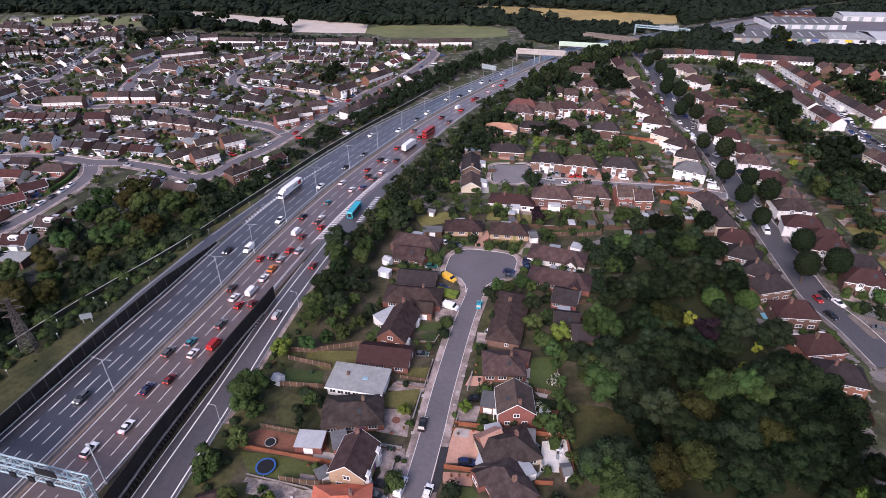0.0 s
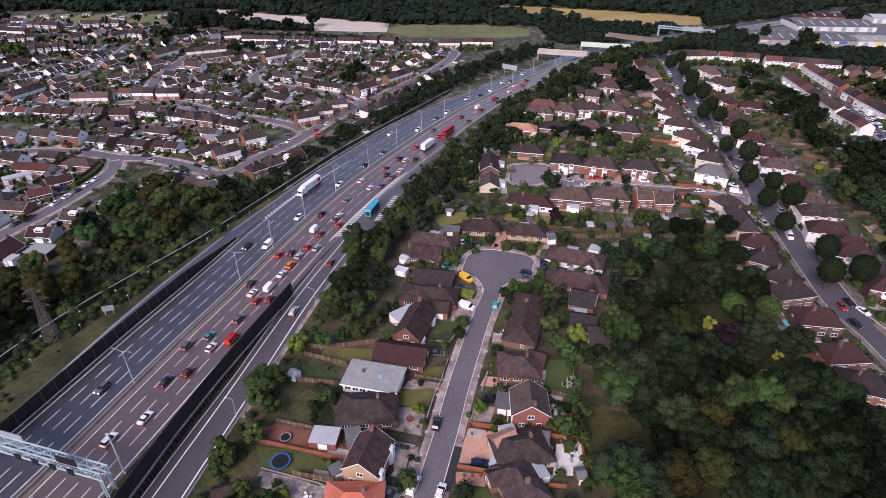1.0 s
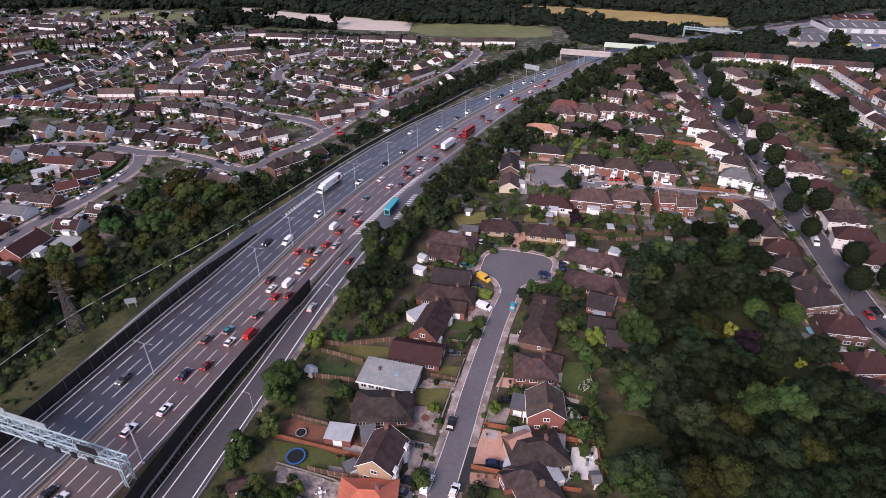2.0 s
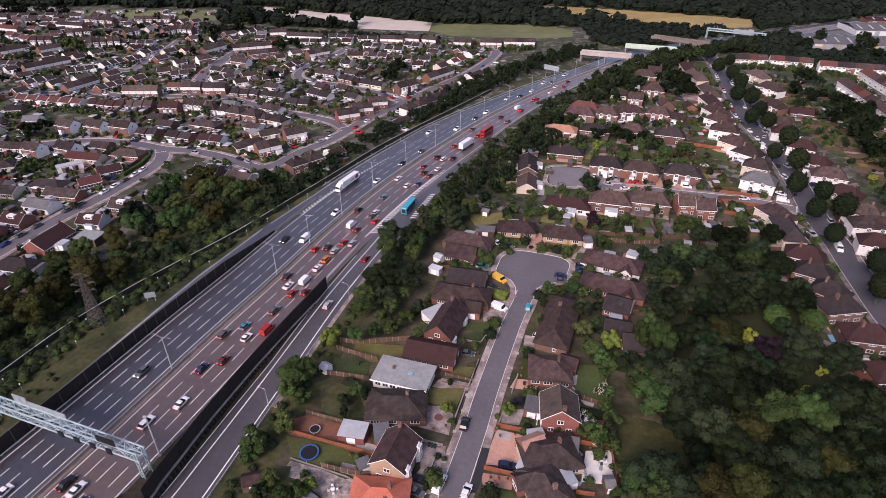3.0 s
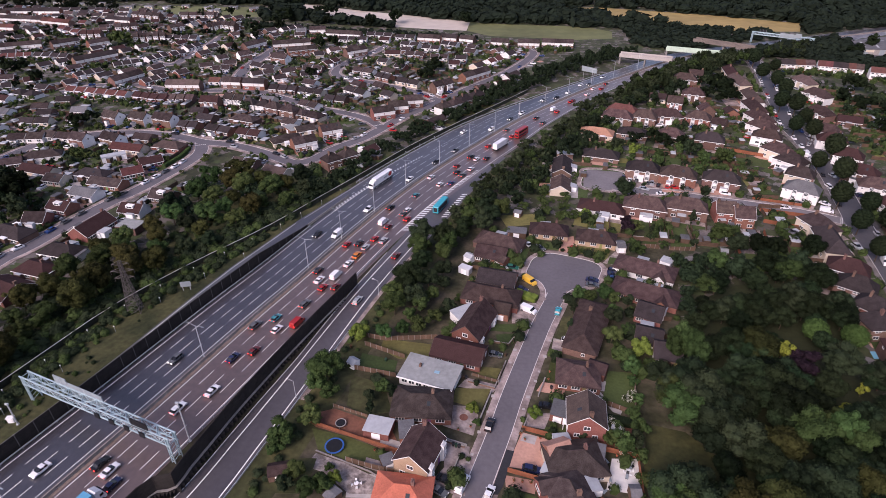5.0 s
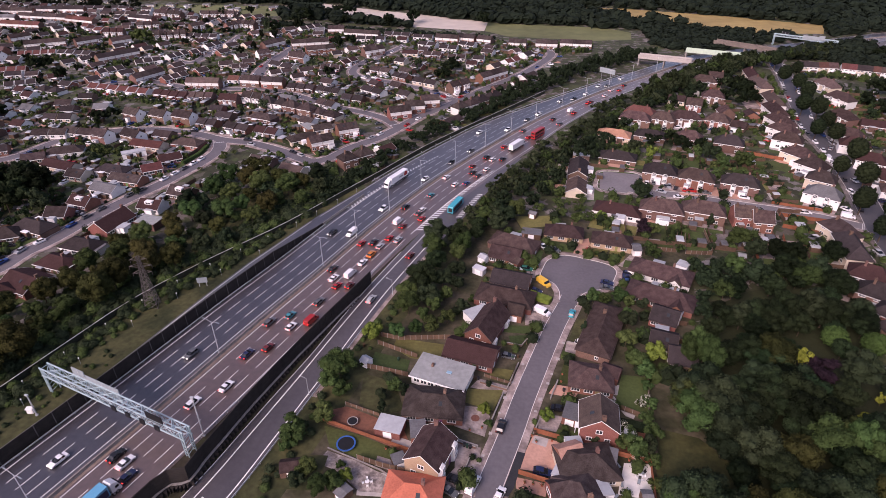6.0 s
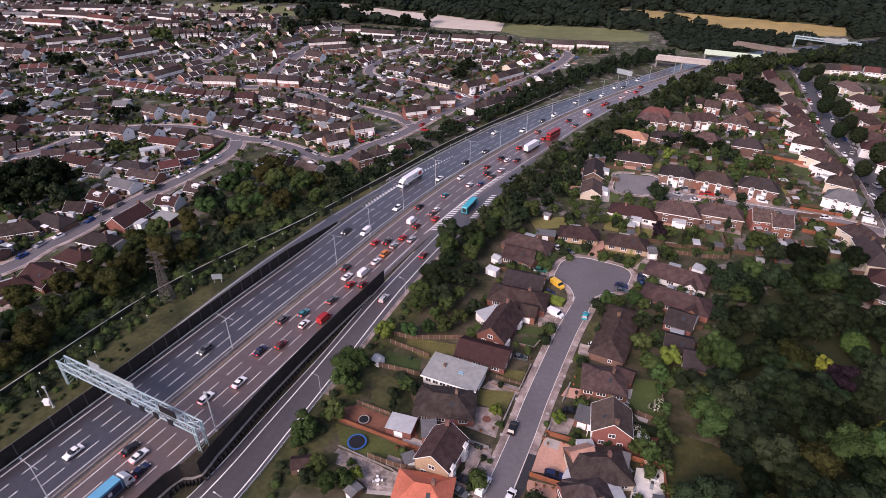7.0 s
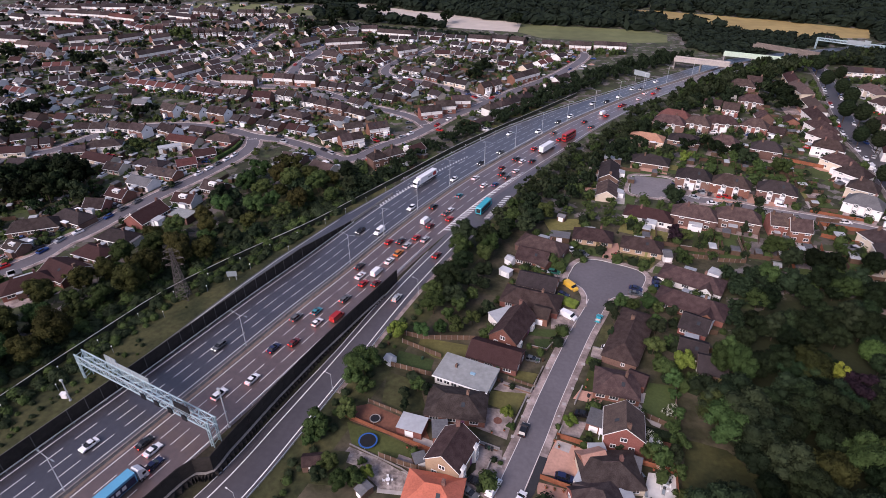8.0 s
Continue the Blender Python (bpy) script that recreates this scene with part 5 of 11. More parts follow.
row("avenue", 124.3, 325.1, 119.3, 331.3, 1, "sh")
row("avenue", 123.1, 311.4, 116.4, 314.2, 1, "sh")
row("avenue", 121.2, 290.7, 116.8, 295.9, 1, "sh")
row("avenue", 123.6, 277.7, 118.9, 282.4, 1, "sh")
row("avenue", 122.4, 263.3, 118.2, 265.5, 1, "sh")
row("avenue", 112.5, 249.4, 118.6, 246.1, 1, "sh", wall="render_white", roof="roof_grey")
row("avenue", 112.5, 212.4, 109.8, 218.8, 1, "sh")
row("avenue", 110.1, 196.7, 110.8, 208.3, 1, "sh")
row("avenue", 112.0, 183.1, 106.8, 185.6, 1, "sh")
row("avenue", 109.8, 172.3, 105.8, 174.6, 1, "sh")
row("avenue", 109.7, 160.7, 106.8, 163.5, 1, "sh")
row("avenue", 110.0, 155.3, 104.6, 154.0, 1, "sh")
row("avenue", 111.5, 140.5, 106.0, 141.1, 1, "sh")
row("avenue", 110.0, 125.1, 104.9, 124.6, 1, "sh")
row("avenue", 109.4, 112.2, 104.4, 113.9, 1, "sh")
row("avenue", 173.4, 429.8, 176.9, 420.2, 1, "sh")
row("avenue", 170.5, 399.2, 175.4, 390.7, 1, "sh")
row("avenue", 159.5, 362.1, 163.1, 354.9, 1, "sh")
row("avenue", 151.3, 328.4, 156.2, 324.3, 1, "sh")
row("avenue", 147.8, 313.4, 154.6, 311.5, 1, "sh")
row("avenue", 148.7, 292.6, 153.6, 290.0, 1, "sh")
row("avenue", 146.4, 273.1, 151.5, 269.3, 1, "sh")
row("avenue", 145.2, 257.7, 152.3, 255.7, 1, "sh")
row("avenue", 144.9, 239.9, 149.2, 235.0, 1, "sh")
row("avenue", 142.6, 221.6, 148.9, 218.9, 1, "sh")
row("avenue", 140.4, 210.5, 148.1, 209.5, 1, "sh")
row("avenue", 137.0, 196.8, 144.1, 194.5, 1, "sh")
row("avenue", 140.2, 185.7, 145.3, 183.6, 1, "sh")
row("avenue", 137.8, 179.5, 143.7, 176.7, 1, "sh")
row("avenue", 141.1, 167.9, 147.8, 166.1, 1, "sh")
row("avenue", 138.7, 159.1, 144.7, 156.8, 1, "sh")
row("avenue", 170.0, 354.3, 181.5, 350.9, 1, "b")
row("terraces", 227.7, 415.9, 222.7, 338.5, 8, "t")
row("terraces", 254.7, 443.7, 251.2, 387.2, 7, "t")
row("terraces", 248.7, 379.1, 248.4, 315.1, 9, "t")
row("terraces", 220.7, 334.2, 221.4, 310.2, 3, "t")
row("terraces", 211.4, 266.9, 213.6, 247.5, 3, "t")
row("terraces", 200.2, 474.2, 228.5, 466.8, 6, "t")
row("terraces", 230.5, 461.2, 281.0, 449.0, 9, "t")
row("terraces", 170.9, 474.0, 197.9, 474.2, 4, "t")
row("cul de sac west", -24.6, 74.8, -19.7, 75.0, 1, "bh", roof="roof_orange", wing=0)
row("cul de sac west", -21.6, 80.3, -19.2, 90.3, 1, "s", wall="brick_buff", roof="roof_brown", front="bay", wing=0)
row("cul de sac west", -26.4, 101.3, -19.6, 101.9, 1, "bh", wall="brick_red", roof="roof_umber", wing=0, D=10)
row("cul de sac west", -23.7, 123.7, -9.3, 121.4, 1, "b", wall="brick_red", roof="roof_maroon", wing=0)
row("cul de sac west", -15.6, 128.1, -11.6, 142.2, 1, "s", wall="brick_red", roof="roof_brown", eaves=3.2, ridge=7.0, D=8.5, wing=0)
row("cul de sac west", -15.2, 151.8, -4.5, 150.4, 1, "bh", wall="brick_red", roof="roof_brown", wing=0)
row("cul de sac west", -15.2, 162.1, -2.6, 160.4, 1, "b", wall="brick_red", roof="roof_dark", wing=0)
row("cul de sac west", -17.7, 177.9, -6.8, 175.9, 1, "b", wall="brick_brown", roof="roof_brown", wing=0)
row("cul de sac west", -14.8, 186.7, -5.3, 183.8, 1, "bh", wall="brick_brown", roof="roof_brown", wing=0)
row("cul de sac west", 4.0, 197.2, 11.8, 197.0, 1, "bh", wall="brick_buff", roof="roof_brown", wing=0, D=8)
row("cul de sac west", 21.8, 194.8, 29.7, 193.8, 1, "bh", wall="brick_buff", roof="roof_brown", wing=0, D=8)
row("cul de sac east", 18.3, 131.9, 22.5, 148.4, 1, "bh", wall="brick_brown", roof="roof_brown", wing=0, D=9.5)
row("cul de sac east", 15.0, 119.0, 18.6, 118.9, 1, "bh", wall="brick_red", roof="roof_brown", wing=0, D=9.5)
row("cul de sac east", 18.1, 107.1, 18.1, 98.3, 1, "s", wall="brick_red", roof="roof_weathered", D=9, front="white", wing=0)
row("cul de sac east", 12.8, 89.7, 17.6, 91.0, 1, "bh", wall="render_cream", roof="roof_umber", wing=0, D=10)
row("cul de sac east", 13.3, 82.9, 15.0, 78.9, 1, "bh", wall="brick_red", roof="roof_umber", wing=-1)
row("cul de sac east", 35.5, 177.7, 47.4, 173.5, 1, "bh", wall="render_white", roof="roof_brown", wing=1)
row("cul de sac east", 33.4, 163.2, 46.0, 159.1, 1, "bh", wall="brick_red", roof="roof_brown", wing=1)
row("cul de sac east", 36.1, 151.8, 43.6, 149.3, 1, "b", wall="brick_red", roof="roof_dark")
row("cul de sac east", 34.7, 139.1, 41.0, 137.9, 1, "b", wall="render_white", roof="roof_dark")
row("cul de sac east", 41.0, 132.8, 43.4, 132.6, 1, "b", wall="brick_brown", roof="roof_dark")


def infill(group, poly, count, seed, kinds, gap=12.5, apart=5.5):
    """More houses between the rows, turned as their neighbours are."""
    rng = random.Random(seed)
    xs, ys = [p[0] for p in poly], [p[1] for p in poly]
    made = 0
    for _ in range(count * 40):
        if made >= count:
            break
        x, y = rng.uniform(min(xs), max(xs)), rng.uniform(min(ys), max(ys))
        if not inside(x, y, poly) or on_street(x, y, 6.0) or mw_side(x, y) or near_house(x, y, apart):
            continue
        near = min(HOUSES, key=lambda h: (h[0] - x) ** 2 + (h[1] - y) ** 2)
        if (near[0] - x) ** 2 + (near[1] - y) ** 2 < gap ** 2:
            continue
        t, L = near[4], rng.uniform(7.5, 11)
        d = Vector((math.cos(t), math.sin(t), 0)) * L / 2
        row(group, round(x - d.x, 1), round(y - d.y, 1), round(x + d.x, 1), round(y + d.y, 1), 1, rng.choice(kinds))
        made += 1


infill("far estate", [(-600, 440), (-560, 545), (-250, 560), (-240, 360), (-330, 250), (-460, 330)], 92, 31, ["b"])
row("far estate", -655, 556, -610, 552, 4, "b")
row("far estate", -598, 548, -552, 556, 6, "t")
row("far estate", -640, 582, -590, 578, 4, "b")
row("far estate", -560, 566, -505, 574, 7, "t")
row("far estate", -545, 590, -498, 596, 4, "b")
row("far estate", -480, 566, -440, 572, 3, "b")
row("far estate", -420, 572, -385, 566, 4, "s")
row("far estate", -368, 574, -335, 582, 4, "s")
row("far estate", -430, 545, -400, 540, 4, "t")
for _x, _y, _l, _t in ((-585, 630, 9, 4), (-560, 636, 8, 8), (-528, 634, 10, 3), (-505, 640, 8, -4), (-462, 624, 10, 5), (-440, 629, 9, 2), (-418, 628, 7, -6), (-402, 640, 7, 8), (-372, 636, 9, 4), (-356, 618, 13, 3), (-345, 640, 9, -3), (-318, 636, 10, 6), (-300, 632, 7, 2)):
    _d = Vector((math.cos(radians(_t)), math.sin(radians(_t)), 0)) * _l / 2
    row("far green", round(_x - _d.x, 1), round(_y - _d.y, 1), round(_x + _d.x, 1), round(_y + _d.y, 1), 1, "b", wall="render_cream", roof="roof_grey", D=4.5, eaves=2.3, ridge=3.1, chimney=False)
infill("far estate", [(-660, 500), (-660, 604), (-420, 604), (-300, 590), (-300, 555), (-560, 545)], 46, 36, ["b"])
infill("north estate", [(-240, 345), (-240, 545), (20, 525), (-20, 410), (-60, 330), (-120, 300), (-200, 300)], 30, 32, ["b"])
infill("west estate", [(-330, 192), (-330, 300), (-250, 300), (-110, 300), (-130, 262), (-180, 255), (-196, 198), (-240, 192)], 26, 33, ["b", "b", "bh"], 12.5, 4.5)
infill("second close", [(58, 348), (112, 348), (116, 430), (84, 432)], 6, 35, ["s", "s", "b"], 14, 3.0)
infill("terraces", [(255, 300), (262, 440), (330, 440), (340, 320)], 14, 34, ["b", "s"])

def garden_strips(x1, y1, x2, y2, depth, n, seed, rough=0.35):
    """Long back gardens side by side along a line: lawns, beds, paths, fences and sheds, to the right of the line."""
    rng = random.Random(seed)
    a, b = Vector((x1, y1, 0)), Vector((x2, y2, 0))
    d = (b - a).normalized()
    w = (b - a).length / n
    nrm = Vector((d.y, -d.x, 0))
    for k in range(n):
        o = a + d * w * k
        v, end = 0.0, depth * rng.uniform(0.75, 1.0)
        while v < end:
            step = rng.uniform(3, 9)
            key = rng.choice(["lawn", "lawn", "dry_lawn", "paving", "soil", "lawn", "soil", "lawn", "paving_pale"])
            q = [o + d * u + nrm * t for u, t in ((0.15, v), (w - 0.15, v), (w - 0.15, min(v + step, end)), (0.15, min(v + step, end)))]
            m = sum(q, Vector()) / 4
            if key != "soil" and rng.random() > rough * 0.5 and not near_house(m.x, m.y, 0.5) and not on_street(m.x, m.y, 1.0):
                z = 0.011 + 0.004 * rng.randrange(12)
                ring = [(p.x, p.y, z) for p in q]
                PLOTS[key].face(ring if (q[1] - q[0]).cross(q[2] - q[1]).z > 0 else ring[::-1])
            v += step
        p, e = o, o + nrm * end
        t = d * 0.05
        ring = [p - t, p + t, e + t, e - t]
        ring = ring if (ring[1] - ring[0]).cross(ring[2] - ring[1]).z > 0 else ring[::-1]
        PLOTS["timber_fence"].solid([tuple(q) for q in ring], [(q.x, q.y, 1.7) for q in ring])
        t = nrm * 0.05
        ring = [e - t, e - t + d * w, e + t + d * w, e + t]
        ring = ring if (ring[1] - ring[0]).cross(ring[2] - ring[1]).z > 0 else ring[::-1]
        if rng.random() < 0.5:
            PLOTS["timber_fence"].solid([tuple(q) for q in ring], [(q.x, q.y, 1.7) for q in ring])
        for _ in range(rng.randrange(3, 9)):
            q = o + d * rng.choice((0.1, 0.9)) * w + nrm * rng.uniform(1, end)
            r = rng.uniform(0.6, 2.2)
            if not near_house(q.x, q.y, 0.8) and not on_street(q.x, q.y, 1.0):
                EXTRA_SHRUBS.append((q.x, q.y, r, r * rng.uniform(1.2, 2.2)))
        if rng.random() < 0.7:
            c = o + d * w * 0.5 + nrm * (end - 2.2)
            if not near_house(c.x, c.y, 1.6) and not on_street(c.x, c.y, 2.0):
                sx, sy = rng.uniform(1.0, 1.7), rng.uniform(1.2, 2.0)
                base = [c + d * p + nrm * q for p, q in ((-sx, -sy), (sx, -sy), (sx, sy), (-sx, sy))]
                base = base if (base[1] - base[0]).cross(base[2] - base[1]).z > 0 else base[::-1]
                PLOTS["shed"].solid([tuple(p) for p in base], [(p.x, p.y, 2.0) for p in base], 0)
                PLOTS["shed"].solid([(c.x + (p.x - c.x) * 1.1, c.y + (p.y - c.y) * 1.1, 2.0) for p in base], [(c.x + (p.x - c.x) * 0.95, c.y + (p.y - c.y) * 0.95, 2.35) for p in base], rng.choice((1, 1, 2)), True)


EXTRA_SHRUBS = []
garden_strips(158, 168, 172, 300, 26, 16, 41)
garden_strips(166, 300, 184, 428, 24, 15, 42)
garden_strips(213, 405, 206, 255, 22, 17, 43)
garden_strips(262, 315, 266, 440, 24, 18, 44)
garden_strips(104, 300, 108, 190, 12, 12, 45)
garden_strips(95, 264, 38, 270, 22, 7, 46)
garden_strips(24, 213, 95, 211, 14, 9, 47)
garden_strips(60, 320, 112, 318, 10, 6, 48)
garden_strips(114, 350, 112, 330, 10, 3, 49)
garden_strips(106, 432, 110, 350, 14, 9, 50)
garden_strips(47, 176, 46, 132, 8, 5, 51)
garden_strips(-19, 150, -18, 196, 16, 5, 52)
garden_strips(280, 452, 200, 466, 12, 12, 53)



def backs(poly, count, seed):
    """Back gardens of an estate: lawns, patios, sheds, fences and shrubs, turned as the nearest house is."""
    rng = random.Random(seed)
    xs, ys = [p[0] for p in poly], [p[1] for p in poly]
    made = 0
    for _ in range(count * 30):
        if made >= count:
            break
        c = Vector((rng.uniform(min(xs), max(xs)), rng.uniform(min(ys), max(ys)), 0))
        if not inside(c.x, c.y, poly) or on_street(c.x, c.y, 5.0) or mw_side(c.x, c.y) or near_house(c.x, c.y, 2.6):
            continue
        made += 1
        t = min(HOUSES, key=lambda h: (h[0] - c.x) ** 2 + (h[1] - c.y) ** 2)[4]
        d = Vector((math.cos(t), math.sin(t), 0))
        n = Vector((-d.y, d.x, 0))

        def ring_of(w, l, k=1.0):
            return [c + d * a * w * k + n * b * l * k for a, b in ((-1, -1), (1, -1), (1, 1), (-1, 1))]
        kind = rng.choice(("lawn", "lawn", "patio", "shed", "shed", "fence", "fence", "shrubs", "shrubs"))
        if kind in ("lawn", "patio"):
            z = 0.013 + 0.004 * rng.randrange(13)
            PLOTS["lawn" if kind == "lawn" else rng.choice(("paving", "paving_pale", "paving_pink"))].face([(q.x, q.y, z) for q in (ring_of(rng.uniform(2, 3.4), rng.uniform(2.5, 4.2)) if kind == "lawn" else ring_of(rng.uniform(1.4, 2.6), rng.uniform(1.2, 2.0)))])
        elif kind == "shed":
            w, l, k = rng.uniform(0.9, 1.7), rng.uniform(1.1, 2.2), rng.choice((1, 1, 2))
            PLOTS["shed"].solid([tuple(q) for q in ring_of(w, l)], [(q.x, q.y, 2.0) for q in ring_of(w, l)], 0)
            PLOTS["shed"].solid([(q.x, q.y, 2.0) for q in ring_of(w, l, 1.1)], [(q.x, q.y, 2.32) for q in ring_of(w, l, 0.95)], k, True)
        elif kind == "fence":
            w, l = (0.05, rng.uniform(3, 5.5)) if rng.random() < 0.7 else (rng.uniform(2.5, 4.5), 0.05)
            PLOTS["timber_fence"].solid([tuple(q) for q in ring_of(w, l)], [(q.x, q.y, 1.7) for q in ring_of(w, l)])
        if kind in ("shrubs", "fence", "lawn"):
            for _k in range(rng.randrange(1, 4)):
                r = rng.choice((0.5, 0.7, 0.9, 1.2, 1.7))
                q = c + d * rng.uniform(-3, 3) + n * rng.uniform(-3, 3)
                if not near_house(q.x, q.y, 0.8) and not on_street(q.x, q.y, 1.5):
                    EXTRA_SHRUBS.append((q.x, q.y, r, r * rng.uniform(1.2, 2.2)))


backs([(-330, 150), (-330, 300), (-110, 300), (-130, 262), (-165, 258), (-190, 200), (-195, 110), (-240, 110)], 420, 61)
backs([(-240, 300), (-240, 545), (20, 525), (-20, 410), (-60, 330), (-120, 300)], 760, 62)
backs([(-600, 440), (-560, 545), (-240, 560), (-240, 360), (-330, 250), (-460, 330)], 520, 63)
tagged(part("far_houses", FAR_HOUSES, FAR_SLOTS), "brick and rendered bungalows of the far estate", "houses", kind="stuff")
for _k, _s in PLOTS.items():
    if not _s.f:
        continue
    if _k == "shed":
        tagged(part("garden_sheds", _s, ["timber_fence", "roof_grey", "felt_pale"]), "small timber sheds in back gardens", "shed", kind="stuff")
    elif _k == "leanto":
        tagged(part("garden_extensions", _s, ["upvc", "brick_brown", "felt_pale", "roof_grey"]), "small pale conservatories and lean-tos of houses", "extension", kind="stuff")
    elif _k == "timber_fence":
        tagged(part("garden_fences", _s, _k), "weathered timber fences between back gardens", "fence", kind="stuff")
    else:
        tagged(part("garden_plots", _s, _k), {"paving": "grey paved drives and terraces", "paving_pink": "pink block-paved drives and terraces", "paving_pale": "pale paved drives and terraces", "lawn": "mown green garden lawns", "dry_lawn": "dry yellowish garden lawns"}.get(_k, "garden ground"), "garden", kind="stuff")

# ---- trees ----
def crown_mesh(name, seed, r, h, mat, clumps=26, leaves=1000, size=0.3, shape=1.0, dense=False, core=True):
    """A crown of overlapping leafy clumps of many small tilted leaves, with gaps and an uneven outline; its foot is at z = 0."""
    rng = np.random.RandomState(seed)
    cs = []
    for k in range(clumps):
        u = rng.normal(size=3)
        u /= np.linalg.norm(u)
        f = rng.uniform(0.4, 0.88)
        if dense:
            zz = 1 - 2 * (k + 0.5) / clumps
            a = k * 2.39996
            u = np.array((math.cos(a) * math.sqrt(1 - zz * zz), math.sin(a) * math.sqrt(1 - zz * zz), zz))
            f = rng.uniform(0.66, 0.7)
        zc = h * 0.5 + u[2] * h * 0.42 * f
        wide = 1.0 if shape == 1.0 else max(0.2, 1 - (zc / h) * shape)
        cs.append((u[0] * r * f * wide, u[1] * r * f * wide, zc, r * (rng.uniform(0.36, 0.4) if dense else rng.uniform(0.2, 0.42)) * (0.5 + 0.5 * wide)))
    cs = np.array(cs)
    which = rng.choice(clumps, leaves, p=cs[:, 3] ** 2 / np.sum(cs[:, 3] ** 2))
    n = rng.normal(size=(leaves, 3))
    n /= np.linalg.norm(n, axis=1)[:, None]
    n[:, 2] = np.where(n[:, 2] < -0.3, -n[:, 2], n[:, 2])
    rad = cs[which, 3] * rng.uniform(0.8, 1.14, leaves)
    c = cs[which, :3] + n * rad[:, None] * np.array((1, 1, 0.85))
    t = n + rng.normal(size=(leaves, 3)) * 0.38
    a = np.cross(t, rng.normal(size=(leaves, 3)))
    a /= np.linalg.norm(a, axis=1)[:, None]
    b = np.cross(t, a)
    b /= np.linalg.norm(b, axis=1)[:, None]
    sz = size * rng.uniform(0.6, 1.35, leaves)[:, None]
    v = np.stack((c - a * sz, c + a * sz, c + b * sz * 1.5), axis=1).reshape(-1, 3).tolist()
    f = np.arange(leaves * 3).reshape(-1, 3).tolist()
    flat = len(f)
    # a leafy core, so that the sky does not show through
    ring = 6
    for x, y, z, cr in (cs if core else ()):
        i = len(v)
        rr = cr * 0.86
        v.append((x, y, z - rr * 0.8))
        for lat in (-0.35, 0.4):
            for k in range(ring):
                t = 2 * math.pi * (k + lat) / ring
                w = rr * math.sqrt(1 - lat * lat) * rng.uniform(0.88, 1.1)
                v.append((x + w * math.cos(t), y + w * math.sin(t), z + rr * lat * 0.85))
        v.append((x, y, z + rr * 0.85))
        for k in range(ring):
            j = (k + 1) % ring
            f.append((i, i + 1 + j, i + 1 + k))
            f.append((i + 1 + k, i + 1 + j, i + 1 + ring + j, i + 1 + ring + k))
            f.append((i + 1 + ring + k, i + 1 + ring + j, i + 1 + 2 * ring))
    me = bpy.data.meshes.new(name)
    me.from_pydata([tuple(p) for p in v], [], f)
    me.polygons.foreach_set("use_smooth", [k >= flat for k in range(len(f))])
    me.materials.append(MATS[mat])
    return me


def trunk_mesh(name, seed, height, r):
    """A tapered trunk with limbs that fork into the crown."""
    rng = random.Random(seed)
    s = Shape()
    top = Vector((rng.uniform(-0.2, 0.2), rng.uniform(-0.2, 0.2), height))
    s.bar((0, 0, -0.1), top * 0.5, r, 8, r2=r * 0.75)
    s.bar(top * 0.5, top, r * 0.75, 8, r2=r * 0.35)
    for k in range(5):
        a = k * 1.26 + rng.random()
        st = top * rng.uniform(0.45, 0.8)
        s.bar(st, st + Vector((math.cos(a) * height * 0.35, math.sin(a) * height * 0.35, height * 0.3)), r * 0.4, 5, r2=r * 0.12)
    return s.mesh(name, "bark")


TREE_KINDS = {}


def tree_kind(key, seed, r, h, mat, label, clumps=26, leaves=1000, size=0.3, shape=1.0, foot=0.16, dense=False):
    """A kind of tree, with a fine crown and a coarser one for far away."""
    TREE_KINDS[key] = (crown_mesh("crown", seed, r, h, mat, clumps, leaves, size, shape, dense), crown_mesh("crown", seed, r, h, mat, max(8, clumps // 2), leaves // 4, size * 1.7, shape, dense), trunk_mesh("trunk", seed, h * 0.6, 0.05 * h * 0.45), h * foot, label, r, h, mat)


FAR_TREES = {}
tree_kind("oak_a", 1, 4.6, 9.5, "leaf_dark", "broad dark green tree with a dense crown", 38, 5000, 0.25)
tree_kind("oak_b", 2, 5.2, 10.5, "leaf_wood", "broad dark green tree with a dense crown", 42, 5800, 0.26)
tree_kind("oak_c", 3, 4.2, 8.5, "leaf_mid", "broad green tree with a dense crown", 34, 4800, 0.24)
tree_kind("oak_d", 4, 4.8, 9.0, "leaf_mid", "broad green tree with an uneven crown", 30, 5000, 0.25)
tree_kind("oak_w", 21, 5.0, 10.0, "leaf_wood", "broad very dark green tree with a dense crown", 42, 5700, 0.27)
tree_kind("oak_o", 22, 5.4, 10.5, "leaf_olive", "broad olive green tree with an uneven crown", 36, 5700, 0.27)
tree_kind("dome", 23, 3.6, 7.0, "leaf_dome", "rounded bright green tree", 40, 4400, 0.22, foot=0.06, dense=True)
tree_kind("street", 5, 3.9, 11.6, "leaf_street", "clipped oval dark green street tree", 110, 4600, 0.26, foot=0.14, dense=True)
tree_kind("small_a", 6, 2.1, 4.2, "leaf_mid", "small green garden tree", 16, 1500, 0.2, foot=0.1)
tree_kind("small_b", 7, 1.7, 3.4, "leaf_dark", "small dark green garden tree", 14, 1200, 0.19, foot=0.1)
tree_kind("bush", 8, 1.5, 2.0, "leaf_mid", "rounded green garden bush", 12, 900, 0.17, foot=0.0)
tree_kind("bright", 9, 2.6, 4.8, "leaf_bright", "bright green garden tree", 22, 2200, 0.2, foot=0.08)
tree_kind("yellow", 10, 2.2, 6.0, "leaf_yellow", "bright yellow-leaved garden tree", 20, 1900, 0.2, foot=0.1)
tree_kind("cone", 11, 2.0, 8.0, "leaf_dark", "narrow dark green conifer", 30, 2400, 0.22, shape=0.75, foot=0.04)
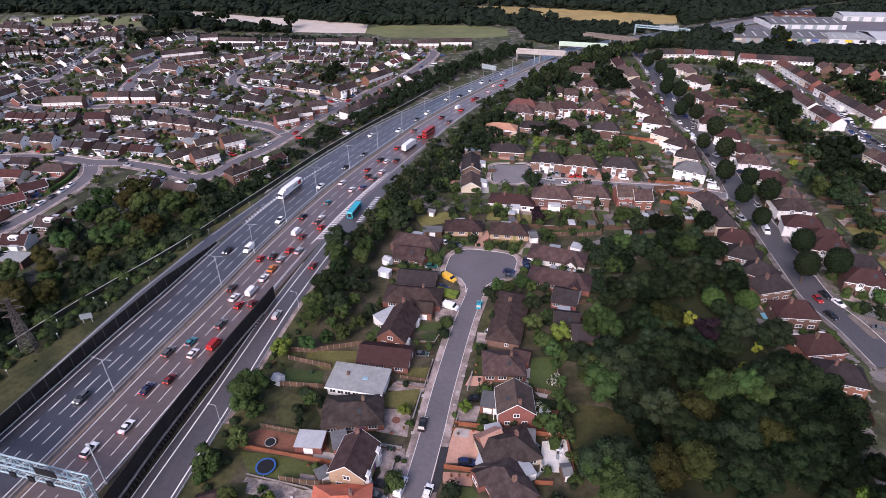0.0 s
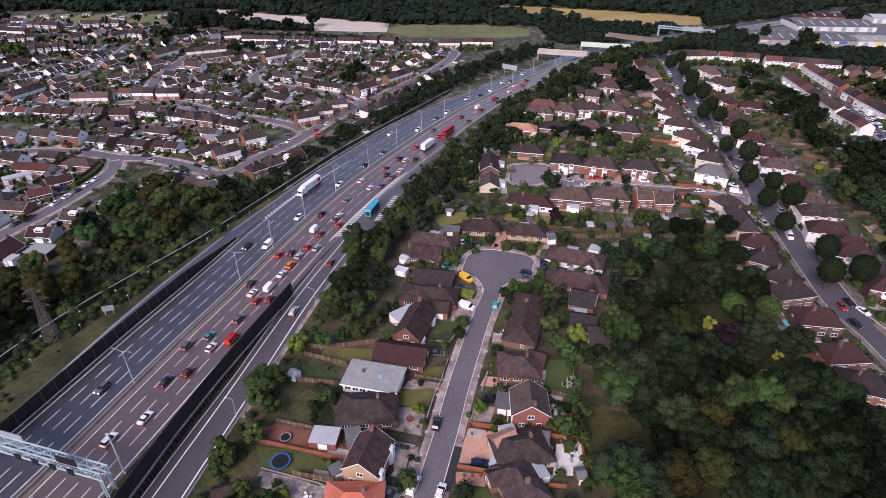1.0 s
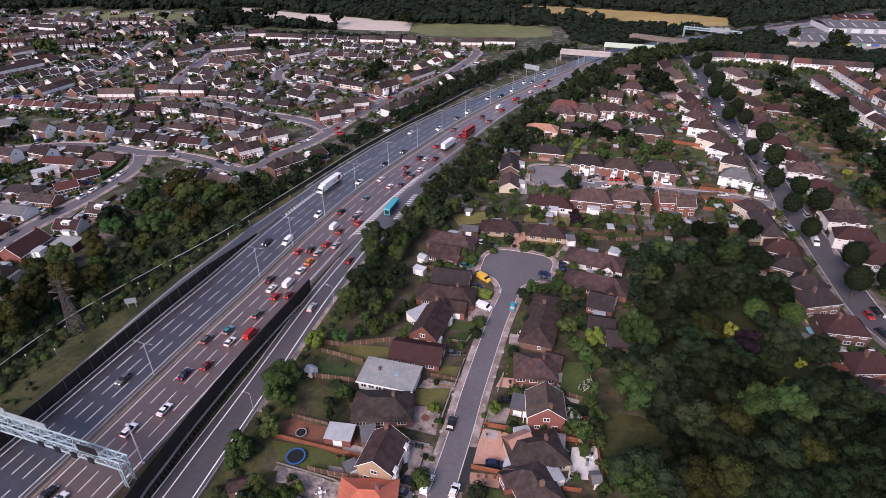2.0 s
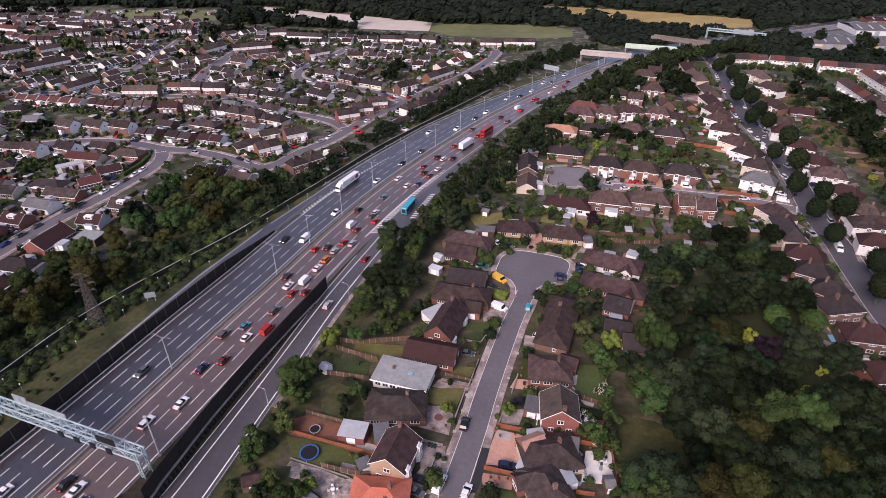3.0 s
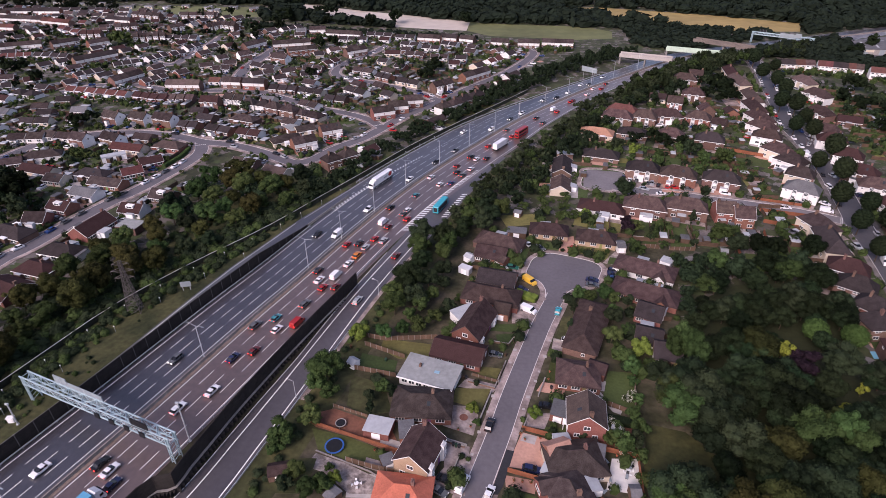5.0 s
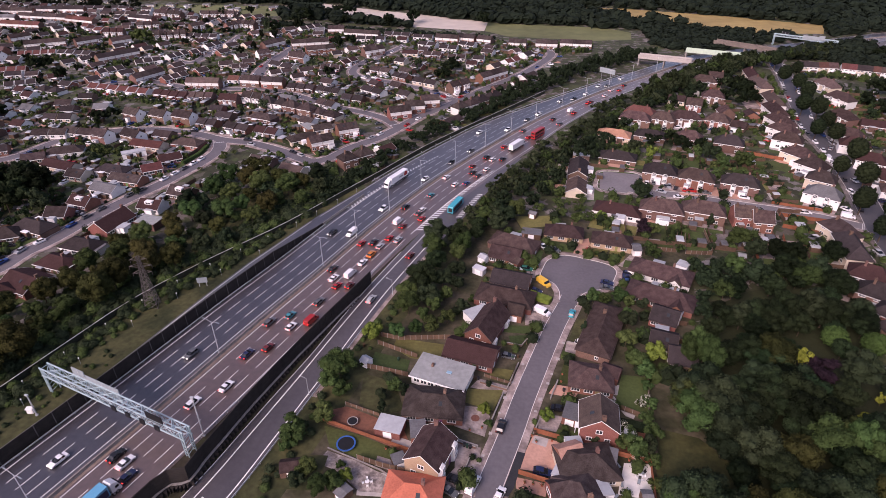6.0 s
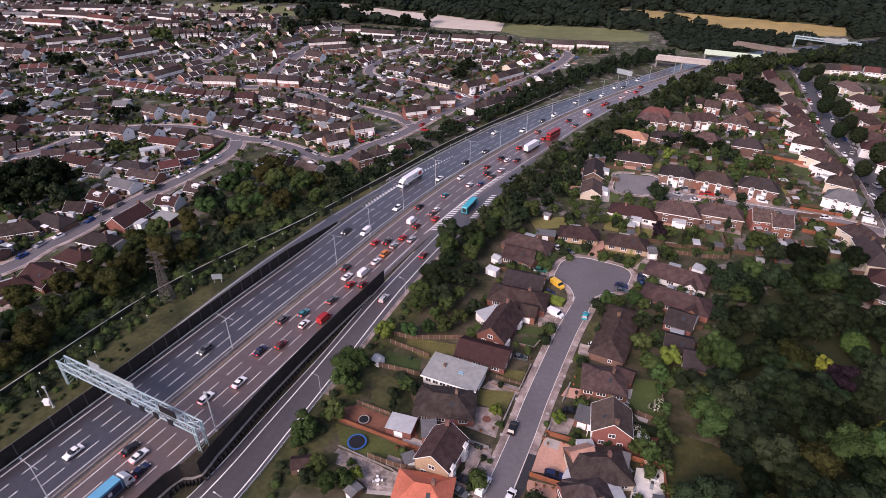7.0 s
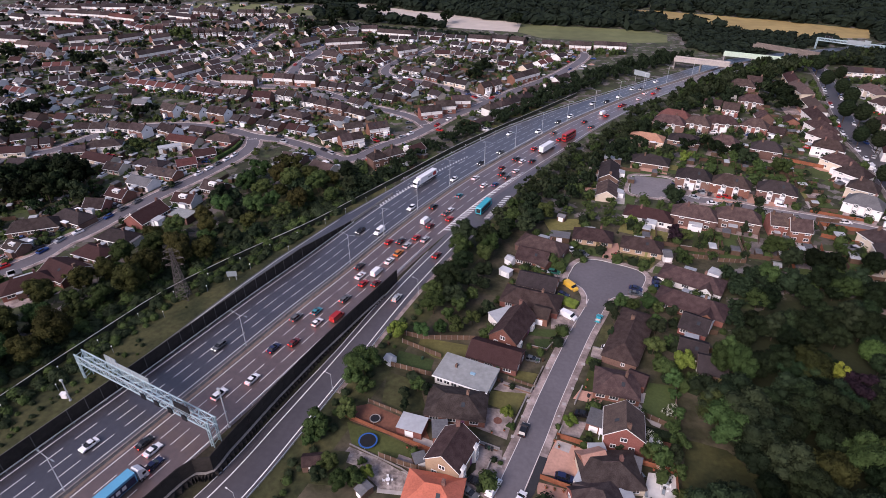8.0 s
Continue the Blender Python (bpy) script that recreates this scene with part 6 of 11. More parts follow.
tree_kind("purple", 12, 3.2, 5.5, "leaf_purple", "dark purple-leaved garden tree", 24, 2600, 0.22)
tree_kind("column", 13, 1.7, 8.5, "leaf_dark", "tall narrow dark green tree", 26, 2300, 0.22, foot=0.05)
tree_kind("blossom", 14, 1.9, 2.6, "leaf_mid", "green bush covered in white blossom", 14, 1300, 0.18, foot=0.0)
BLOSSOM = crown_mesh("flowers", 15, 2.0, 2.7, "blossom", 30, 420, 0.1, core=False)


def tree(key, x, y, scale=1.0, group="trees", turn=None, z=0.0, tall=1.0):
    fine, coarse, trunk, foot, label, r, h, mat = TREE_KINDS[key]
    if x * x + y * y > 300 ** 2 and key != "street":
        FAR_TREES.setdefault(mat, []).append((x, y, r * scale, h * scale * tall))
        return None
    rng = random.Random(int(x * 31 + y * 17))
    turn = rng.uniform(0, 360) if turn is None else turn
    bush = key in ("bush", "blossom")
    root = tagged(new("bush" if bush else "tree"), label, "bush" if bush else "tree", group)
    root.matrix_basis = pose(x, y, z, 0, 0, turn) @ Matrix.Diagonal((scale, scale, scale * tall, 1))
    part("trunk", trunk, None, root)
    part("crown", fine if x * x + y * y < 250 ** 2 else coarse, None, root, at=pose(0, 0, foot))
    if key == "blossom":
        part("flowers", BLOSSOM, None, root, "white flowers")["kind"] = "stuff"
    return root


def grove(name, places, label, mat):
    """Many trees too far off to tell apart, joined: (x, y, radius, height) each."""
    kinds = [crown_mesh("far_crown", 60 + k, 1.0, 2.0, mat, 10, 190, 0.15) for k in range(5)]
    data = []
    for me in kinds:
        co = np.empty(len(me.vertices) * 3)
        me.vertices.foreach_get("co", co)
        data.append((co.reshape(-1, 3), [tuple(p.vertices) for p in me.polygons]))
    v, f = [], []
    for k, (x, y, r, h) in enumerate(places):
        co, faces = data[k % 5]
        a = k * 1.7
        rot = np.array(((math.cos(a), -math.sin(a), 0), (math.sin(a), math.cos(a), 0), (0, 0, 1)))
        i = len(v)
        v.extend((co @ rot.T * np.array((r, r, h / 2)) + np.array((x, y, 0.1))).tolist())
        f.extend(tuple(i + q for q in p) for p in faces)
    me = bpy.data.meshes.new(name)
    me.from_pydata([tuple(p) for p in v], [], f)
    me.materials.append(MATS[mat])
    for k in kinds:
        bpy.data.meshes.remove(k)
    return tagged(new(name, me), label, "trees", kind="stuff")


def thicket(name, places, label, keys=("small_a", "small_b", "bush"), mat="leaf_mid", core=True):
    """Many small shrubs joined into one mesh: (x, y, radius, height) each, of tilted leaf clumps."""
    rng = np.random.RandomState(len(places))
    v, f = [], []
    for x, y, r, h in places:
        close = x * x + y * y < 235 ** 2
        k = 120 if close else 30
        n = rng.normal(size=(k, 3))
        n /= np.linalg.norm(n, axis=1)[:, None]
        n[:, 2] = np.abs(n[:, 2])
        c = np.array((x, y, h * 0.35)) + n * np.array((r, r, h * 0.6)) * rng.uniform(0.75, 1.1, (k, 1))
        a = np.cross(n + rng.normal(size=(k, 3)) * 0.4, rng.normal(size=(k, 3)))
        a /= np.linalg.norm(a, axis=1)[:, None]
        b = np.cross(n, a)
        q = r * (0.16 if close else 0.3)
        for t in range(k):
            i = len(v)
            v.extend((c[t] - a[t] * q, c[t] + a[t] * q, c[t] + b[t] * q * 1.3))
            f.append((i, i + 1, i + 2))
        i = len(v)
        for lat, wr, zz in ((0, 0.85, 0.0), (1, 0.9, 0.5)):
            for t in range(5):
                ang = 2 * math.pi * (t + lat * 0.5) / 5
                w = r * wr * rng.uniform(0.8, 1.1)
                v.append((x + w * math.cos(ang), y + w * math.sin(ang), h * zz))
        v.append((x, y, h * 0.85))
        for t in range(5):
            j = (t + 1) % 5
            f.append((i + t, i + j, i + 5 + j, i + 5 + t))
            f.append((i + 5 + t, i + 5 + j, i + 10))
    me = bpy.data.meshes.new(name)
    me.from_pydata([tuple(p) for p in v], [], f)
    me.materials.append(MATS[mat])
    return tagged(new(name, me), label, "shrubs", kind="stuff")


def scatter(poly, spacing, keys, scale, group, seed, margin=2.5, keep=None, street_margin=2.0, joined=None):
    """Trees over a polygon, no closer to one another than the spacing."""
    rng = random.Random(seed)
    xs, ys = [p[0] for p in poly], [p[1] for p in poly]
    area = (max(xs) - min(xs)) * (max(ys) - min(ys))
    done = []
    for _ in range(int(area / spacing ** 2 * 9)):
        x, y = rng.uniform(min(xs), max(xs)), rng.uniform(min(ys), max(ys))
        if not inside(x, y, poly) or any((x - a) ** 2 + (y - b) ** 2 < spacing ** 2 for a, b in done):
            continue
        if near_house(x, y, margin) or on_street(x, y, street_margin) or (keep and not keep(x, y)):
            continue
        done.append((x, y))
        if joined is not None and x * x + y * y > 215 ** 2:
            joined.append((x, y))
            continue
        tree(rng.choice(keys), x, y, rng.uniform(*scale), group)
    return done


def mw_offset(x, y):
    """How far a place lies to the right of the motorway's middle."""
    best = min(range(len(MOTORWAY)), key=lambda i: (MOTORWAY[i].x - x) ** 2 + (MOTORWAY[i].y - y) ** 2)
    n = normals(MOTORWAY[max(0, best - 1):best + 2])[1 if 0 < best < len(MOTORWAY) - 1 else 0]
    return (Vector((x, y, 0)) - MOTORWAY[best]).dot(n)


BELT = []
slab("close_ground", [(-52, 60), (-46, 120), (-34, 170), (-24, 200), (0, 214), (60, 212), (52, 170), (46, 130), (60, 60)], -0.5, 0.006, "close_grass", "rough grass and soil between the gardens of the close", "ground")
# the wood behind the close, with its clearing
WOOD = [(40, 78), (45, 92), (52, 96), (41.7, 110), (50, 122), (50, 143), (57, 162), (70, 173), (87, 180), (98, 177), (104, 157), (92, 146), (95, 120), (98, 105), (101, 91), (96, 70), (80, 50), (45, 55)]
# dark sheet whose colour holds the shade seen in gaps between the trees
slab("wood_floor", WOOD, -0.5, 0.03, "woodland_floor", "floor of the wood with tree shade put into its dark colour", "ground")


def clump(keys, x, y, r, top):
    """A broad crown of several trees that have grown into one another."""
    rng = random.Random(int(x * 13 + y * 29))
    n = 1 if r < 5.6 else 4 if r < 8 else 7
    for k in range(n):
        key = keys[k % len(keys)]
        size = TREE_KINDS[key][5]
        a, d = k * 2.4 + rng.random(), 0 if k == 0 else r * rng.uniform(0.5, 0.62)
        q = (r if n == 1 else r * 0.58) / size * rng.uniform(0.9, 1.1)
        high = top * (1.0 if k == 0 else rng.uniform(0.72, 0.92))
        tree(key, x + d * math.cos(a), y + d * math.sin(a), q, "trees of the wood", tall=high / (TREE_KINDS[key][6] * q * 1.1))


MID, RIB, DARK, DEEP, OLIVE = ("oak_a", "oak_d", "oak_a"), ("oak_d", "oak_c"), ("oak_a", "oak_b", "oak_w"), ("oak_w", "oak_b"), ("oak_o", "oak_a")
for _keys, _x, _y, _r, _h in (
        (MID, 46.1, 111.4, 9.6, 13), (DEEP, 66.4, 117.4, 8.8, 13), (RIB, 70.4, 105.4, 4.6, 11), (RIB, 77.7, 105.8, 6.0, 12), (("dome",), 86.3, 147.3, 3.6, 8), (("dome",), 96.7, 146.3, 3.7, 8),
        (("yellow",), 73.4, 135.5, 2.9, 9), (("purple",), 77.5, 131.4, 5.0, 8), (RIB, 47.4, 131.1, 5.9, 12), (DARK, 88.1, 132.7, 5.2, 10), (DARK, 96.1, 128.2, 5.2, 10), (("yellow",), 90.7, 125.2, 1.5, 5),
        (("yellow",), 84.1, 117.4, 2.0, 4), (DARK, 53.5, 99.7, 4.9, 10), (MID, 46.7, 100.3, 3.8, 8), (DARK, 69.1, 90.4, 5.5, 10), (OLIVE, 76.7, 91.3, 6.6, 11), (DEEP, 91.8, 94.5, 9.6, 14),
        (DEEP, 92.7, 107.2, 8.6, 13), (DARK, 61.2, 88.6, 6.2, 10), (DEEP, 57.1, 93.9, 4.5, 9), (MID, 39.2, 81.0, 8.6, 12), (OLIVE, 49.4, 80.8, 5.5, 11), (OLIVE, 56.4, 83.2, 5.1, 10), (DEEP, 64.2, 83.7, 5.1, 9),
        (DARK, 61.5, 151.0, 6.2, 9), (DEEP, 70.2, 153.3, 6.4, 10), (DARK, 82.6, 159.4, 7.6, 11), (DARK, 96.7, 158.4, 6.6, 10), (DEEP, 60.0, 134.8, 6.1, 10), (OLIVE, 66.7, 135.1, 5.5, 11),
        (DARK, 85.2, 110.1, 5.9, 10), (DEEP, 82.5, 97.3, 5.6, 10), (DEEP, 76.3, 97.0, 4.6, 8), (DEEP, 54.2, 110.7, 5.5, 9), (DEEP, 80.7, 123.3, 4.6, 8),
        (DEEP, 77.0, 82.7, 6.6, 11), (DEEP, 68.5, 80.3, 5.1, 9), (DEEP, 85.4, 83.2, 7.4, 11), (DARK, 60.6, 124.5, 5.0, 9), (DARK, 71.0, 126.0, 4.6, 8), (OLIVE, 62.0, 101.0, 5.0, 9)):
    clump(_keys, _x, _y, _r, _h)
scatter(WOOD, 8.5, ["oak_w", "oak_b"], (0.5, 0.85), "trees of the wood", 11, 3, lambda x, y: not inside(x, y, [(30, 108), (44, 106), (52, 96), (43, 85), (30, 82)]))
# the belt between the outer barrier and the western houses
scatter([(-185, 60), (-168, 95), (-163, 120), (-158, 140), (-150, 165), (-146, 190), (-150, 206), (-140, 225), (-123, 230), (-104, 236), (-98, 222), (-96, 200), (-108, 182), (-120, 160), (-128, 140), (-137, 110), (-143, 80), (-150, 50)], 7.8, ["oak_o", "oak_d", "oak_o", "oak_c", "oak_a"], (0.62, 1.1), "trees of the belt", 12, 5.5)
grove("garden_trees", [(-151.7, 134, 2.4, 5), (-148, 133, 2.0, 4.4), (-144, 132.5, 2.3, 5), (-142.6, 137, 2.0, 4.6), (-142.8, 141, 2.2, 5), (-159, 133.5, 2.2, 4.6), (-147, 137, 2.0, 4)], "bright green conifers at the edge of the tree belt", "leaf_dome")
# along the motorway further out, west side
scatter([(-94, 205), (-70, 275), (-40, 330), (-10, 385), (20, 432), (50, 472), (75, 500), (40, 505), (10, 480), (-14, 440), (-30, 395), (-50, 350), (-75, 292), (-98, 225)], 5.2, ["oak_a", "oak_b", "oak_w"], (0.45, 0.7), "trees along the motorway", 13, 2, lambda x, y: (-37 if y < 330 else -44) < mw_offset(x, y) < (-27 if y < 345 else -19 if y < 395 else -16.5), joined=BELT)
# east side, between the motorway and the closes
scatter([(-52, 78), (-50, 100), (-47, 125), (-42, 145), (-36, 165), (-32, 185), (-22, 205), (-10, 235), (8, 275), (20, 305), (45, 350), (70, 395), (95, 430), (110, 470), (120, 500), (140, 490), (118, 440), (85, 385), (60, 360), (36, 315), (24, 280), (10, 255), (-2, 225), (-16, 200), (-22, 180), (-28, 160), (-36, 130), (-42, 100), (-46, 80)], 6.4, ["oak_a", "oak_c", "oak_d", "oak_b"], (0.55, 1.0), "trees along the motorway", 14, 2, lambda x, y: y > 134 and mw_offset(x, y) > (26 if y < 340 else 17), joined=BELT)
grove("tree_belt", [(x, y, 2.6 + (i % 5) * 0.4, (4.6 if y < 335 and mw_offset(x, y) < 0 else 7.0) + (i % 7) * 0.6) for i, (x, y) in enumerate(BELT)] + [(x + 2.4 * math.cos(i), y + 2.4 * math.sin(i), 2.2, 4.4 + (i % 3)) for i, (x, y) in enumerate(BELT)], "dense belt of dark green trees along the motorway", "leaf_dark")
clump(DEEP, 118, 404, 7.6, 12)
clump(DEEP, 122, 390, 6.4, 11)
clump(DARK, 111, 418, 6.2, 10)
clump(DEEP, 205, 350, 8.4, 13)
clump(DEEP, 208, 372, 7.0, 12)
clump(DEEP, 198, 272, 9.0, 14)
clump(DARK, 192, 292, 7.0, 12)
# street trees of the avenue
tree("street", 156.5, 476.0, 1.22, "street trees of the avenue", tall=1.00)
tree("street", 151.4, 436.2, 1.12, "street trees of the avenue", tall=1.00)
tree("street", 155.3, 418.5, 1.09, "street trees of the avenue", tall=1.00)
tree("street", 153.6, 396.2, 1.13, "street trees of the avenue", tall=1.00)
tree("street", 142.9, 368.2, 1.15, "street trees of the avenue", tall=1.00)
tree("street", 149.1, 362.0, 1.18, "street trees of the avenue", tall=1.00)
tree("street", 147.0, 341.1, 1.00, "street trees of the avenue", tall=1.00)
tree("street", 138.1, 328.3, 0.96, "street trees of the avenue", tall=1.00)
tree("street", 144.7, 321.2, 1.03, "street trees of the avenue", tall=1.00)
tree("street", 144.6, 294.3, 1.19, "street trees of the avenue", tall=1.00)
tree("street", 132.3, 277.7, 0.91, "street trees of the avenue", tall=1.00)
tree("street", 137.6, 264.8, 1.16, "street trees of the avenue", tall=1.00)
tree("street", 127.2, 239.2, 1.07, "street trees of the avenue", tall=1.00)
tree("street", 136.3, 234.3, 0.94, "street trees of the avenue", tall=1.00)
tree("street", 126.2, 217.2, 0.94, "street trees of the avenue", tall=1.00)
tree("street", 136.7, 217.8, 1.14, "street trees of the avenue", tall=1.00)
tree("street", 124.7, 197.7, 0.89, "street trees of the avenue", tall=1.00)
tree("street", 130.1, 177.9, 1.01, "street trees of the avenue", tall=1.00)
tree("street", 123.3, 162.2, 1.04, "street trees of the avenue", tall=1.00)
tree("street", 134.5, 163.6, 1.08, "street trees of the avenue", tall=1.00)
tree("street", 165.5, 457.2, 0.97, "street trees of the avenue", tall=1.00)
tree("street", 157.9, 492.0, 0.91, "street trees of the avenue", tall=1.00)
tree("oak_w", 210.3, 352.0, 1.3, "large garden trees", tall=1.0)
tree("oak_w", 204.6, 330.5, 1.2, "large garden trees", tall=1.0)
tree("oak_b", 190.7, 315.7, 1.3, "large garden trees", tall=1.0)
tree("oak_w", 182.1, 289.2, 1.4, "large garden trees", tall=1.0)
tree("oak_w", 194.2, 273.5, 1.4, "large garden trees", tall=1.0)
tree("oak_b", 197.0, 266.2, 1.5, "large garden trees", tall=1.0)
tree("oak_w", 183.0, 249.1, 1.3, "large garden trees", tall=1.0)
tree("oak_w", 191.0, 249.1, 1.2, "large garden trees", tall=1.0)
tree("oak_a", 185.0, 269.8, 1.0, "large garden trees", tall=1.0)
tree("oak_a", 164.4, 236.5, 1.1, "large garden trees", tall=1.0)
tree("oak_d", 163.1, 225.0, 1.1, "large garden trees", tall=1.0)
tree("oak_w", 167.4, 219.5, 1.2, "large garden trees", tall=1.0)
tree("oak_a", 171.4, 214.3, 1.0, "large garden trees", tall=1.0)
tree("oak_w", 187.7, 225.1, 1.2, "large garden trees", tall=1.0)
tree("oak_w", 270.4, 370.0, 1.4, "large garden trees", tall=1.0)
tree("oak_b", 276.5, 389.3, 1.3, "large garden trees", tall=1.0)
tree("oak_w", 266.6, 352.3, 1.2, "large garden trees", tall=1.0)
tree("oak_w", 207.5, 425.0, 1.2, "large garden trees", tall=1.0)
tree("oak_b", 189.4, 395.6, 1.1, "large garden trees", tall=1.0)
tree("oak_w", 190.7, 375.8, 1.2, "large garden trees", tall=1.0)
tree("oak_a", 203.9, 388.9, 1.0, "large garden trees", tall=1.0)
tree("oak_w", 189.4, 340.9, 1.1, "large garden trees", tall=1.0)
tree("oak_w", 246.6, 524.2, 1.3, "large garden trees", tall=1.0)
tree("oak_w", 275.4, 507.1, 1.3, "large garden trees", tall=1.0)
tree("oak_b", 286.1, 511.4, 1.2, "large garden trees", tall=1.0)
tree("oak_w", 289.3, 496.8, 1.0, "large garden trees", tall=1.0)
tree("oak_w", 350.7, 497.2, 1.0, "large garden trees", tall=1.0)
tree("oak_w", 115.4, 409.3, 1.3, "large garden trees", tall=1.0)
tree("oak_b", 119.6, 402.2, 1.3, "large garden trees", tall=1.0)
tree("oak_w", 110.7, 381.8, 1.1, "large garden trees", tall=1.0)
tree("oak_w", 104.6, 388.3, 1.0, "large garden trees", tall=1.0)
tree("oak_w", 159.7, 495.8, 1.0, "large garden trees", tall=1.0)
tree("column", 62.8, 409.0, 1.5, "large garden trees", tall=1.0)
tree("column", 61.9, 401.8, 1.3, "large garden trees", tall=1.0)
tree("oak_w", 61.7, 301.4, 1.0, "large garden trees", tall=1.0)
tree("oak_b", 65.6, 297.0, 0.9, "large garden trees", tall=1.0)
tree("oak_w", 74.7, 297.1, 0.9, "large garden trees", tall=1.0)
tree("oak_a", 77.5, 288.7, 0.9, "large garden trees", tall=1.0)
tree("oak_w", 50.3, 297.0, 0.9, "large garden trees", tall=1.0)
tree("bright", 50.1, 284.5, 1.3, "large garden trees", tall=1.0)
tree("oak_c", 88.9, 280.7, 0.8, "large garden trees", tall=1.0)
tree("oak_d", 93.3, 280.8, 0.8, "large garden trees", tall=1.0)
tree("oak_c", 82.5, 278.4, 0.7, "large garden trees", tall=1.0)
tree("oak_a", 41.7, 288.5, 0.8, "large garden trees", tall=1.0)
tree("column", 63.8, 213.9, 0.9, "large garden trees", tall=1.0)
tree("oak_a", 76.0, 194.7, 0.8, "large garden trees", tall=1.0)
tree("oak_w", 83.7, 194.8, 0.8, "large garden trees", tall=1.0)
tree("oak_b", 89.2, 194.8, 0.7, "large garden trees", tall=1.0)
tree("oak_w", 102.2, 197.1, 0.8, "large garden trees", tall=1.0)
tree("oak_a", 93.8, 186.1, 0.8, "large garden trees", tall=1.0)
tree("oak_w", 82.8, 182.0, 0.9, "large garden trees", tall=1.0)
tree("oak_a", 71.2, 177.9, 0.9, "large garden trees", tall=1.0)
tree("oak_c", 60.1, 166.7, 0.8, "large garden trees", tall=1.0)
tree("oak_d", 87.7, 178.0, 0.9, "large garden trees", tall=1.0)
tree("oak_w", 96.5, 174.2, 0.9, "large garden trees", tall=1.0)
tree("oak_d", 66.0, 181.9, 0.8, "large garden trees", tall=1.0)
tree("purple", 38.7, 203.9, 0.9, "large garden trees", tall=1.0)
tree("oak_a", 88.6, 221.9, 0.6, "large garden trees", tall=1.0)
tree("oak_a", 156.4, 182.2, 0.8, "large garden trees", tall=1.0)
tree("oak_c", 142.1, 150.2, 0.6, "large garden trees", tall=1.0)
tree("oak_c", 115.2, 130.4, 0.5, "large garden trees", tall=1.0)
tree("oak_d", -354.0, 459.0, 1.6, "large garden trees", tall=1.0)
tree("oak_d", -365.6, 463.2, 1.3, "large garden trees", tall=1.0)
tree("oak_w", -373.7, 371.1, 1.2, "large garden trees", tall=1.0)
tree("oak_w", -378.1, 364.7, 1.1, "large garden trees", tall=1.0)
tree("oak_w", -341.5, 345.7, 1.2, "large garden trees", tall=1.0)
tree("oak_w", -443.4, 371.8, 1.2, "large garden trees", tall=1.0)
tree("oak_b", -442.0, 362.8, 1.2, "large garden trees", tall=1.0)
tree("oak_w", -319.2, 260.9, 1.3, "large garden trees", tall=1.0)
tree("oak_w", -321.3, 255.1, 1.2, "large garden trees", tall=1.0)
tree("oak_b", -315.4, 267.2, 1.2, "large garden trees", tall=1.0)
tree("oak_w", -298.2, 227.7, 1.3, "large garden trees", tall=1.0)
tree("oak_w", -237.9, 193.8, 1.3, "large garden trees", tall=1.0)
tree("oak_b", -225.4, 190.5, 1.3, "large garden trees", tall=1.0)
tree("oak_w", -213.4, 187.3, 1.3, "large garden trees", tall=1.0)
tree("oak_w", -216.4, 177.7, 1.2, "large garden trees", tall=1.0)
tree("oak_w", -235.3, 181.7, 1.2, "large garden trees", tall=1.0)
tree("oak_w", -240.1, 174.5, 1.3, "large garden trees", tall=1.0)
tree("oak_b", -228.4, 166.2, 1.2, "large garden trees", tall=1.0)
tree("oak_w", -217.9, 171.7, 1.2, "large garden trees", tall=1.0)
tree("oak_a", -205.1, 174.9, 1.0, "large garden trees", tall=1.0)
tree("oak_w", -251.6, 278.2, 1.1, "large garden trees", tall=1.0)
tree("oak_w", -253.0, 272.6, 1.0, "large garden trees", tall=1.0)
tree("cone", -102.0, 418.4, 1.5, "large garden trees", tall=1.0)
tree("oak_w", -80.3, 397.4, 1.2, "large garden trees", tall=1.0)
tree("oak_w", -75.9, 425.1, 1.3, "large garden trees", tall=1.0)
tree("oak_b", -77.7, 408.7, 1.1, "large garden trees", tall=1.0)
tree("cone", -261.8, 470.9, 1.5, "large garden trees", tall=1.0)
tree("cone", -269.1, 518.8, 1.8, "large garden trees", tall=1.0)
tree("oak_w", -263.7, 525.6, 1.4, "large garden trees", tall=1.0)
tree("oak_w", -186.9, 478.8, 1.2, "large garden trees", tall=1.0)
tree("oak_w", -177.4, 488.0, 1.2, "large garden trees", tall=1.0)
tree("oak_b", -233.6, 612.9, 1.4, "large garden trees", tall=1.0)
tree("oak_w", -219.9, 606.3, 1.5, "large garden trees", tall=1.0)
tree("oak_w", -169.0, 578.4, 1.5, "large garden trees", tall=1.0)
tree("oak_w", -148.5, 592.7, 1.5, "large garden trees", tall=1.0)
tree("oak_b", -78.2, 595.8, 1.6, "large garden trees", tall=1.0)
tree("oak_w", -258.2, 580.1, 1.8, "large garden trees", tall=1.0)
tree("oak_w", -254.5, 550.5, 1.5, "large garden trees", tall=1.0)
tree("oak_w", -269.9, 639.5, 1.8, "large garden trees", tall=1.0)
tree("oak_a", -173.5, 314.7, 0.9, "large garden trees", tall=1.0)
tree("oak_c", -224.1, 234.0, 0.8, "large garden trees", tall=1.0)
tree("oak_a", -220.4, 223.1, 0.8, "large garden trees", tall=1.0)
tree("small_b", -176.8, 196.7, 1.2, "large garden trees", tall=1.0)
tree("oak_w", -161.0, 392.0, 0.9, "large garden trees", tall=1.0)
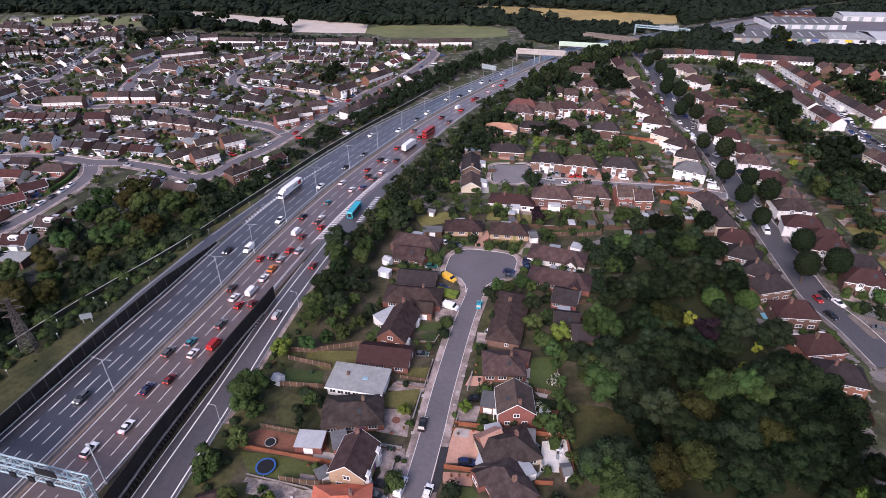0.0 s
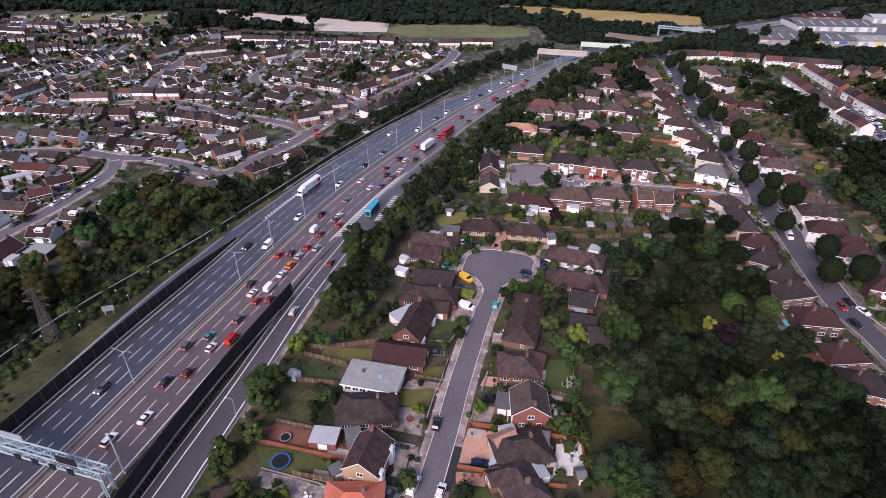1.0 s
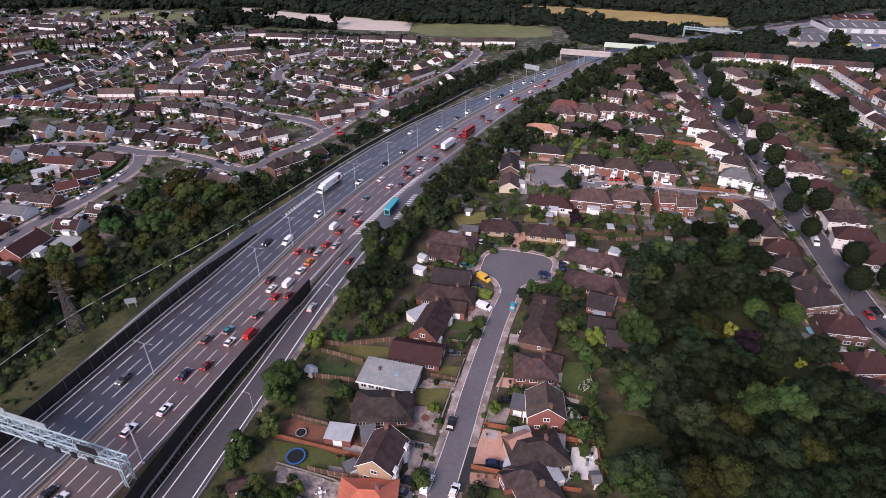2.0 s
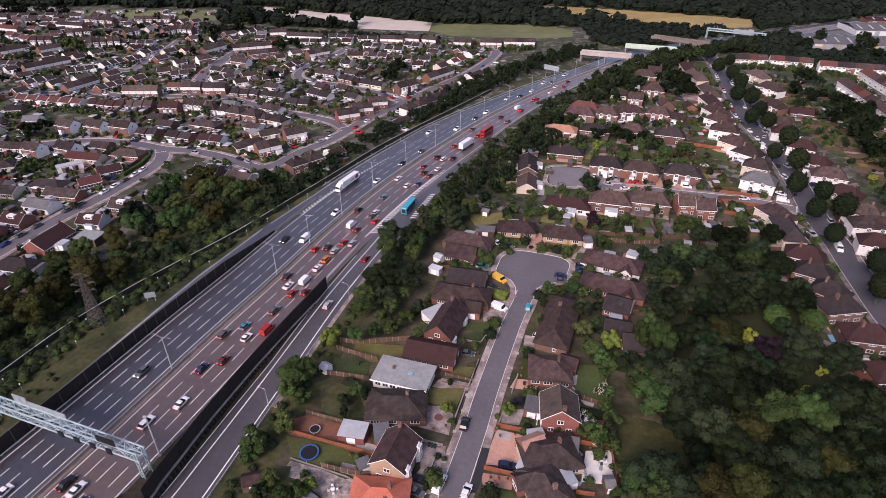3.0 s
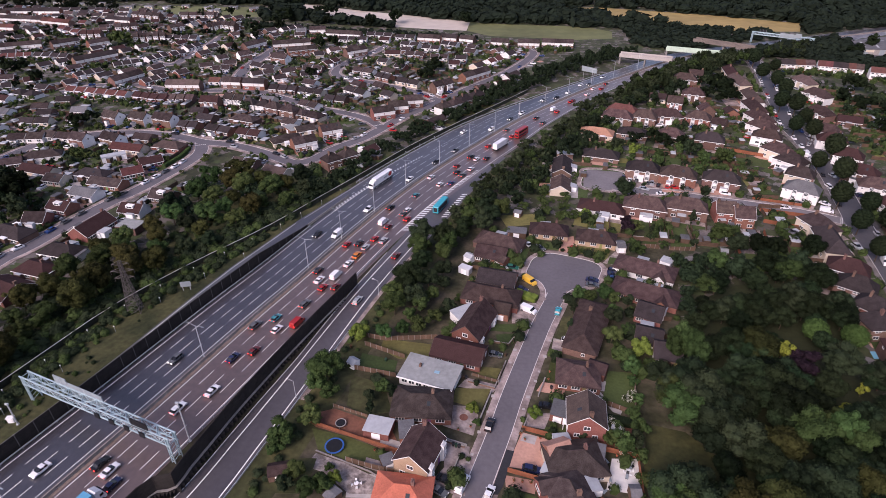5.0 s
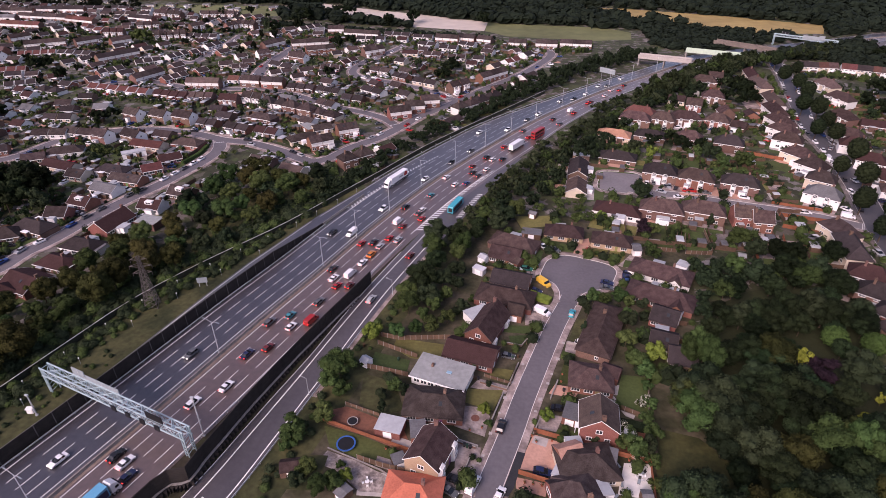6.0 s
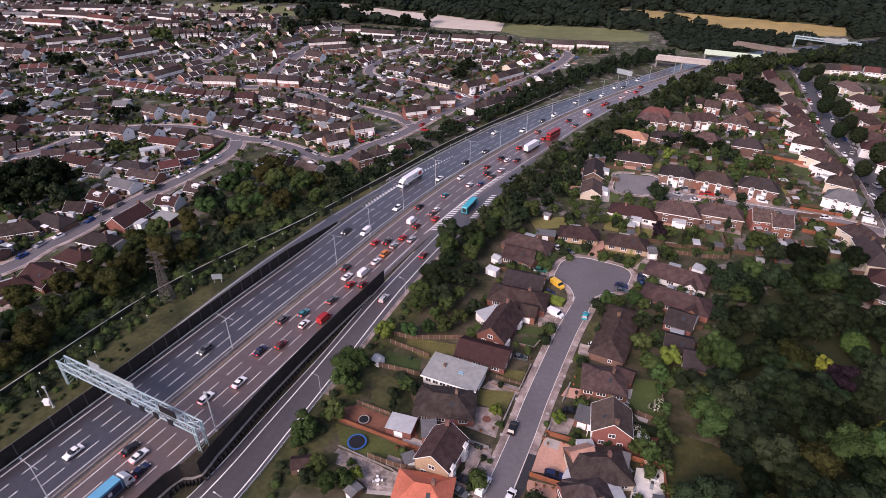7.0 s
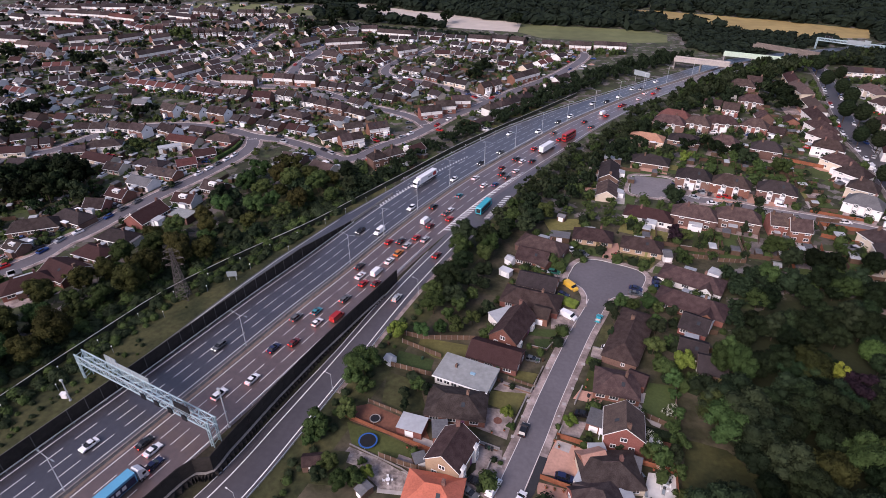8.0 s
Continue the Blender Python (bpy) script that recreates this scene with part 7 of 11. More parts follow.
tree("oak_a", -182.1, 411.4, 0.8, "large garden trees", tall=1.0)
tree("small_a", -146.6, 284.8, 1.2, "large garden trees", tall=1.0)
tree("small_a", -113.2, 324.5, 1.3, "large garden trees", tall=1.0)
# woods of the distance
def far_wood(name, poly, spacing, seed, label, keep=None, high=9.0):
    """Many low crowns of tilted leaf clumps joined into one sheet of canopy."""
    rng = np.random.RandomState(seed)
    xs, ys = [p[0] for p in poly], [p[1] for p in poly]
    v, f = [], []
    x = min(xs)
    while x < max(xs):
        y = min(ys)
        while y < max(ys):
            px_, py_ = x + rng.uniform(-0.5, 0.5) * spacing, y + rng.uniform(-0.5, 0.5) * spacing
            y += spacing
            if not inside(px_, py_, poly) or (keep and not keep(px_, py_)):
                continue
            h, r = high * rng.uniform(0.65, 1.2), spacing * rng.uniform(0.5, 0.85)
            i = len(v)
            for lat, wr, zz in ((0, 0.8, 0.1), (1, 1.0, 0.55), (2, 0.62, 0.85)):
                for k in range(6):
                    t = 2 * math.pi * (k + lat * 0.5) / 6
                    w = r * wr * rng.uniform(0.75, 1.15)
                    v.append((px_ + w * math.cos(t), py_ + w * math.sin(t), h * zz * rng.uniform(0.92, 1.08)))
            v.append((px_, py_, h))
            for lat in range(2):
                for k in range(6):
                    j = (k + 1) % 6
                    f.append((i + lat * 6 + k, i + lat * 6 + j, i + lat * 6 + 6 + j, i + lat * 6 + 6 + k))
            for k in range(6):
                f.append((i + 12 + k, i + 12 + (k + 1) % 6, i + 18))
            for _ in range(9):
                n = rng.normal(size=3)
                n /= np.linalg.norm(n)
                n[2] = abs(n[2])
                c = np.array((px_, py_, h * 0.55)) + n * np.array((r, r, h * 0.42)) * 1.02
                a = np.cross(n, rng.normal(size=3))
                a /= np.linalg.norm(a)
                b = np.cross(n + rng.normal(size=3) * 0.4, a)
                q = r * 0.3
                i = len(v)
                v.extend((c - a * q, c + b * q, c + a * q, c - b * q))
                f.append((i, i + 1, i + 2, i + 3))
        x += spacing
    me = bpy.data.meshes.new(name)
    me.from_pydata([tuple(p) for p in v], [], f)
    me.materials.append(MATS["leaf_far"])
    return tagged(new(name, me), label, "wood", kind="stuff")


FIELD_GOLD = [(-20, 712), (40, 667), (125, 626), (180, 611), (238, 622), (252, 664), (175, 694), (60, 722)]
FIELD_GREEN = [(-77, 612), (-37, 608), (37, 609), (62, 590), (60, 560), (28, 549), (-50, 552), (-73, 570)]
QUARRY = [(-290, 690), (-236, 667), (-139, 636), (-76, 614), (-74, 571), (-115, 573), (-186, 582), (-246, 618), (-300, 650)]


FAR_GREEN = [(-450, 604), (-340, 596), (-277, 604), (-283, 648), (-300, 656), (-400, 650), (-470, 640)]


def wooded(x, y):
    if any(inside(x, y, p) for p in (FIELD_GOLD, FIELD_GREEN, QUARRY)):
        return False
    if (-330 < x < 75 and y < 574) or (-80 < x < 75 and y < 606):
        return False
    return abs(mw_offset(x, y)) > 17 and not (x > 205 and y < 665 - (x - 205) * 0.05)


slab("field_gold", FIELD_GOLD, -0.5, 0.02, "meadow_gold", "dry golden meadow between woods", "field")
slab("far_green", FAR_GREEN, -0.5, 0.02, "meadow_green", "pale green open ground before the far woods", "field")
slab("field_green", FIELD_GREEN, -0.5, 0.025, "meadow_green", "pale green sports field", "field")
slab("quarry_floor", QUARRY, -0.5, 0.03, "pale_earth", "pale bare earth of a quarry", "ground")
far_wood("far_woods", [(-900, 660), (-560, 655), (-400, 664), (-300, 672), (-290, 590), (-250, 565), (-60, 540), (60, 530), (110, 515), (230, 590), (330, 690), (420, 640), (700, 620), (900, 900), (900, 1120), (-900, 1120)], 12.3, 21, "dark green woods closing off the distance", lambda x, y: wooded(x, y) and not (60 < x < 300 and y < 625), 10.0)
far_wood("hedgerow", [(62, 545), (110, 520), (230, 592), (300, 650), (230, 622), (180, 610), (125, 625), (60, 650)], 7.0, 22, "low dark trees in front of the meadow", wooded, 5.0)
far_wood("estate_hedge", [(205, 486), (240, 474), (285, 462), (420, 448), (520, 448), (520, 494), (420, 496), (262, 516), (207, 522)], 6.0, 23, "dark belt of trees in front of the trading estate", None, 6.5)
far_wood("roadside_wood", [(238, 612), (252, 664), (300, 705), (420, 775), (520, 820), (520, 770), (420, 722), (330, 664), (262, 620)], 8.0, 26, "dark trees between the far motorway and the woods", lambda x, y: mw_offset(x, y) < -15.5, 8.0)
far_wood("quarry_hedge", [(-300, 560), (-200, 545), (-60, 535), (-60, 541), (-200, 552), (-300, 568)], 6.0, 24, "low dark hedge below the quarry", None, 3.5)

# ---- vehicles ----
def wheel_mesh(r=0.32, w=0.22):
    s = Shape()
    s.bar((0, -w / 2, 0), (0, w / 2, 0), r, 12)
    s.bar((0, -w / 2 - 0.012, 0), (0, w / 2 + 0.012, 0), r * 0.62, 10, 1)
    return s.mesh("wheel", ["tyre", "alloy"])


WHEEL = wheel_mesh()
BIG_WHEEL = wheel_mesh(0.5, 0.34)
VEHICLES = {}


def hull(profile, half, tuck, shape, slot=0, waist=None):
    """A body lofted from a side profile of (x, z): full width below the waist, drawn in above it."""
    def w(z):
        return half if waist is None or z <= waist else half - tuck * (z - waist)
    left = [(x, -w(z), z) for x, z in profile]
    right = [(x, w(z), z) for x, z in profile]
    n = len(profile)
    i = len(shape.v)
    shape.v.extend(left + right)
    for k in range(n):
        j = (k + 1) % n
        shape.f.append((i + k, i + n + k, i + n + j, i + j))
        shape.s.append(slot)
    shape.f.append(tuple(range(i, i + n)))
    shape.f.append(tuple(range(i + 2 * n - 1, i + n - 1, -1)))
    shape.s.extend((slot, slot))


def car(paint, kind="saloon", lit="tail"):
    """A road car pointing along +x: body, glasshouse, wheels and lamps."""
    root = new({"van": "van"}.get(kind, "car"))
    L, H, half = dict(hatch=(4.0, 1.47, 0.86), saloon=(4.5, 1.43, 0.88), suv=(4.5, 1.68, 0.92), estate=(4.6, 1.5, 0.88), van=(5.3, 2.15, 0.98))[kind]
    a, b = -L / 2, L / 2
    belt = 0.92 if kind != "suv" else 1.08
    s, g = Shape(), Shape()
    if kind == "van":
        belt = 1.2
        hull([(a, 0.35), (a, 1.9), (a + 0.15, H), (b - 1.55, H), (b - 1.0, 1.3), (b - 0.15, 1.0), (b, 0.75), (b, 0.3)], half, 0.1, s, waist=1.1)
        hull([(b - 1.62, 1.25), (b - 1.58, 1.95), (b - 1.45, 2.0), (b - 0.93, 1.3)], half + 0.012, 0.1, g, waist=1.1)
    else:
        tail = {"hatch": 0.12, "suv": 0.1, "estate": 0.15, "saloon": 0.75}[kind]
        hull([(a + 0.03, 0.3), (a, 0.6), (a + 0.08, belt), (b - 1.25, belt), (b - 0.35, belt - 0.14), (b - 0.04, 0.66), (b, 0.32)], half, 0, s)
        roof0, roof1 = a + tail + 0.45, b - 1.25 - 0.85
        hull([(a + tail, belt - 0.02), (roof0, H - 0.09), (roof0 + 0.35, H - 0.02), (roof1 - 0.2, H - 0.02), (roof1, H - 0.08), (b - 1.12, belt - 0.04)], half - 0.03, 0.42, g, waist=belt)
        hull([(roof0 + 0.02, H - 0.05), (roof0 + 0.3, H + 0.015), (roof1 - 0.25, H + 0.015), (roof1 - 0.04, H - 0.05)], half - 0.2, 0, s)
        for sx in ((roof0 + roof1) / 2,):
            for sy in (-1, 1):
                s.bar((sx, sy * (half - 0.02), belt - 0.03), (sx - 0.05, sy * (half - 0.22), H - 0.05), 0.05, 4)
    for sy in (-1, 1):
        s.box(b - 1.45, b - 1.25, sy * half - 0.13 + sy * 0.1, sy * half + 0.13 + sy * 0.1, belt - 0.02, belt + 0.14)
    part("body", s, "paint_" + paint, root)
    part("glasshouse", g, "car_glass", root)
    for sx in (a + 0.8, b - 0.85):
        for sy in (-1, 1):
            part("wheel", WHEEL, None, root, at=pose(sx, sy * (half - 0.1), 0.32))
    for sy in (-1, 1):
        t = Shape()
        zt = 0.68 if kind != "van" else 1.0
        t.box(a - 0.02, a + 0.12, sy * (half - 0.2) - 0.16, sy * (half - 0.2) + 0.16, zt, zt + 0.2)
        part("tail_light", t, "tail_red" if lit == "tail" else "paint_maroon", root)
    for sy in (-1, 1):
        t = Shape()
        t.box(b - 0.13, b + 0.015, sy * (half - 0.24) - 0.18, sy * (half - 0.24) + 0.18, 0.58, 0.72)
        part("headlight", t, "head_white" if lit == "head" else "lamp_dull", root)
    return root


def lorry(cab, box, kind, length=15.5, decks=2):
    """An articulated lorry pointing along +x: tractor, trailer and wheels."""
    root = new("bus" if kind == "bus" else "lorry")
    b, half = length / 2, 1.25
    if kind == "bus":
        s, g = Shape(), Shape()
        top = 4.3 if decks == 2 else 3.15
        hull([(-b, 0.35), (-b, top - 0.3), (-b + 0.25, top), (b - 0.3, top), (b - 0.05, top - 0.4), (b, 1.0), (b, 0.35)], half, 0.04, s, waist=2.2)
        for z0, z1 in ((1.25, 1.95), (3.0, 3.75)) if decks == 2 else ((0.8, 2.6),):
            for k in range(int(length - 1.5)):
                for sy in (-1, 1):
                    x0 = -b + 0.6 + k * 1.0
                    g = Shape()
                    g.box(x0, x0 + 0.85, sy * half - 0.05, sy * half + 0.05, z0, z1)
                    part("window", g, "car_glass", root)
            g = Shape()
            g.box(b - 0.12, b + 0.02, -1.05, 1.05, z0, z1)
            part("windscreen", g, "car_glass", root)
            g = Shape()
            g.box(-b - 0.02, -b + 0.1, -0.9, 0.9, z0, z1)
            part("rear_window", g, "car_glass", root)
        part("body", s, "paint_" + box, root)
        xs = (-b + 2.2, b - 2.4)
    else:
        c0 = b - 2.3
        s, g = Shape(), Shape()
        hull([(c0, 0.5), (c0, 3.5), (c0 + 0.4, 3.75), (b - 0.6, 3.0), (b - 0.15, 1.6), (b, 1.2), (b, 0.45)], half - 0.03, 0.03, s, waist=2.0)
        g.box(b - 0.42, b - 0.12, -1.05, 1.05, 1.65, 2.5)
        for sy in (-1, 1):
            g.box(c0 + 0.9, b - 0.55, sy * (half - 0.05) - 0.06, sy * (half - 0.05) + 0.06, 1.7, 2.4)
        part("cab", s, "paint_" + cab, root)
        part("windscreen", g, "car_glass", root)
        t = Shape()
        if kind == "tank":
            hull([(-b, 1.4), (-b, 2.6), (-b + 0.3, 3.2), (c0 - 0.9, 3.2), (c0 - 0.6, 2.6), (c0 - 0.6, 1.4)], half, 0.5, t, waist=2.3)
        else:
            t.box(-b, c0 - 0.5, -half, half, 1.15, 4.05)
            t.box(-b - 0.03, -b + 0.05, -0.06, 0.06, 1.2, 4.0)
        trailer = part("trailer", t, "paint_" + box, root)
        t = Shape()
        t.box(-b + 0.3, c0 + 0.8, -0.5, 0.5, 0.75, 1.14)
        t.box(-b, -b + 0.15, -half, half, 0.5, 0.9)
        part("chassis", t, "tyre", root)
        if kind == "marked":
            t = Shape()
            for sy in (-1, 1):
                y = sy * (half + 0.006)
                t.face([(-b + 0.9, y, 1.75), (-b + 2.9, y, 1.75), (-b + 3.5, y, 2.7), (-b + 2.3, y, 3.75), (-b + 0.6, y, 3.3)][::sy])
            part("emblem", t, "paint_red", trailer, "red emblem")
            t = Shape()
            for sy in (-1, 1):
                for k in range(4):
                    x0, y = -b + 4.3 + k * 0.75, sy * (half + 0.006)
                    t.face([(x0, y, 2.2), (x0 + 0.5, y, 2.2), (x0 + 0.5, y, 2.8), (x0, y, 2.8)][::sy])
            part("lettering", t, "paint_grey", trailer, "grey bars of lettering")
        if kind == "striped":
            t = Shape()
            for sy in (-1, 1):
                y = sy * (half + 0.006)
                t.face([(-b + 0.3, y, 1.3), (c0 - 0.8, y, 1.3), (c0 - 0.8, y, 3.4), (-b + 0.3, y, 3.4)][::sy])
            part("side_panel", t, "paint_navy", trailer, "dark blue side panel")
            t = Shape()
            for sy in (-1, 1):
                for k in range(5):
                    x0, y = -b + 2.5 + k * 1.5, sy * (half + 0.012)
                    t.face([(x0, y, 1.9), (x0 + 1.0, y, 1.9), (x0 + 1.1, y, 2.9), (x0 + 0.1, y, 2.9)][::sy])
            part("lettering", t, "paint_white", trailer, "white bars of lettering")
        xs = (-b + 1.2, -b + 2.5, -b + 3.8, c0 + 0.3, b - 1.2)
    for x in xs:
        for sy in (-1, 1):
            part("wheel", BIG_WHEEL, None, root, at=pose(x, sy * (half - 0.2), 0.5))
    return root


COLOUR_NAME = dict(sky="light blue", navy="dark blue", purple="dark blue-violet")
KIND_NAME = dict(hatch="hatchback", saloon="saloon", suv="tall estate car", estate="estate car", van="panel van")


def vehicle(kind, paint, x, y, turn, lit="none", group="parked cars", where="parked beside a street"):
    key = (kind, paint, lit)
    m = pose(x, y, 0.035, 0, 0, turn)
    if key in VEHICLES:
        src = VEHICLES[key]
        keep = src.matrix_basis.copy()
        src.matrix_basis = Matrix.Identity(4)
        v = copy_thing(src, m)
        src.matrix_basis = keep
    else:
        v = VEHICLES[key] = car(paint, kind, lit)
        v.matrix_basis = m
    return tagged(v, "%s %s %s" % (COLOUR_NAME.get(paint, paint), KIND_NAME[kind], where), "van" if kind == "van" else "car", group)


def road_turn(x, y, line):
    i = min(range(1, len(line) - 1), key=lambda k: (line[k].x - x) ** 2 + (line[k].y - y) ** 2)
    d = line[i + 1] - line[i - 1]
    return math.degrees(math.atan2(d.y, d.x))


def traffic(kind, paint, x, y, side):
    """A vehicle on the motorway: side 1 goes away on the eastern carriageway, -1 comes back on the western one."""
    t = road_turn(x, y, MOTORWAY) + (0 if side > 0 else 180)
    vehicle(kind, paint, x, y, t, "tail" if side > 0 else "head", "traffic on the motorway", "driving on the motorway")


def heavy(cab, box, kind, length, x, y, side, label, line=None, decks=2):
    v = lorry(cab, box, kind, length, decks)
    v.matrix_basis = pose(x, y, 0.035, 0, 0, road_turn(x, y, line or MOTORWAY) + (0 if side > 0 else 180))
    tagged(v, label, "bus" if kind == "bus" else "lorry", "traffic on the motorway")


traffic("saloon", "white", -106.2, 68.2, -1)
traffic("estate", "grey", -96.0, 107.7, -1)
traffic("estate", "black", -80.5, 181.5, -1)
traffic("van", "white", -73.0, 182.7, -1)
traffic("suv", "white", -66.7, 204.8, -1)
traffic("saloon", "white", -56.0, 237.0, -1)
traffic("saloon", "white", -39.9, 301.9, -1)
traffic("suv", "white", -25.0, 308.8, -1)
traffic("hatch", "black", -47.6, 258.1, -1)
traffic("saloon", "grey", -40.4, 274.7, -1)
traffic("suv", "white", -9.7, 338.7, -1)
traffic("hatch", "grey", -15.8, 327.4, -1)
traffic("saloon", "black", 10.7, 373.2, -1)
traffic("hatch", "white", 18.3, 385.3, -1)
traffic("suv", "silver", 2.5, 366.6, -1)
traffic("hatch", "white", 27.0, 404.8, -1)
traffic("saloon", "grey", 32.7, 406.9, -1)
traffic("saloon", "white", 43.3, 427.3, -1)
traffic("saloon", "black", -93.7, 72.1, 1)
traffic("saloon", "white", -90.3, 70.7, 1)
traffic("hatch", "navy", -87.3, 67.5, 1)
traffic("estate", "white", -85.1, 90.7, 1)
traffic("saloon", "white", -79.5, 97.8, 1)
traffic("saloon", "navy", -80.1, 110.8, 1)
traffic("hatch", "maroon", -75.4, 114.6, 1)
traffic("estate", "grey", -80.2, 125.6, 1)
traffic("hatch", "teal", -75.3, 130.0, 1)
traffic("hatch", "white", -72.8, 124.9, 1)
traffic("van", "red", -67.9, 128.8, 1)
traffic("estate", "grey", -69.1, 138.4, 1)
traffic("saloon", "white", -69.1, 152.1, 1)
traffic("hatch", "red", -66.4, 148.1, 1)
traffic("hatch", "maroon", -62.3, 149.1, 1)
traffic("van", "white", -64.4, 155.6, 1)
traffic("saloon", "black", -71.5, 157.6, 1)
traffic("saloon", "white", -62.4, 163.6, 1)
traffic("suv", "orange", -60.9, 169.5, 1)
traffic("hatch", "red", -66.9, 176.2, 1)
traffic("saloon", "black", -62.7, 177.8, 1)
traffic("hatch", "silver", -59.4, 175.5, 1)
traffic("hatch", "red", -57.7, 182.0, 1)
traffic("saloon", "silver", -54.1, 181.3, 1)
traffic("hatch", "maroon", -54.9, 192.1, 1)
traffic("van", "white", -57.8, 195.3, 1)
traffic("suv", "black", -57.9, 208.0, 1)
traffic("hatch", "white", -50.4, 207.0, 1)
traffic("saloon", "grey", -51.4, 203.8, 1)
traffic("hatch", "red", -48.9, 199.5, 1)
traffic("hatch", "teal", -49.8, 221.1, 1)
traffic("saloon", "white", -46.6, 240.7, 1)
traffic("hatch", "white", -41.3, 233.7, 1)
traffic("hatch", "blue", -36.5, 236.1, 1)
traffic("hatch", "maroon", -36.6, 255.5, 1)
traffic("saloon", "black", -35.5, 248.4, 1)
traffic("hatch", "white", -29.5, 253.2, 1)
traffic("saloon", "grey", -32.7, 245.6, 1)
traffic("suv", "black", -31.4, 267.6, 1)
traffic("hatch", "white", -28.2, 265.4, 1)
traffic("saloon", "black", -23.4, 267.2, 1)
traffic("hatch", "red", -24.3, 283.4, 1)
traffic("hatch", "maroon", -20.6, 282.6, 1)
traffic("saloon", "grey", -16.5, 309.2, 1)
traffic("hatch", "red", -12.8, 299.7, 1)
traffic("saloon", "black", -0.9, 331.6, 1)
traffic("suv", "grey", 3.2, 323.7, 1)
traffic("van", "white", 9.0, 349.0, 1)
traffic("hatch", "red", 11.1, 345.2, 1)
traffic("hatch", "maroon", 21.3, 369.2, 1)
traffic("hatch", "red", 19.4, 366.1, 1)
traffic("saloon", "white", 35.1, 397.1, 1)
traffic("saloon", "white", 30.6, 383.8, 1)
traffic("hatch", "red", 40.3, 398.2, 1)
traffic("hatch", "black", 44.3, 410.2, 1)
heavy("white", "white", "marked", 16.0, -68.4, 231.6, -1, "white articulated lorry with a red emblem on its trailer")
heavy("white", "white", "plain", 13.0, -17.8, 283.8, 1, "white articulated lorry with a plain box trailer")
heavy("white", "red", "bus", 11.0, -8.2, 302.5, 1, "red double-deck bus driving on the motorway")
heavy("white", "turquoise", "bus", 11.0, -37.2, 212.0, 1, "turquoise single-deck bus driving on the slip road", SLIP, 1)
vehicle("saloon", "maroon", -46.9, 171.5, road_turn(-46, 171.5, SLIP), "tail", "traffic on the motorway", "driving on the slip road")
vehicle("estate", "silver", -52.9, 143.0, road_turn(-53, 143, SLIP), "tail", "traffic on the motorway", "driving on the slip road")
heavy("white", "sky", "striped", 15.0, -89.8, 57.9, 1, "blue and white articulated lorry with white lettering bars")

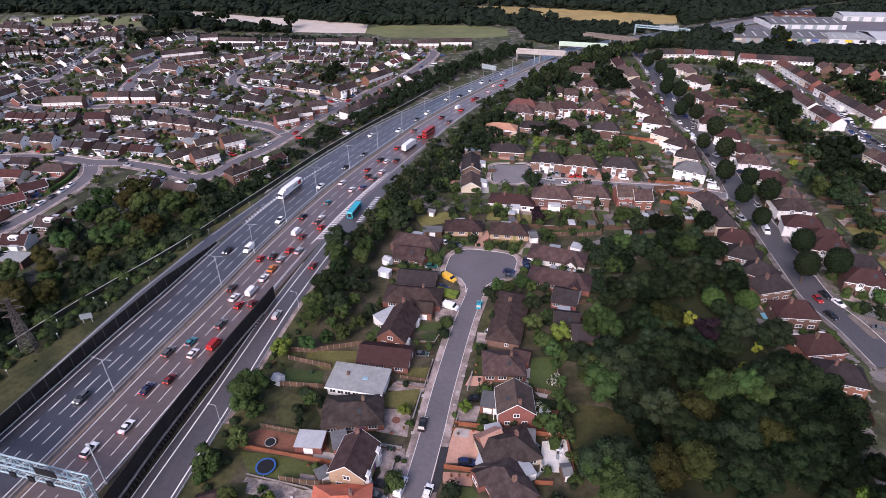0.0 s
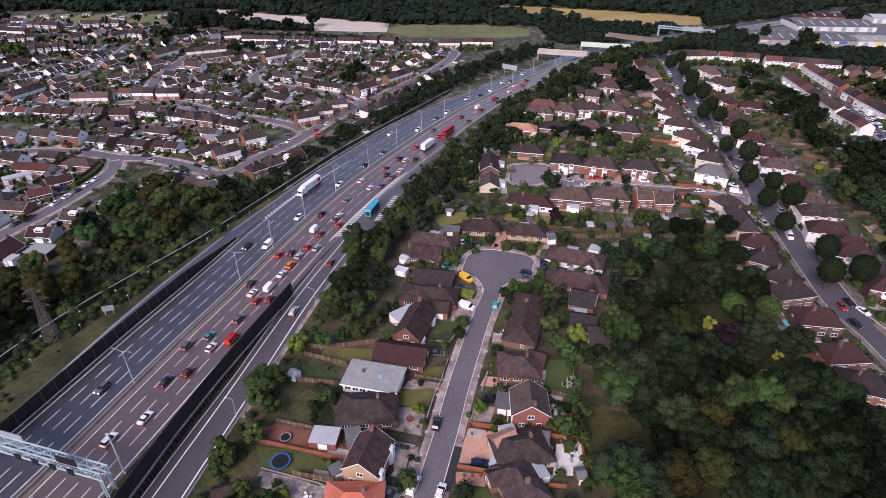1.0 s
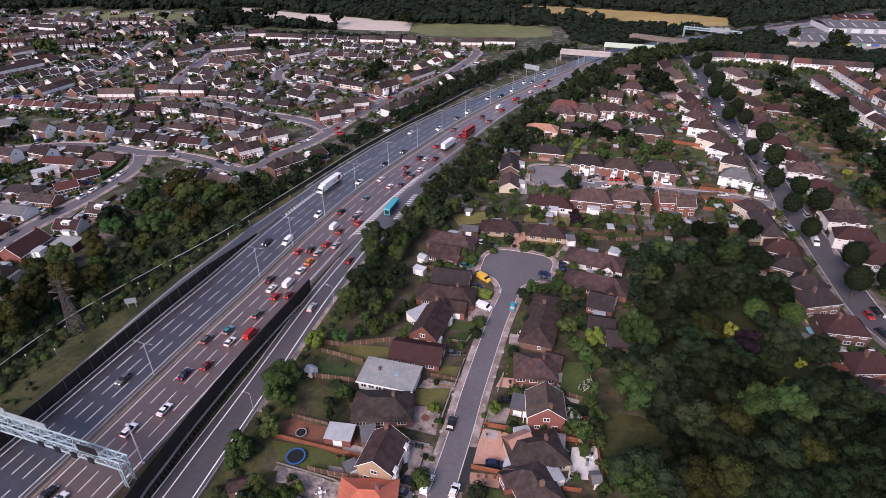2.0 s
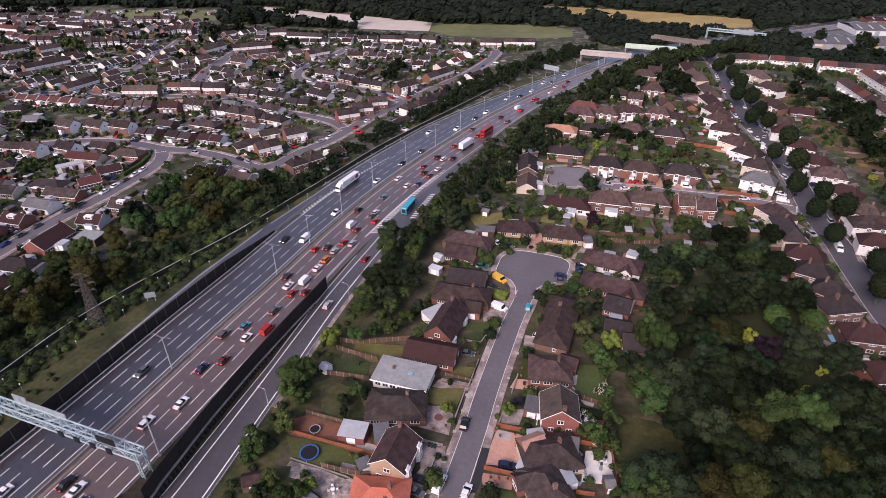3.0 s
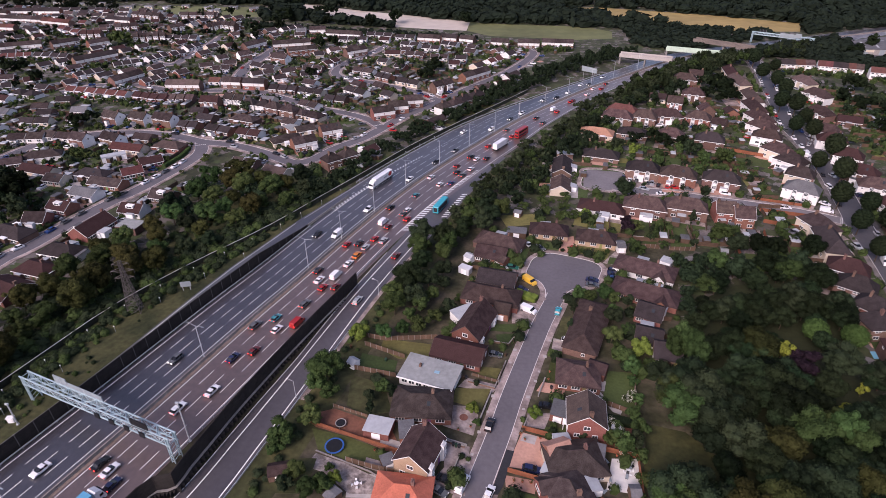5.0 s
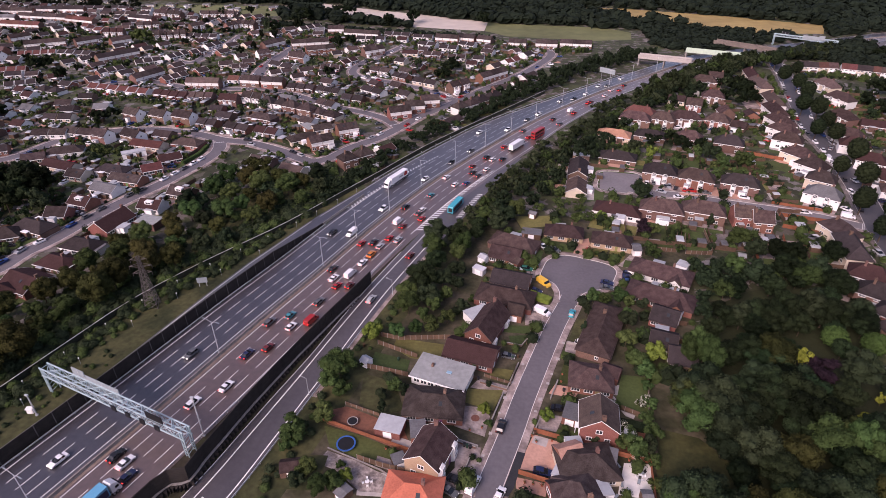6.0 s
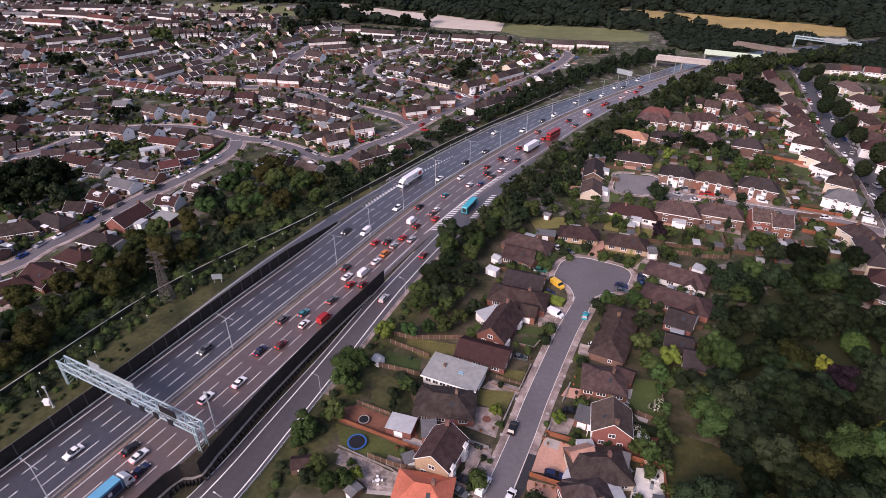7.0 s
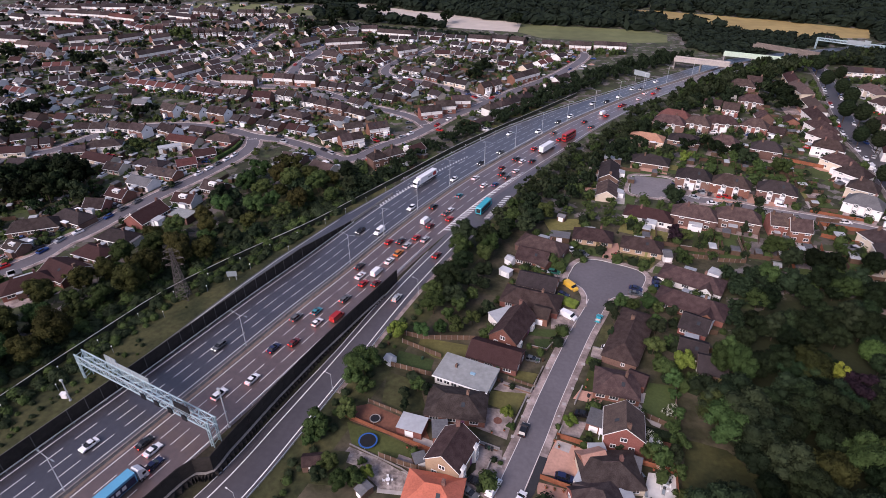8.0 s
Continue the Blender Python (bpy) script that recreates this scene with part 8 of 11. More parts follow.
# ---- gantry ----
def gantry(x1, y1, x2, y2, low, high):
    """A lattice gantry from one leg to the other, with sign panels on its truss."""
    a, b = Vector((x1, y1, 0)), Vector((x2, y2, 0))
    d = (b - a).normalized()
    n = Vector((d.y, -d.x, 0))
    L = (b - a).length
    root = tagged(new("sign_gantry"), "grey steel lattice gantry spanning the motorway", "gantry")

    def at(t, o, z):
        return tuple(a + d * t + n * o + Vector((0, 0, z)))
    s = Shape()
    for o in (-1.1, 1.1):
        for z in (low, high):
            s.bar(at(-0.8, o, z), at(L + 0.8, o, z), 0.2, 6)
    part("chord", s, "gantry_steel", root)
    s = Shape()
    n_bay = 20
    for k in range(n_bay + 1):
        t = L * k / n_bay
        for o in (-1.1, 1.1):
            s.bar(at(t, o, low), at(t, o, high), 0.11, 4)
            if k < n_bay:
                t2 = L * (k + 1) / n_bay
                za, zb = (low, high) if k % 2 else (high, low)
                s.bar(at(t, o, za), at(t2, o, zb), 0.11, 4)
        for z in (low, high):
            s.bar(at(t, -1.1, z), at(t, 1.1, z), 0.11, 4)
            if k < n_bay:
                s.bar(at(t, -1.1 if k % 2 else 0.9, z), at(L * (k + 1) / n_bay, 1.1 if k % 2 else -1.1, z), 0.11, 4)
    part("lattice", s, "gantry_steel", root)
    for t in (0.0, L):
        s = Shape()
        for o in (-1.1, 1.1):
            for q in (-0.45, 0.45):
                s.bar(at(t + q, o, 0), at(t + q, o, high), 0.18, 6)
            for k in range(6):
                z0, z1 = low * k / 6, low * (k + 1) / 6
                s.bar(at(t - 0.45, o, z0 if k % 2 else z1), at(t + 0.45, o, z1 if k % 2 else z0), 0.09, 4)
        for k in range(5):
            s.bar(at(t, -1.1, low * (k + 0.2) / 5), at(t, 1.1, low * (k + 0.9) / 5), 0.09, 4)
        part("leg", s, "gantry_steel", root)
    # sign panels seen from behind, and a dark message panel
    for t0, t1, z0, z1, mat, o in ((L * 0.71, L * 0.80, low + 1.0, high + 2.6, "sign_grey", 1.2), (L * 0.46, L * 0.71, low + 0.3, high + 1.6, "sign_grey", 1.2), (L * 0.105, L * 0.215, high - 0.5, high + 2.2, "sign_black", -1.25)):
        s = Shape()
        p, q = at(t0, o, 0), at(t1, o, 0)
        p2, q2 = at(t0, o + 0.18, 0), at(t1, o + 0.18, 0)
        ring = [p, p2, q2, q]
        s.solid([(x, y, z0) for x, y, _ in ring], [(x, y, z1) for x, y, _ in ring], 0, True)
        panel = part("sign_panel", s, mat, root, "back of a grey sign panel" if mat == "sign_grey" else "dark message panel")
        for k in range(3):
            s = Shape()
            t = t0 + (t1 - t0) * k / 2
            s.bar(at(t, o + (0.24 if o < 0 else -0.06), z0 - 0.3), at(t, o + (0.24 if o < 0 else -0.06), z1), 0.06, 4)
            part("bracket", s, "galvanised", panel)
    s = Shape()
    for o in (-0.35, 0.35):
        s.bar(at(0, o, low + 0.12), at(L, o, low + 0.12), 0.05, 4)
    for k in range(97):
        s.bar(at(L * k / 96, -0.4, low + 0.14), at(L * k / 96, 0.4, low + 0.14), 0.05, 4)
    part("walkway", s, "galvanised", root, "open steel walkway")
    s = Shape()
    s.bar(at(0.5, -1.2, 1.0), at(0.5, -1.2, low), 0.09, 6)
    s.bar(at(0.5, -1.2, low), at(3.5, -1.0, low + 0.2), 0.09, 6)
    part("cable_duct", s, "sign_black", root, "black cable duct on the leg")
    for k in range(4):
        s = Shape()
        t = L * (0.16 + 0.1 * k)
        p = Vector(at(t, -1.3, low - 0.6))
        s.solid([tuple(p + d * q + n * o) for q, o in ((-0.8, -0.15), (-0.8, 0.15), (0.8, 0.15), (0.8, -0.15))], [tuple(p + d * q + n * o + Vector((0, 0, 1.6))) for q, o in ((-0.8, -0.15), (-0.8, 0.15), (0.8, 0.15), (0.8, -0.15))], 0, True)
        part("lane_signal", s, "sign_black", root, "dark lane signal box")
    return root


gantry(-77.0, 76.6, -124.3, 88.3, 5.9, 8.4)
gantry(179.0, 566.5, 221.0, 545.0, 7.0, 9.0)


# ---- lamp columns ----
def twin_lamp(x, y, turn, h=12.2):
    root = tagged(new("street_lamp"), "tall grey twin-arm lamp column in the central reserve", "street lamp", "motorway lamps")
    root.matrix_basis = pose(x, y, 0.05, 0, 0, turn)
    s = Shape()
    s.bar((0, 0, 0), (0, 0, 1.6), 0.17, 8)
    s.bar((0, 0, 1.6), (0, 0, h), 0.12, 8, r2=0.07)
    part("column", s, "galvanised", root)
    for sx in (-1, 1):
        s = Shape()
        s.bar((0, 0, h - 0.15), (sx * 2.3, 0, h + 0.35), 0.05, 6)
        arm = part("arm", s, "galvanised", root)
        s = Shape()
        ring = [(sx * 2.2, -0.17), (sx * 3.1, -0.13), (sx * 3.1, 0.13), (sx * 2.2, 0.17)][::sx]
        s.solid([(*p, h + 0.28) for p in ring], [(p[0], p[1] * 0.7, h + 0.44) for p in ring], 0, True)
        part("lantern", s, "sign_grey", arm)
    return root


_lamp = None
for _x, _y in ((-102.0, 56.2), (-88.2, 109.5), (-75.6, 158.9), (-70.4, 180.5), (-64.0, 204.5), (-56.5, 231.0), (-45.5, 257), (-34.2, 282.5), (-23.0, 306), (-11, 330), (3.5, 355), (18, 379.5), (33.5, 402), (50, 425), (69, 449)):
    _t = road_turn(_x, _y, MOTORWAY) - 90
    if _lamp is None:
        _lamp = twin_lamp(_x, _y, _t)
    else:
        copy_thing(_lamp, pose(_x, _y, 0.05, 0, 0, _t))


def single_lamp(x, y, turn, h=6.0, group="slip road lamps", label="slim grey lamp column with one arm beside the slip road"):
    root = tagged(new("street_lamp"), label, "street lamp", group)
    root.matrix_basis = pose(x, y, 0, 0, 0, turn)
    s = Shape()
    s.bar((0, 0, 0), (0, 0, 1.1), 0.12, 8)
    s.bar((0, 0, 1.1), (0, 0, h), 0.08, 8, r2=0.05)
    part("column", s, "galvanised", root)
    s = Shape()
    s.bar((0, 0, h - 0.05), (1.7, 0, h + 0.3), 0.04, 6)
    arm = part("arm", s, "galvanised", root)
    s = Shape()
    s.box(1.5, 2.1, -0.12, 0.12, h + 0.22, h + 0.36)
    part("lantern", s, "lamp_dull", arm)
    return root


_lamp = None
for _x, _y in ((-62.5, 62), (-56.8, 99.8), (-46.9, 147.5), (-37.5, 182)):
    _t = road_turn(_x, _y, SLIP) + 90
    _lamp = copy_thing(_lamp, pose(_x, _y, 0, 0, 0, _t)) if _lamp else single_lamp(_x, _y, _t)


def camera_mast(x, y, h):
    root = tagged(new("mast"), "plain grey steel mast with a box on top", "mast", "masts by the motorway")
    s = Shape()
    s.bar((x, y, 0), (x, y, h), 0.22, 8, r2=0.15)
    part("pole", s, "galvanised", root)
    s = Shape()
    s.box(x - 0.5, x + 0.35, y - 0.2, y + 0.2, h - 0.1, h + 0.35)
    s.bar((x, y, 0), (x, y, 0.25), 0.4, 8)
    part("head", s, "galvanised", root)


camera_mast(-76.9, 81.9, 13.0)
camera_mast(-122.3, 79.5, 7.0)


# ---- pylon ----
def pylon(x, y, h, turn):
    """A lattice pylon: four tapering legs, bracing and three pairs of arms."""
    root = tagged(new("pylon"), "dark steel lattice pylon standing on the bank", "pylon")
    root.matrix_basis = pose(x, y, 0, 0, 0, turn)

    def w(z):
        return 1.9 - 1.5 * min(1, z / (h * 0.85))
    s, br = Shape(), Shape()
    levels = [h * k / 11 for k in range(12)]
    for sx in (-1, 1):
        for sy in (-1, 1):
            for z0, z1 in zip(levels, levels[1:]):
                s.bar((sx * w(z0), sy * w(z0), z0), (sx * w(z1), sy * w(z1), z1), 0.1, 4)
    for z0, z1 in zip(levels, levels[1:]):
        c0 = [(-w(z0), -w(z0), z0), (w(z0), -w(z0), z0), (w(z0), w(z0), z0), (-w(z0), w(z0), z0)]
        c1 = [(-w(z1), -w(z1), z1), (w(z1), -w(z1), z1), (w(z1), w(z1), z1), (-w(z1), w(z1), z1)]
        for k in range(4):
            br.bar(c0[k], c1[(k + 1) % 4], 0.06, 4)
            br.bar(c0[(k + 1) % 4], c1[k], 0.06, 4)
            br.bar(c1[k], c1[(k + 1) % 4], 0.06, 4)
    part("leg", s, "pylon_steel", root)
    part("bracing", br, "pylon_steel", root)
    for z, r in ((h * 0.68, 2.8), (h * 0.81, 3.3), (h * 0.94, 2.4)):
        for sx in (-1, 1):
            arm = Shape()
            for sy in (-1, 1):
                arm.bar((sx * 0.5, sy * 0.5, z), (sx * r, 0, z + 0.2), 0.07, 4)
            arm.bar((sx * 0.4, 0, z + 1.3), (sx * r, 0, z + 0.2), 0.07, 4)
            arm.bar((sx * r, 0, z + 0.2), (sx * r, 0, z - 1.0), 0.06, 4)
            part("arm", arm, "pylon_steel", root)


pylon(-121.0, 126.4, 19.0, 20)


# ---- bridges ----
def bridge(name, x1, y1, x2, y2, width, z, mat, label, depth=1.6, parapet=1.2):
    a, b = Vector((x1, y1, 0)), Vector((x2, y2, 0))
    line = [a.lerp(b, k / 12) for k in range(13)]
    root = tagged(new(name), label, "bridge", kind="structure")
    part("deck", ribbon(line, -width / 2, width / 2, z - depth, z), mat, root)
    for o in (-width / 2, width / 2 - 0.3):
        part("parapet", ribbon(line, o, o + 0.3, z, z + parapet), mat, root)
    for f in (0.02, 0.5, 0.98):
        p = a.lerp(b, f)
        s = Shape()
        for q in (-width * 0.35, 0, width * 0.35):
            c = p + normals(line)[0] * q
            s.bar((c.x, c.y, 0), (c.x, c.y, z - depth + 0.05), 0.55, 10)
        part("pier", s, "concrete", root)


bridge("road_bridge", 58, 472, 95, 463, 7, 7.0, "paving_pale", "pale concrete road bridge over the motorway")
bridge("foot_bridge", 97, 503, 137, 493, 5, 6.0, "metal_green", "pale green bridge beyond the road bridge")
bridge("far_bridge", 126, 541, 169, 514, 7, 6.0, "concrete_brown", "concrete road bridge over the far motorway")


def board_sign(x, y, turn, w, h, z, label, mat="sign_grey"):
    root = tagged(new("road_sign"), label, "road sign", "signs by the motorway")
    root.matrix_basis = pose(x, y, 0, 0, 0, turn)
    s = Shape()
    s.box(-w / 2, w / 2, -0.06, 0.06, z, z + h)
    part("board", s, mat, root)
    for q in (-w * 0.35, w * 0.35):
        s = Shape()
        s.bar((q, 0.12, 0), (q, 0.12, z + h * 0.9), 0.09, 6)
        part("post", s, "galvanised", root)


board_sign(-111.0, 139.5, 20, 3.4, 2.0, 1.6, "back of a grey road sign on the bank")
board_sign(32.5, 420, -35, 12.0, 3.4, 5.6, "large grey direction sign beside the motorway")


def bollard_light(x, y):
    root = tagged(new("marker_post"), "slim post with a small white light on the bank", "marker post", "marker posts on the bank")
    root.matrix_basis = pose(x, y, 0)
    s = Shape()
    s.bar((0, 0, 0), (0, 0, 2.2), 0.05, 6)
    part("post", s, "sign_grey", root)
    s = Shape()
    s.bar((0, 0, 2.2), (0, 0, 2.5), 0.16, 8)
    part("cap", s, "plastic_white", root)
    return root


_post = None
for _k, _p in enumerate(shifted(between(OUTER, 60, 330), 3.5)[::3]):
    _post = copy_thing(_post, pose(_p.x, _p.y, 0)) if _post else bollard_light(_p.x, _p.y)
for _k, _p in enumerate(shifted(between(OUTER, 60, 170), 9.5)[1::4]):
    copy_thing(_post, pose(_p.x, _p.y, 0))


# ---- warehouses ----
def warehouse(x, y, turn, L, D, h, wall, roof, label, panels=()):
    root = tagged(new("warehouse"), label, "warehouse", "units of the trading estate")
    root.matrix_basis = pose(x, y, 0, 0, 0, turn)
    s = Shape()
    s.box(-L / 2, L / 2, -D / 2, D / 2, 0, h)
    part("wall", s, wall, root)
    part("roof", roof_shape(L, D, h, h + D * 0.07, False), roof, root)
    for k in range(int(L // 12)):
        s = Shape()
        x0 = -L / 2 + 4 + k * 12
        s.box(x0, x0 + 4, -D / 2 - 0.1, -D / 2 + 0.1, 0, 4.2)
        part("loading_door", s, "sign_grey", root)
    for k in range(int(L // 10)):
        x0 = -L / 2 + 5 + k * 10
        for sy in (-1, 1):
            s = Shape()
            z = h + 0.12 + D * 0.07 * 0.5
            s.solid([(x0, sy * D * 0.12, h + D * 0.053), (x0 + 1.4, sy * D * 0.12, h + D * 0.053), (x0 + 1.4, sy * D * 0.4, h + D * 0.014), (x0, sy * D * 0.4, h + D * 0.014)][::sy], [(x0, sy * D * 0.12, h + D * 0.053 + 0.34), (x0 + 1.4, sy * D * 0.12, h + D * 0.053 + 0.34), (x0 + 1.4, sy * D * 0.4, h + D * 0.014 + 0.34), (x0, sy * D * 0.4, h + D * 0.014 + 0.34)][::sy])
            part("rooflight", s, "felt_pale", root)
    for t0, t1, mat in panels:
        s = Shape()
        s.box(t0, t1, -D / 2 - 0.15, -D / 2, h * 0.45, h * 0.85)
        part("sign_panel", s, mat, root, "coloured sign panel")


warehouse(356, 612, -2, 72, 40, 4.6, "cladding_white", "roof_grey", "white metal-clad warehouse with a grey roof")
warehouse(300, 552, -4, 92, 40, 4.4, "concrete", "roof_grey", "pale trade units with a dark grey roof", ((-40, -34, "render_cream"), (-12, -5, "cladding_blue"), (2, 9, "cladding_yellow"), (14, 18, "paint_green"), (22, 25, "plastic_white"), (26, 32, "cladding_blue")))
warehouse(356, 538, -6, 34, 28, 5.2, "cladding_white", "felt_grey", "white metal-clad unit with a yellow panel", ((-4, 2, "cladding_yellow"), (8, 14, "sign_black")))
warehouse(408, 536, -8, 60, 38, 5.4, "cladding_white", "felt_pale", "white metal-clad warehouse with a pale roof", ((-20, -12, "cladding_blue"), (-2, 14, "cladding_blue")))
warehouse(450, 645, -5, 70, 26, 5, "cladding_white", "felt_pale", "long white warehouse with a pale roof")
warehouse(372, 652, -8, 34, 22, 5, "brick_red", "roof_maroon", "brick warehouse with a maroon roof")
slab("yard", [(262, 522), (420, 500), (520, 500), (520, 640), (330, 622), (285, 600), (264, 575)], -0.5, 0.006, "asphalt_street", "grey asphalt yard of the trading estate", "yard")
far_wood("roadside_belt", [(150, 515), (205, 548), (250, 596), (340, 652), (440, 712), (520, 745), (520, 660), (420, 655), (330, 632), (278, 606), (254, 575), (250, 532), (230, 522), (170, 505)], 7.0, 25, "dark belt of trees between motorway and warehouses", lambda x, y: mw_offset(x, y) > 17.5 and not (330 < x < 400 and 636 < y < 668) and not (410 < x < 490 and 628 < y < 662), 9.0)

# ---- the close: gardens, fences, sheds and parked cars ----
def fence(points, height, mat, label, panel=1.8, group="garden fences"):
    """A panel fence along a polyline: posts, and panels that are parts of their own."""
    root = tagged(new("fence"), label, "fence", group)
    post = Shape()
    post.box(-0.06, 0.06, -0.06, 0.06, 0, height + 0.1)
    post_mesh = post.mesh("post", "concrete" if mat == "timber_fence" else mat)
    for (x1, y1), (x2, y2) in zip(points, points[1:]):
        a, b = Vector((x1, y1, 0)), Vector((x2, y2, 0))
        n = max(1, round((b - a).length / panel))
        t = math.degrees(math.atan2(b.y - a.y, b.x - a.x))
        L = (b - a).length / n
        s = Shape()
        s.box(0.06, L - 0.06, -0.025, 0.025, 0.05, height)
        s.box(0.06, L - 0.06, -0.04, 0.04, height, height + 0.05)
        me = s.mesh("panel", mat)
        for k in range(n):
            p = a.lerp(b, k / n)
            part("panel", me, None, root, at=pose(p.x, p.y, 0, 0, 0, t))
            part("post", post_mesh, None, root, at=pose(p.x, p.y, 0, 0, 0, t))
    return root


def hedge(x1, y1, x2, y2, width, height, mat="leaf_mid", label="clipped green garden hedge"):
    """A clipped hedge of small leaves round a core."""
    a, b = Vector((x1, y1, 0)), Vector((x2, y2, 0))
    L = (b - a).length
    rng = random.Random(int(x1 * 9 + y2))
    s = Shape()
    s.box(0, L, -width / 2, width / 2, 0, height * 0.96)
    for _ in range(int(L * (height + width) * 9)):
        x, y, z = rng.uniform(0, L), rng.uniform(-1, 1) * width / 2, rng.uniform(0, height)
        if rng.random() < 0.5:
            z = height
        else:
            y = math.copysign(width / 2, y)
        c, q = Vector((x, y, z)), 0.2
        u, w = Vector((rng.gauss(0, 1), rng.gauss(0, 1), rng.gauss(0, 1))).normalized() * q, Vector((rng.gauss(0, 1), rng.gauss(0, 1), rng.gauss(0, 1))).normalized() * q
        s.face([tuple(c - u), tuple(c + w), tuple(c + u), tuple(c - w)])
    ob = part("hedge", s, mat, at=pose(x1, y1, 0, 0, 0, math.degrees(math.atan2(b.y - a.y, b.x - a.x))))
    return tagged(ob, label, "hedge", "hedges")


BLOCKED = [(-5, 137.5, 4.5), (-4, 132.5, 4), (-14, 93.5, 4), (-10, 92, 3), (9, 106, 4), (-5, 124, 3), (3.5, 112, 3), (-13, 100, 4), (-12, 104, 4), (-7, 117, 4), (-5.5, 122, 3.5), (5, 93, 6), (6.5, 102.5, 3.6), (10, 114.3, 4), (3.5, 83, 4), (102, 224, 8), (107, 286, 8), (104, 247, 6.5), (57.5, 205, 6), (57.5, 197, 5), (46.5, 205, 5), (48, 212, 4), (46, 197, 4), (70.5, 205, 7), (84, 203, 8), (82.5, 191, 6), (76, 196, 4), ]


def outbuilding(name, x, y, turn, L, D, h, wall, roof, label, pitch=0.0, category="shed"):
    """A small building: walls, an overhanging roof, flat or ridged, and a door."""
    BLOCKED.append((x, y, max(L, D) / 2 + 0.8))
    root = tagged(new(name), label, category, "garden buildings")
    root.matrix_basis = pose(x, y, 0, 0, 0, turn)
    s = Shape()
    s.box(-L / 2, L / 2, -D / 2, D / 2, 0, h)
    if pitch:
        for x0, x1 in ((-L / 2, -L / 2 + 0.08), (L / 2 - 0.08, L / 2)):
            s.solid([(x0, -D / 2, h), (x1, -D / 2, h), (x1, D / 2, h), (x0, D / 2, h)], [(x0, -0.02, h + pitch), (x1, -0.02, h + pitch), (x1, 0.02, h + pitch), (x0, 0.02, h + pitch)])
    part("wall", s, wall, root)
    if pitch:
        part("roof", roof_shape(L, D, h, h + pitch, False, 0.2, 0.08), roof, root)
    else:
        s = Shape()
        s.box(-L / 2 - 0.15, L / 2 + 0.15, -D / 2 - 0.15, D / 2 + 0.15, h, h + 0.16)
        part("roof", s, roof, root)
    s = Shape()
    w = min(2.2, L * 0.6)
    s.box(-w / 2, w / 2, -D / 2 - 0.05, -D / 2, 0, min(2.0, h - 0.2))
    part("door", s, "upvc", root)
    return root


def trampoline(x, y, r, ring, label):
    root = tagged(new("trampoline"), label, "trampoline", "trampolines")
    root.matrix_basis = pose(x, y, 0)
    s = Shape()
    n = 28
    pts = [(math.cos(2 * math.pi * k / n), math.sin(2 * math.pi * k / n)) for k in range(n)]
    s.face([(a * r * 0.84, b * r * 0.84, 0.8) for a, b in pts])
    part("mat", s, "net_black", root, "black jumping mat")
    s = Shape()
    for k in range(n):
        (a, b), (c, d) = pts[k], pts[(k + 1) % n]
        s.face([(a * r * 0.84, b * r * 0.84, 0.83), (a * r, b * r, 0.86), (c * r, d * r, 0.86), (c * r * 0.84, d * r * 0.84, 0.83)])
        s.face([(a * r, b * r, 0.86), (a * r, b * r, 0.72), (c * r, d * r, 0.72), (c * r, d * r, 0.86)])
    part("pad", s, ring, root)
    for k in range(0, n, 7):
        s = Shape()
        a, b = pts[k]
        s.bar((a * r * 0.95, b * r * 0.95, 0), (a * r * 0.95, b * r * 0.95, 0.75), 0.05, 6)
        part("leg", s, "galvanised", root)


def garden_table(x, y):
    """A white table with four chairs."""
    t = tagged(new("garden_table"), "white plastic garden table on a terrace", "table")
    t.matrix_basis = pose(x, y, 0.06)
    s = Shape()
    s.bar((0, 0, 0.7), (0, 0, 0.75), 0.55, 14)
    part("tabletop", s, "plastic_white", t)
    s = Shape()
    s.bar((0, 0, 0), (0, 0, 0.7), 0.06, 6)
    part("pedestal", s, "plastic_white", t)
    first = None
    for k in range(4):
        m = pose(x, y, 0.06, 0, 0, 90 * k + 20) @ pose(0.95, 0, 0)
        if first:
            copy_thing(first, m)
            continue
        first = tagged(new("garden_chair"), "white plastic garden chair on a terrace", "chair", "garden chairs")
        first.matrix_basis = m
        s = Shape()
        s.box(-0.25, 0.25, -0.25, 0.25, 0.4, 0.45)
        part("seat", s, "plastic_white", first)
        s = Shape()
        s.box(0.2, 0.26, -0.25, 0.25, 0.45, 0.9)
        part("backrest", s, "plastic_white", first)
        for a in (-0.2, 0.2):
            for b in (-0.2, 0.2):
                s = Shape()
                s.bar((a, b, 0), (a, b, 0.4), 0.03, 5)
                part("leg", s, "plastic_white", first)


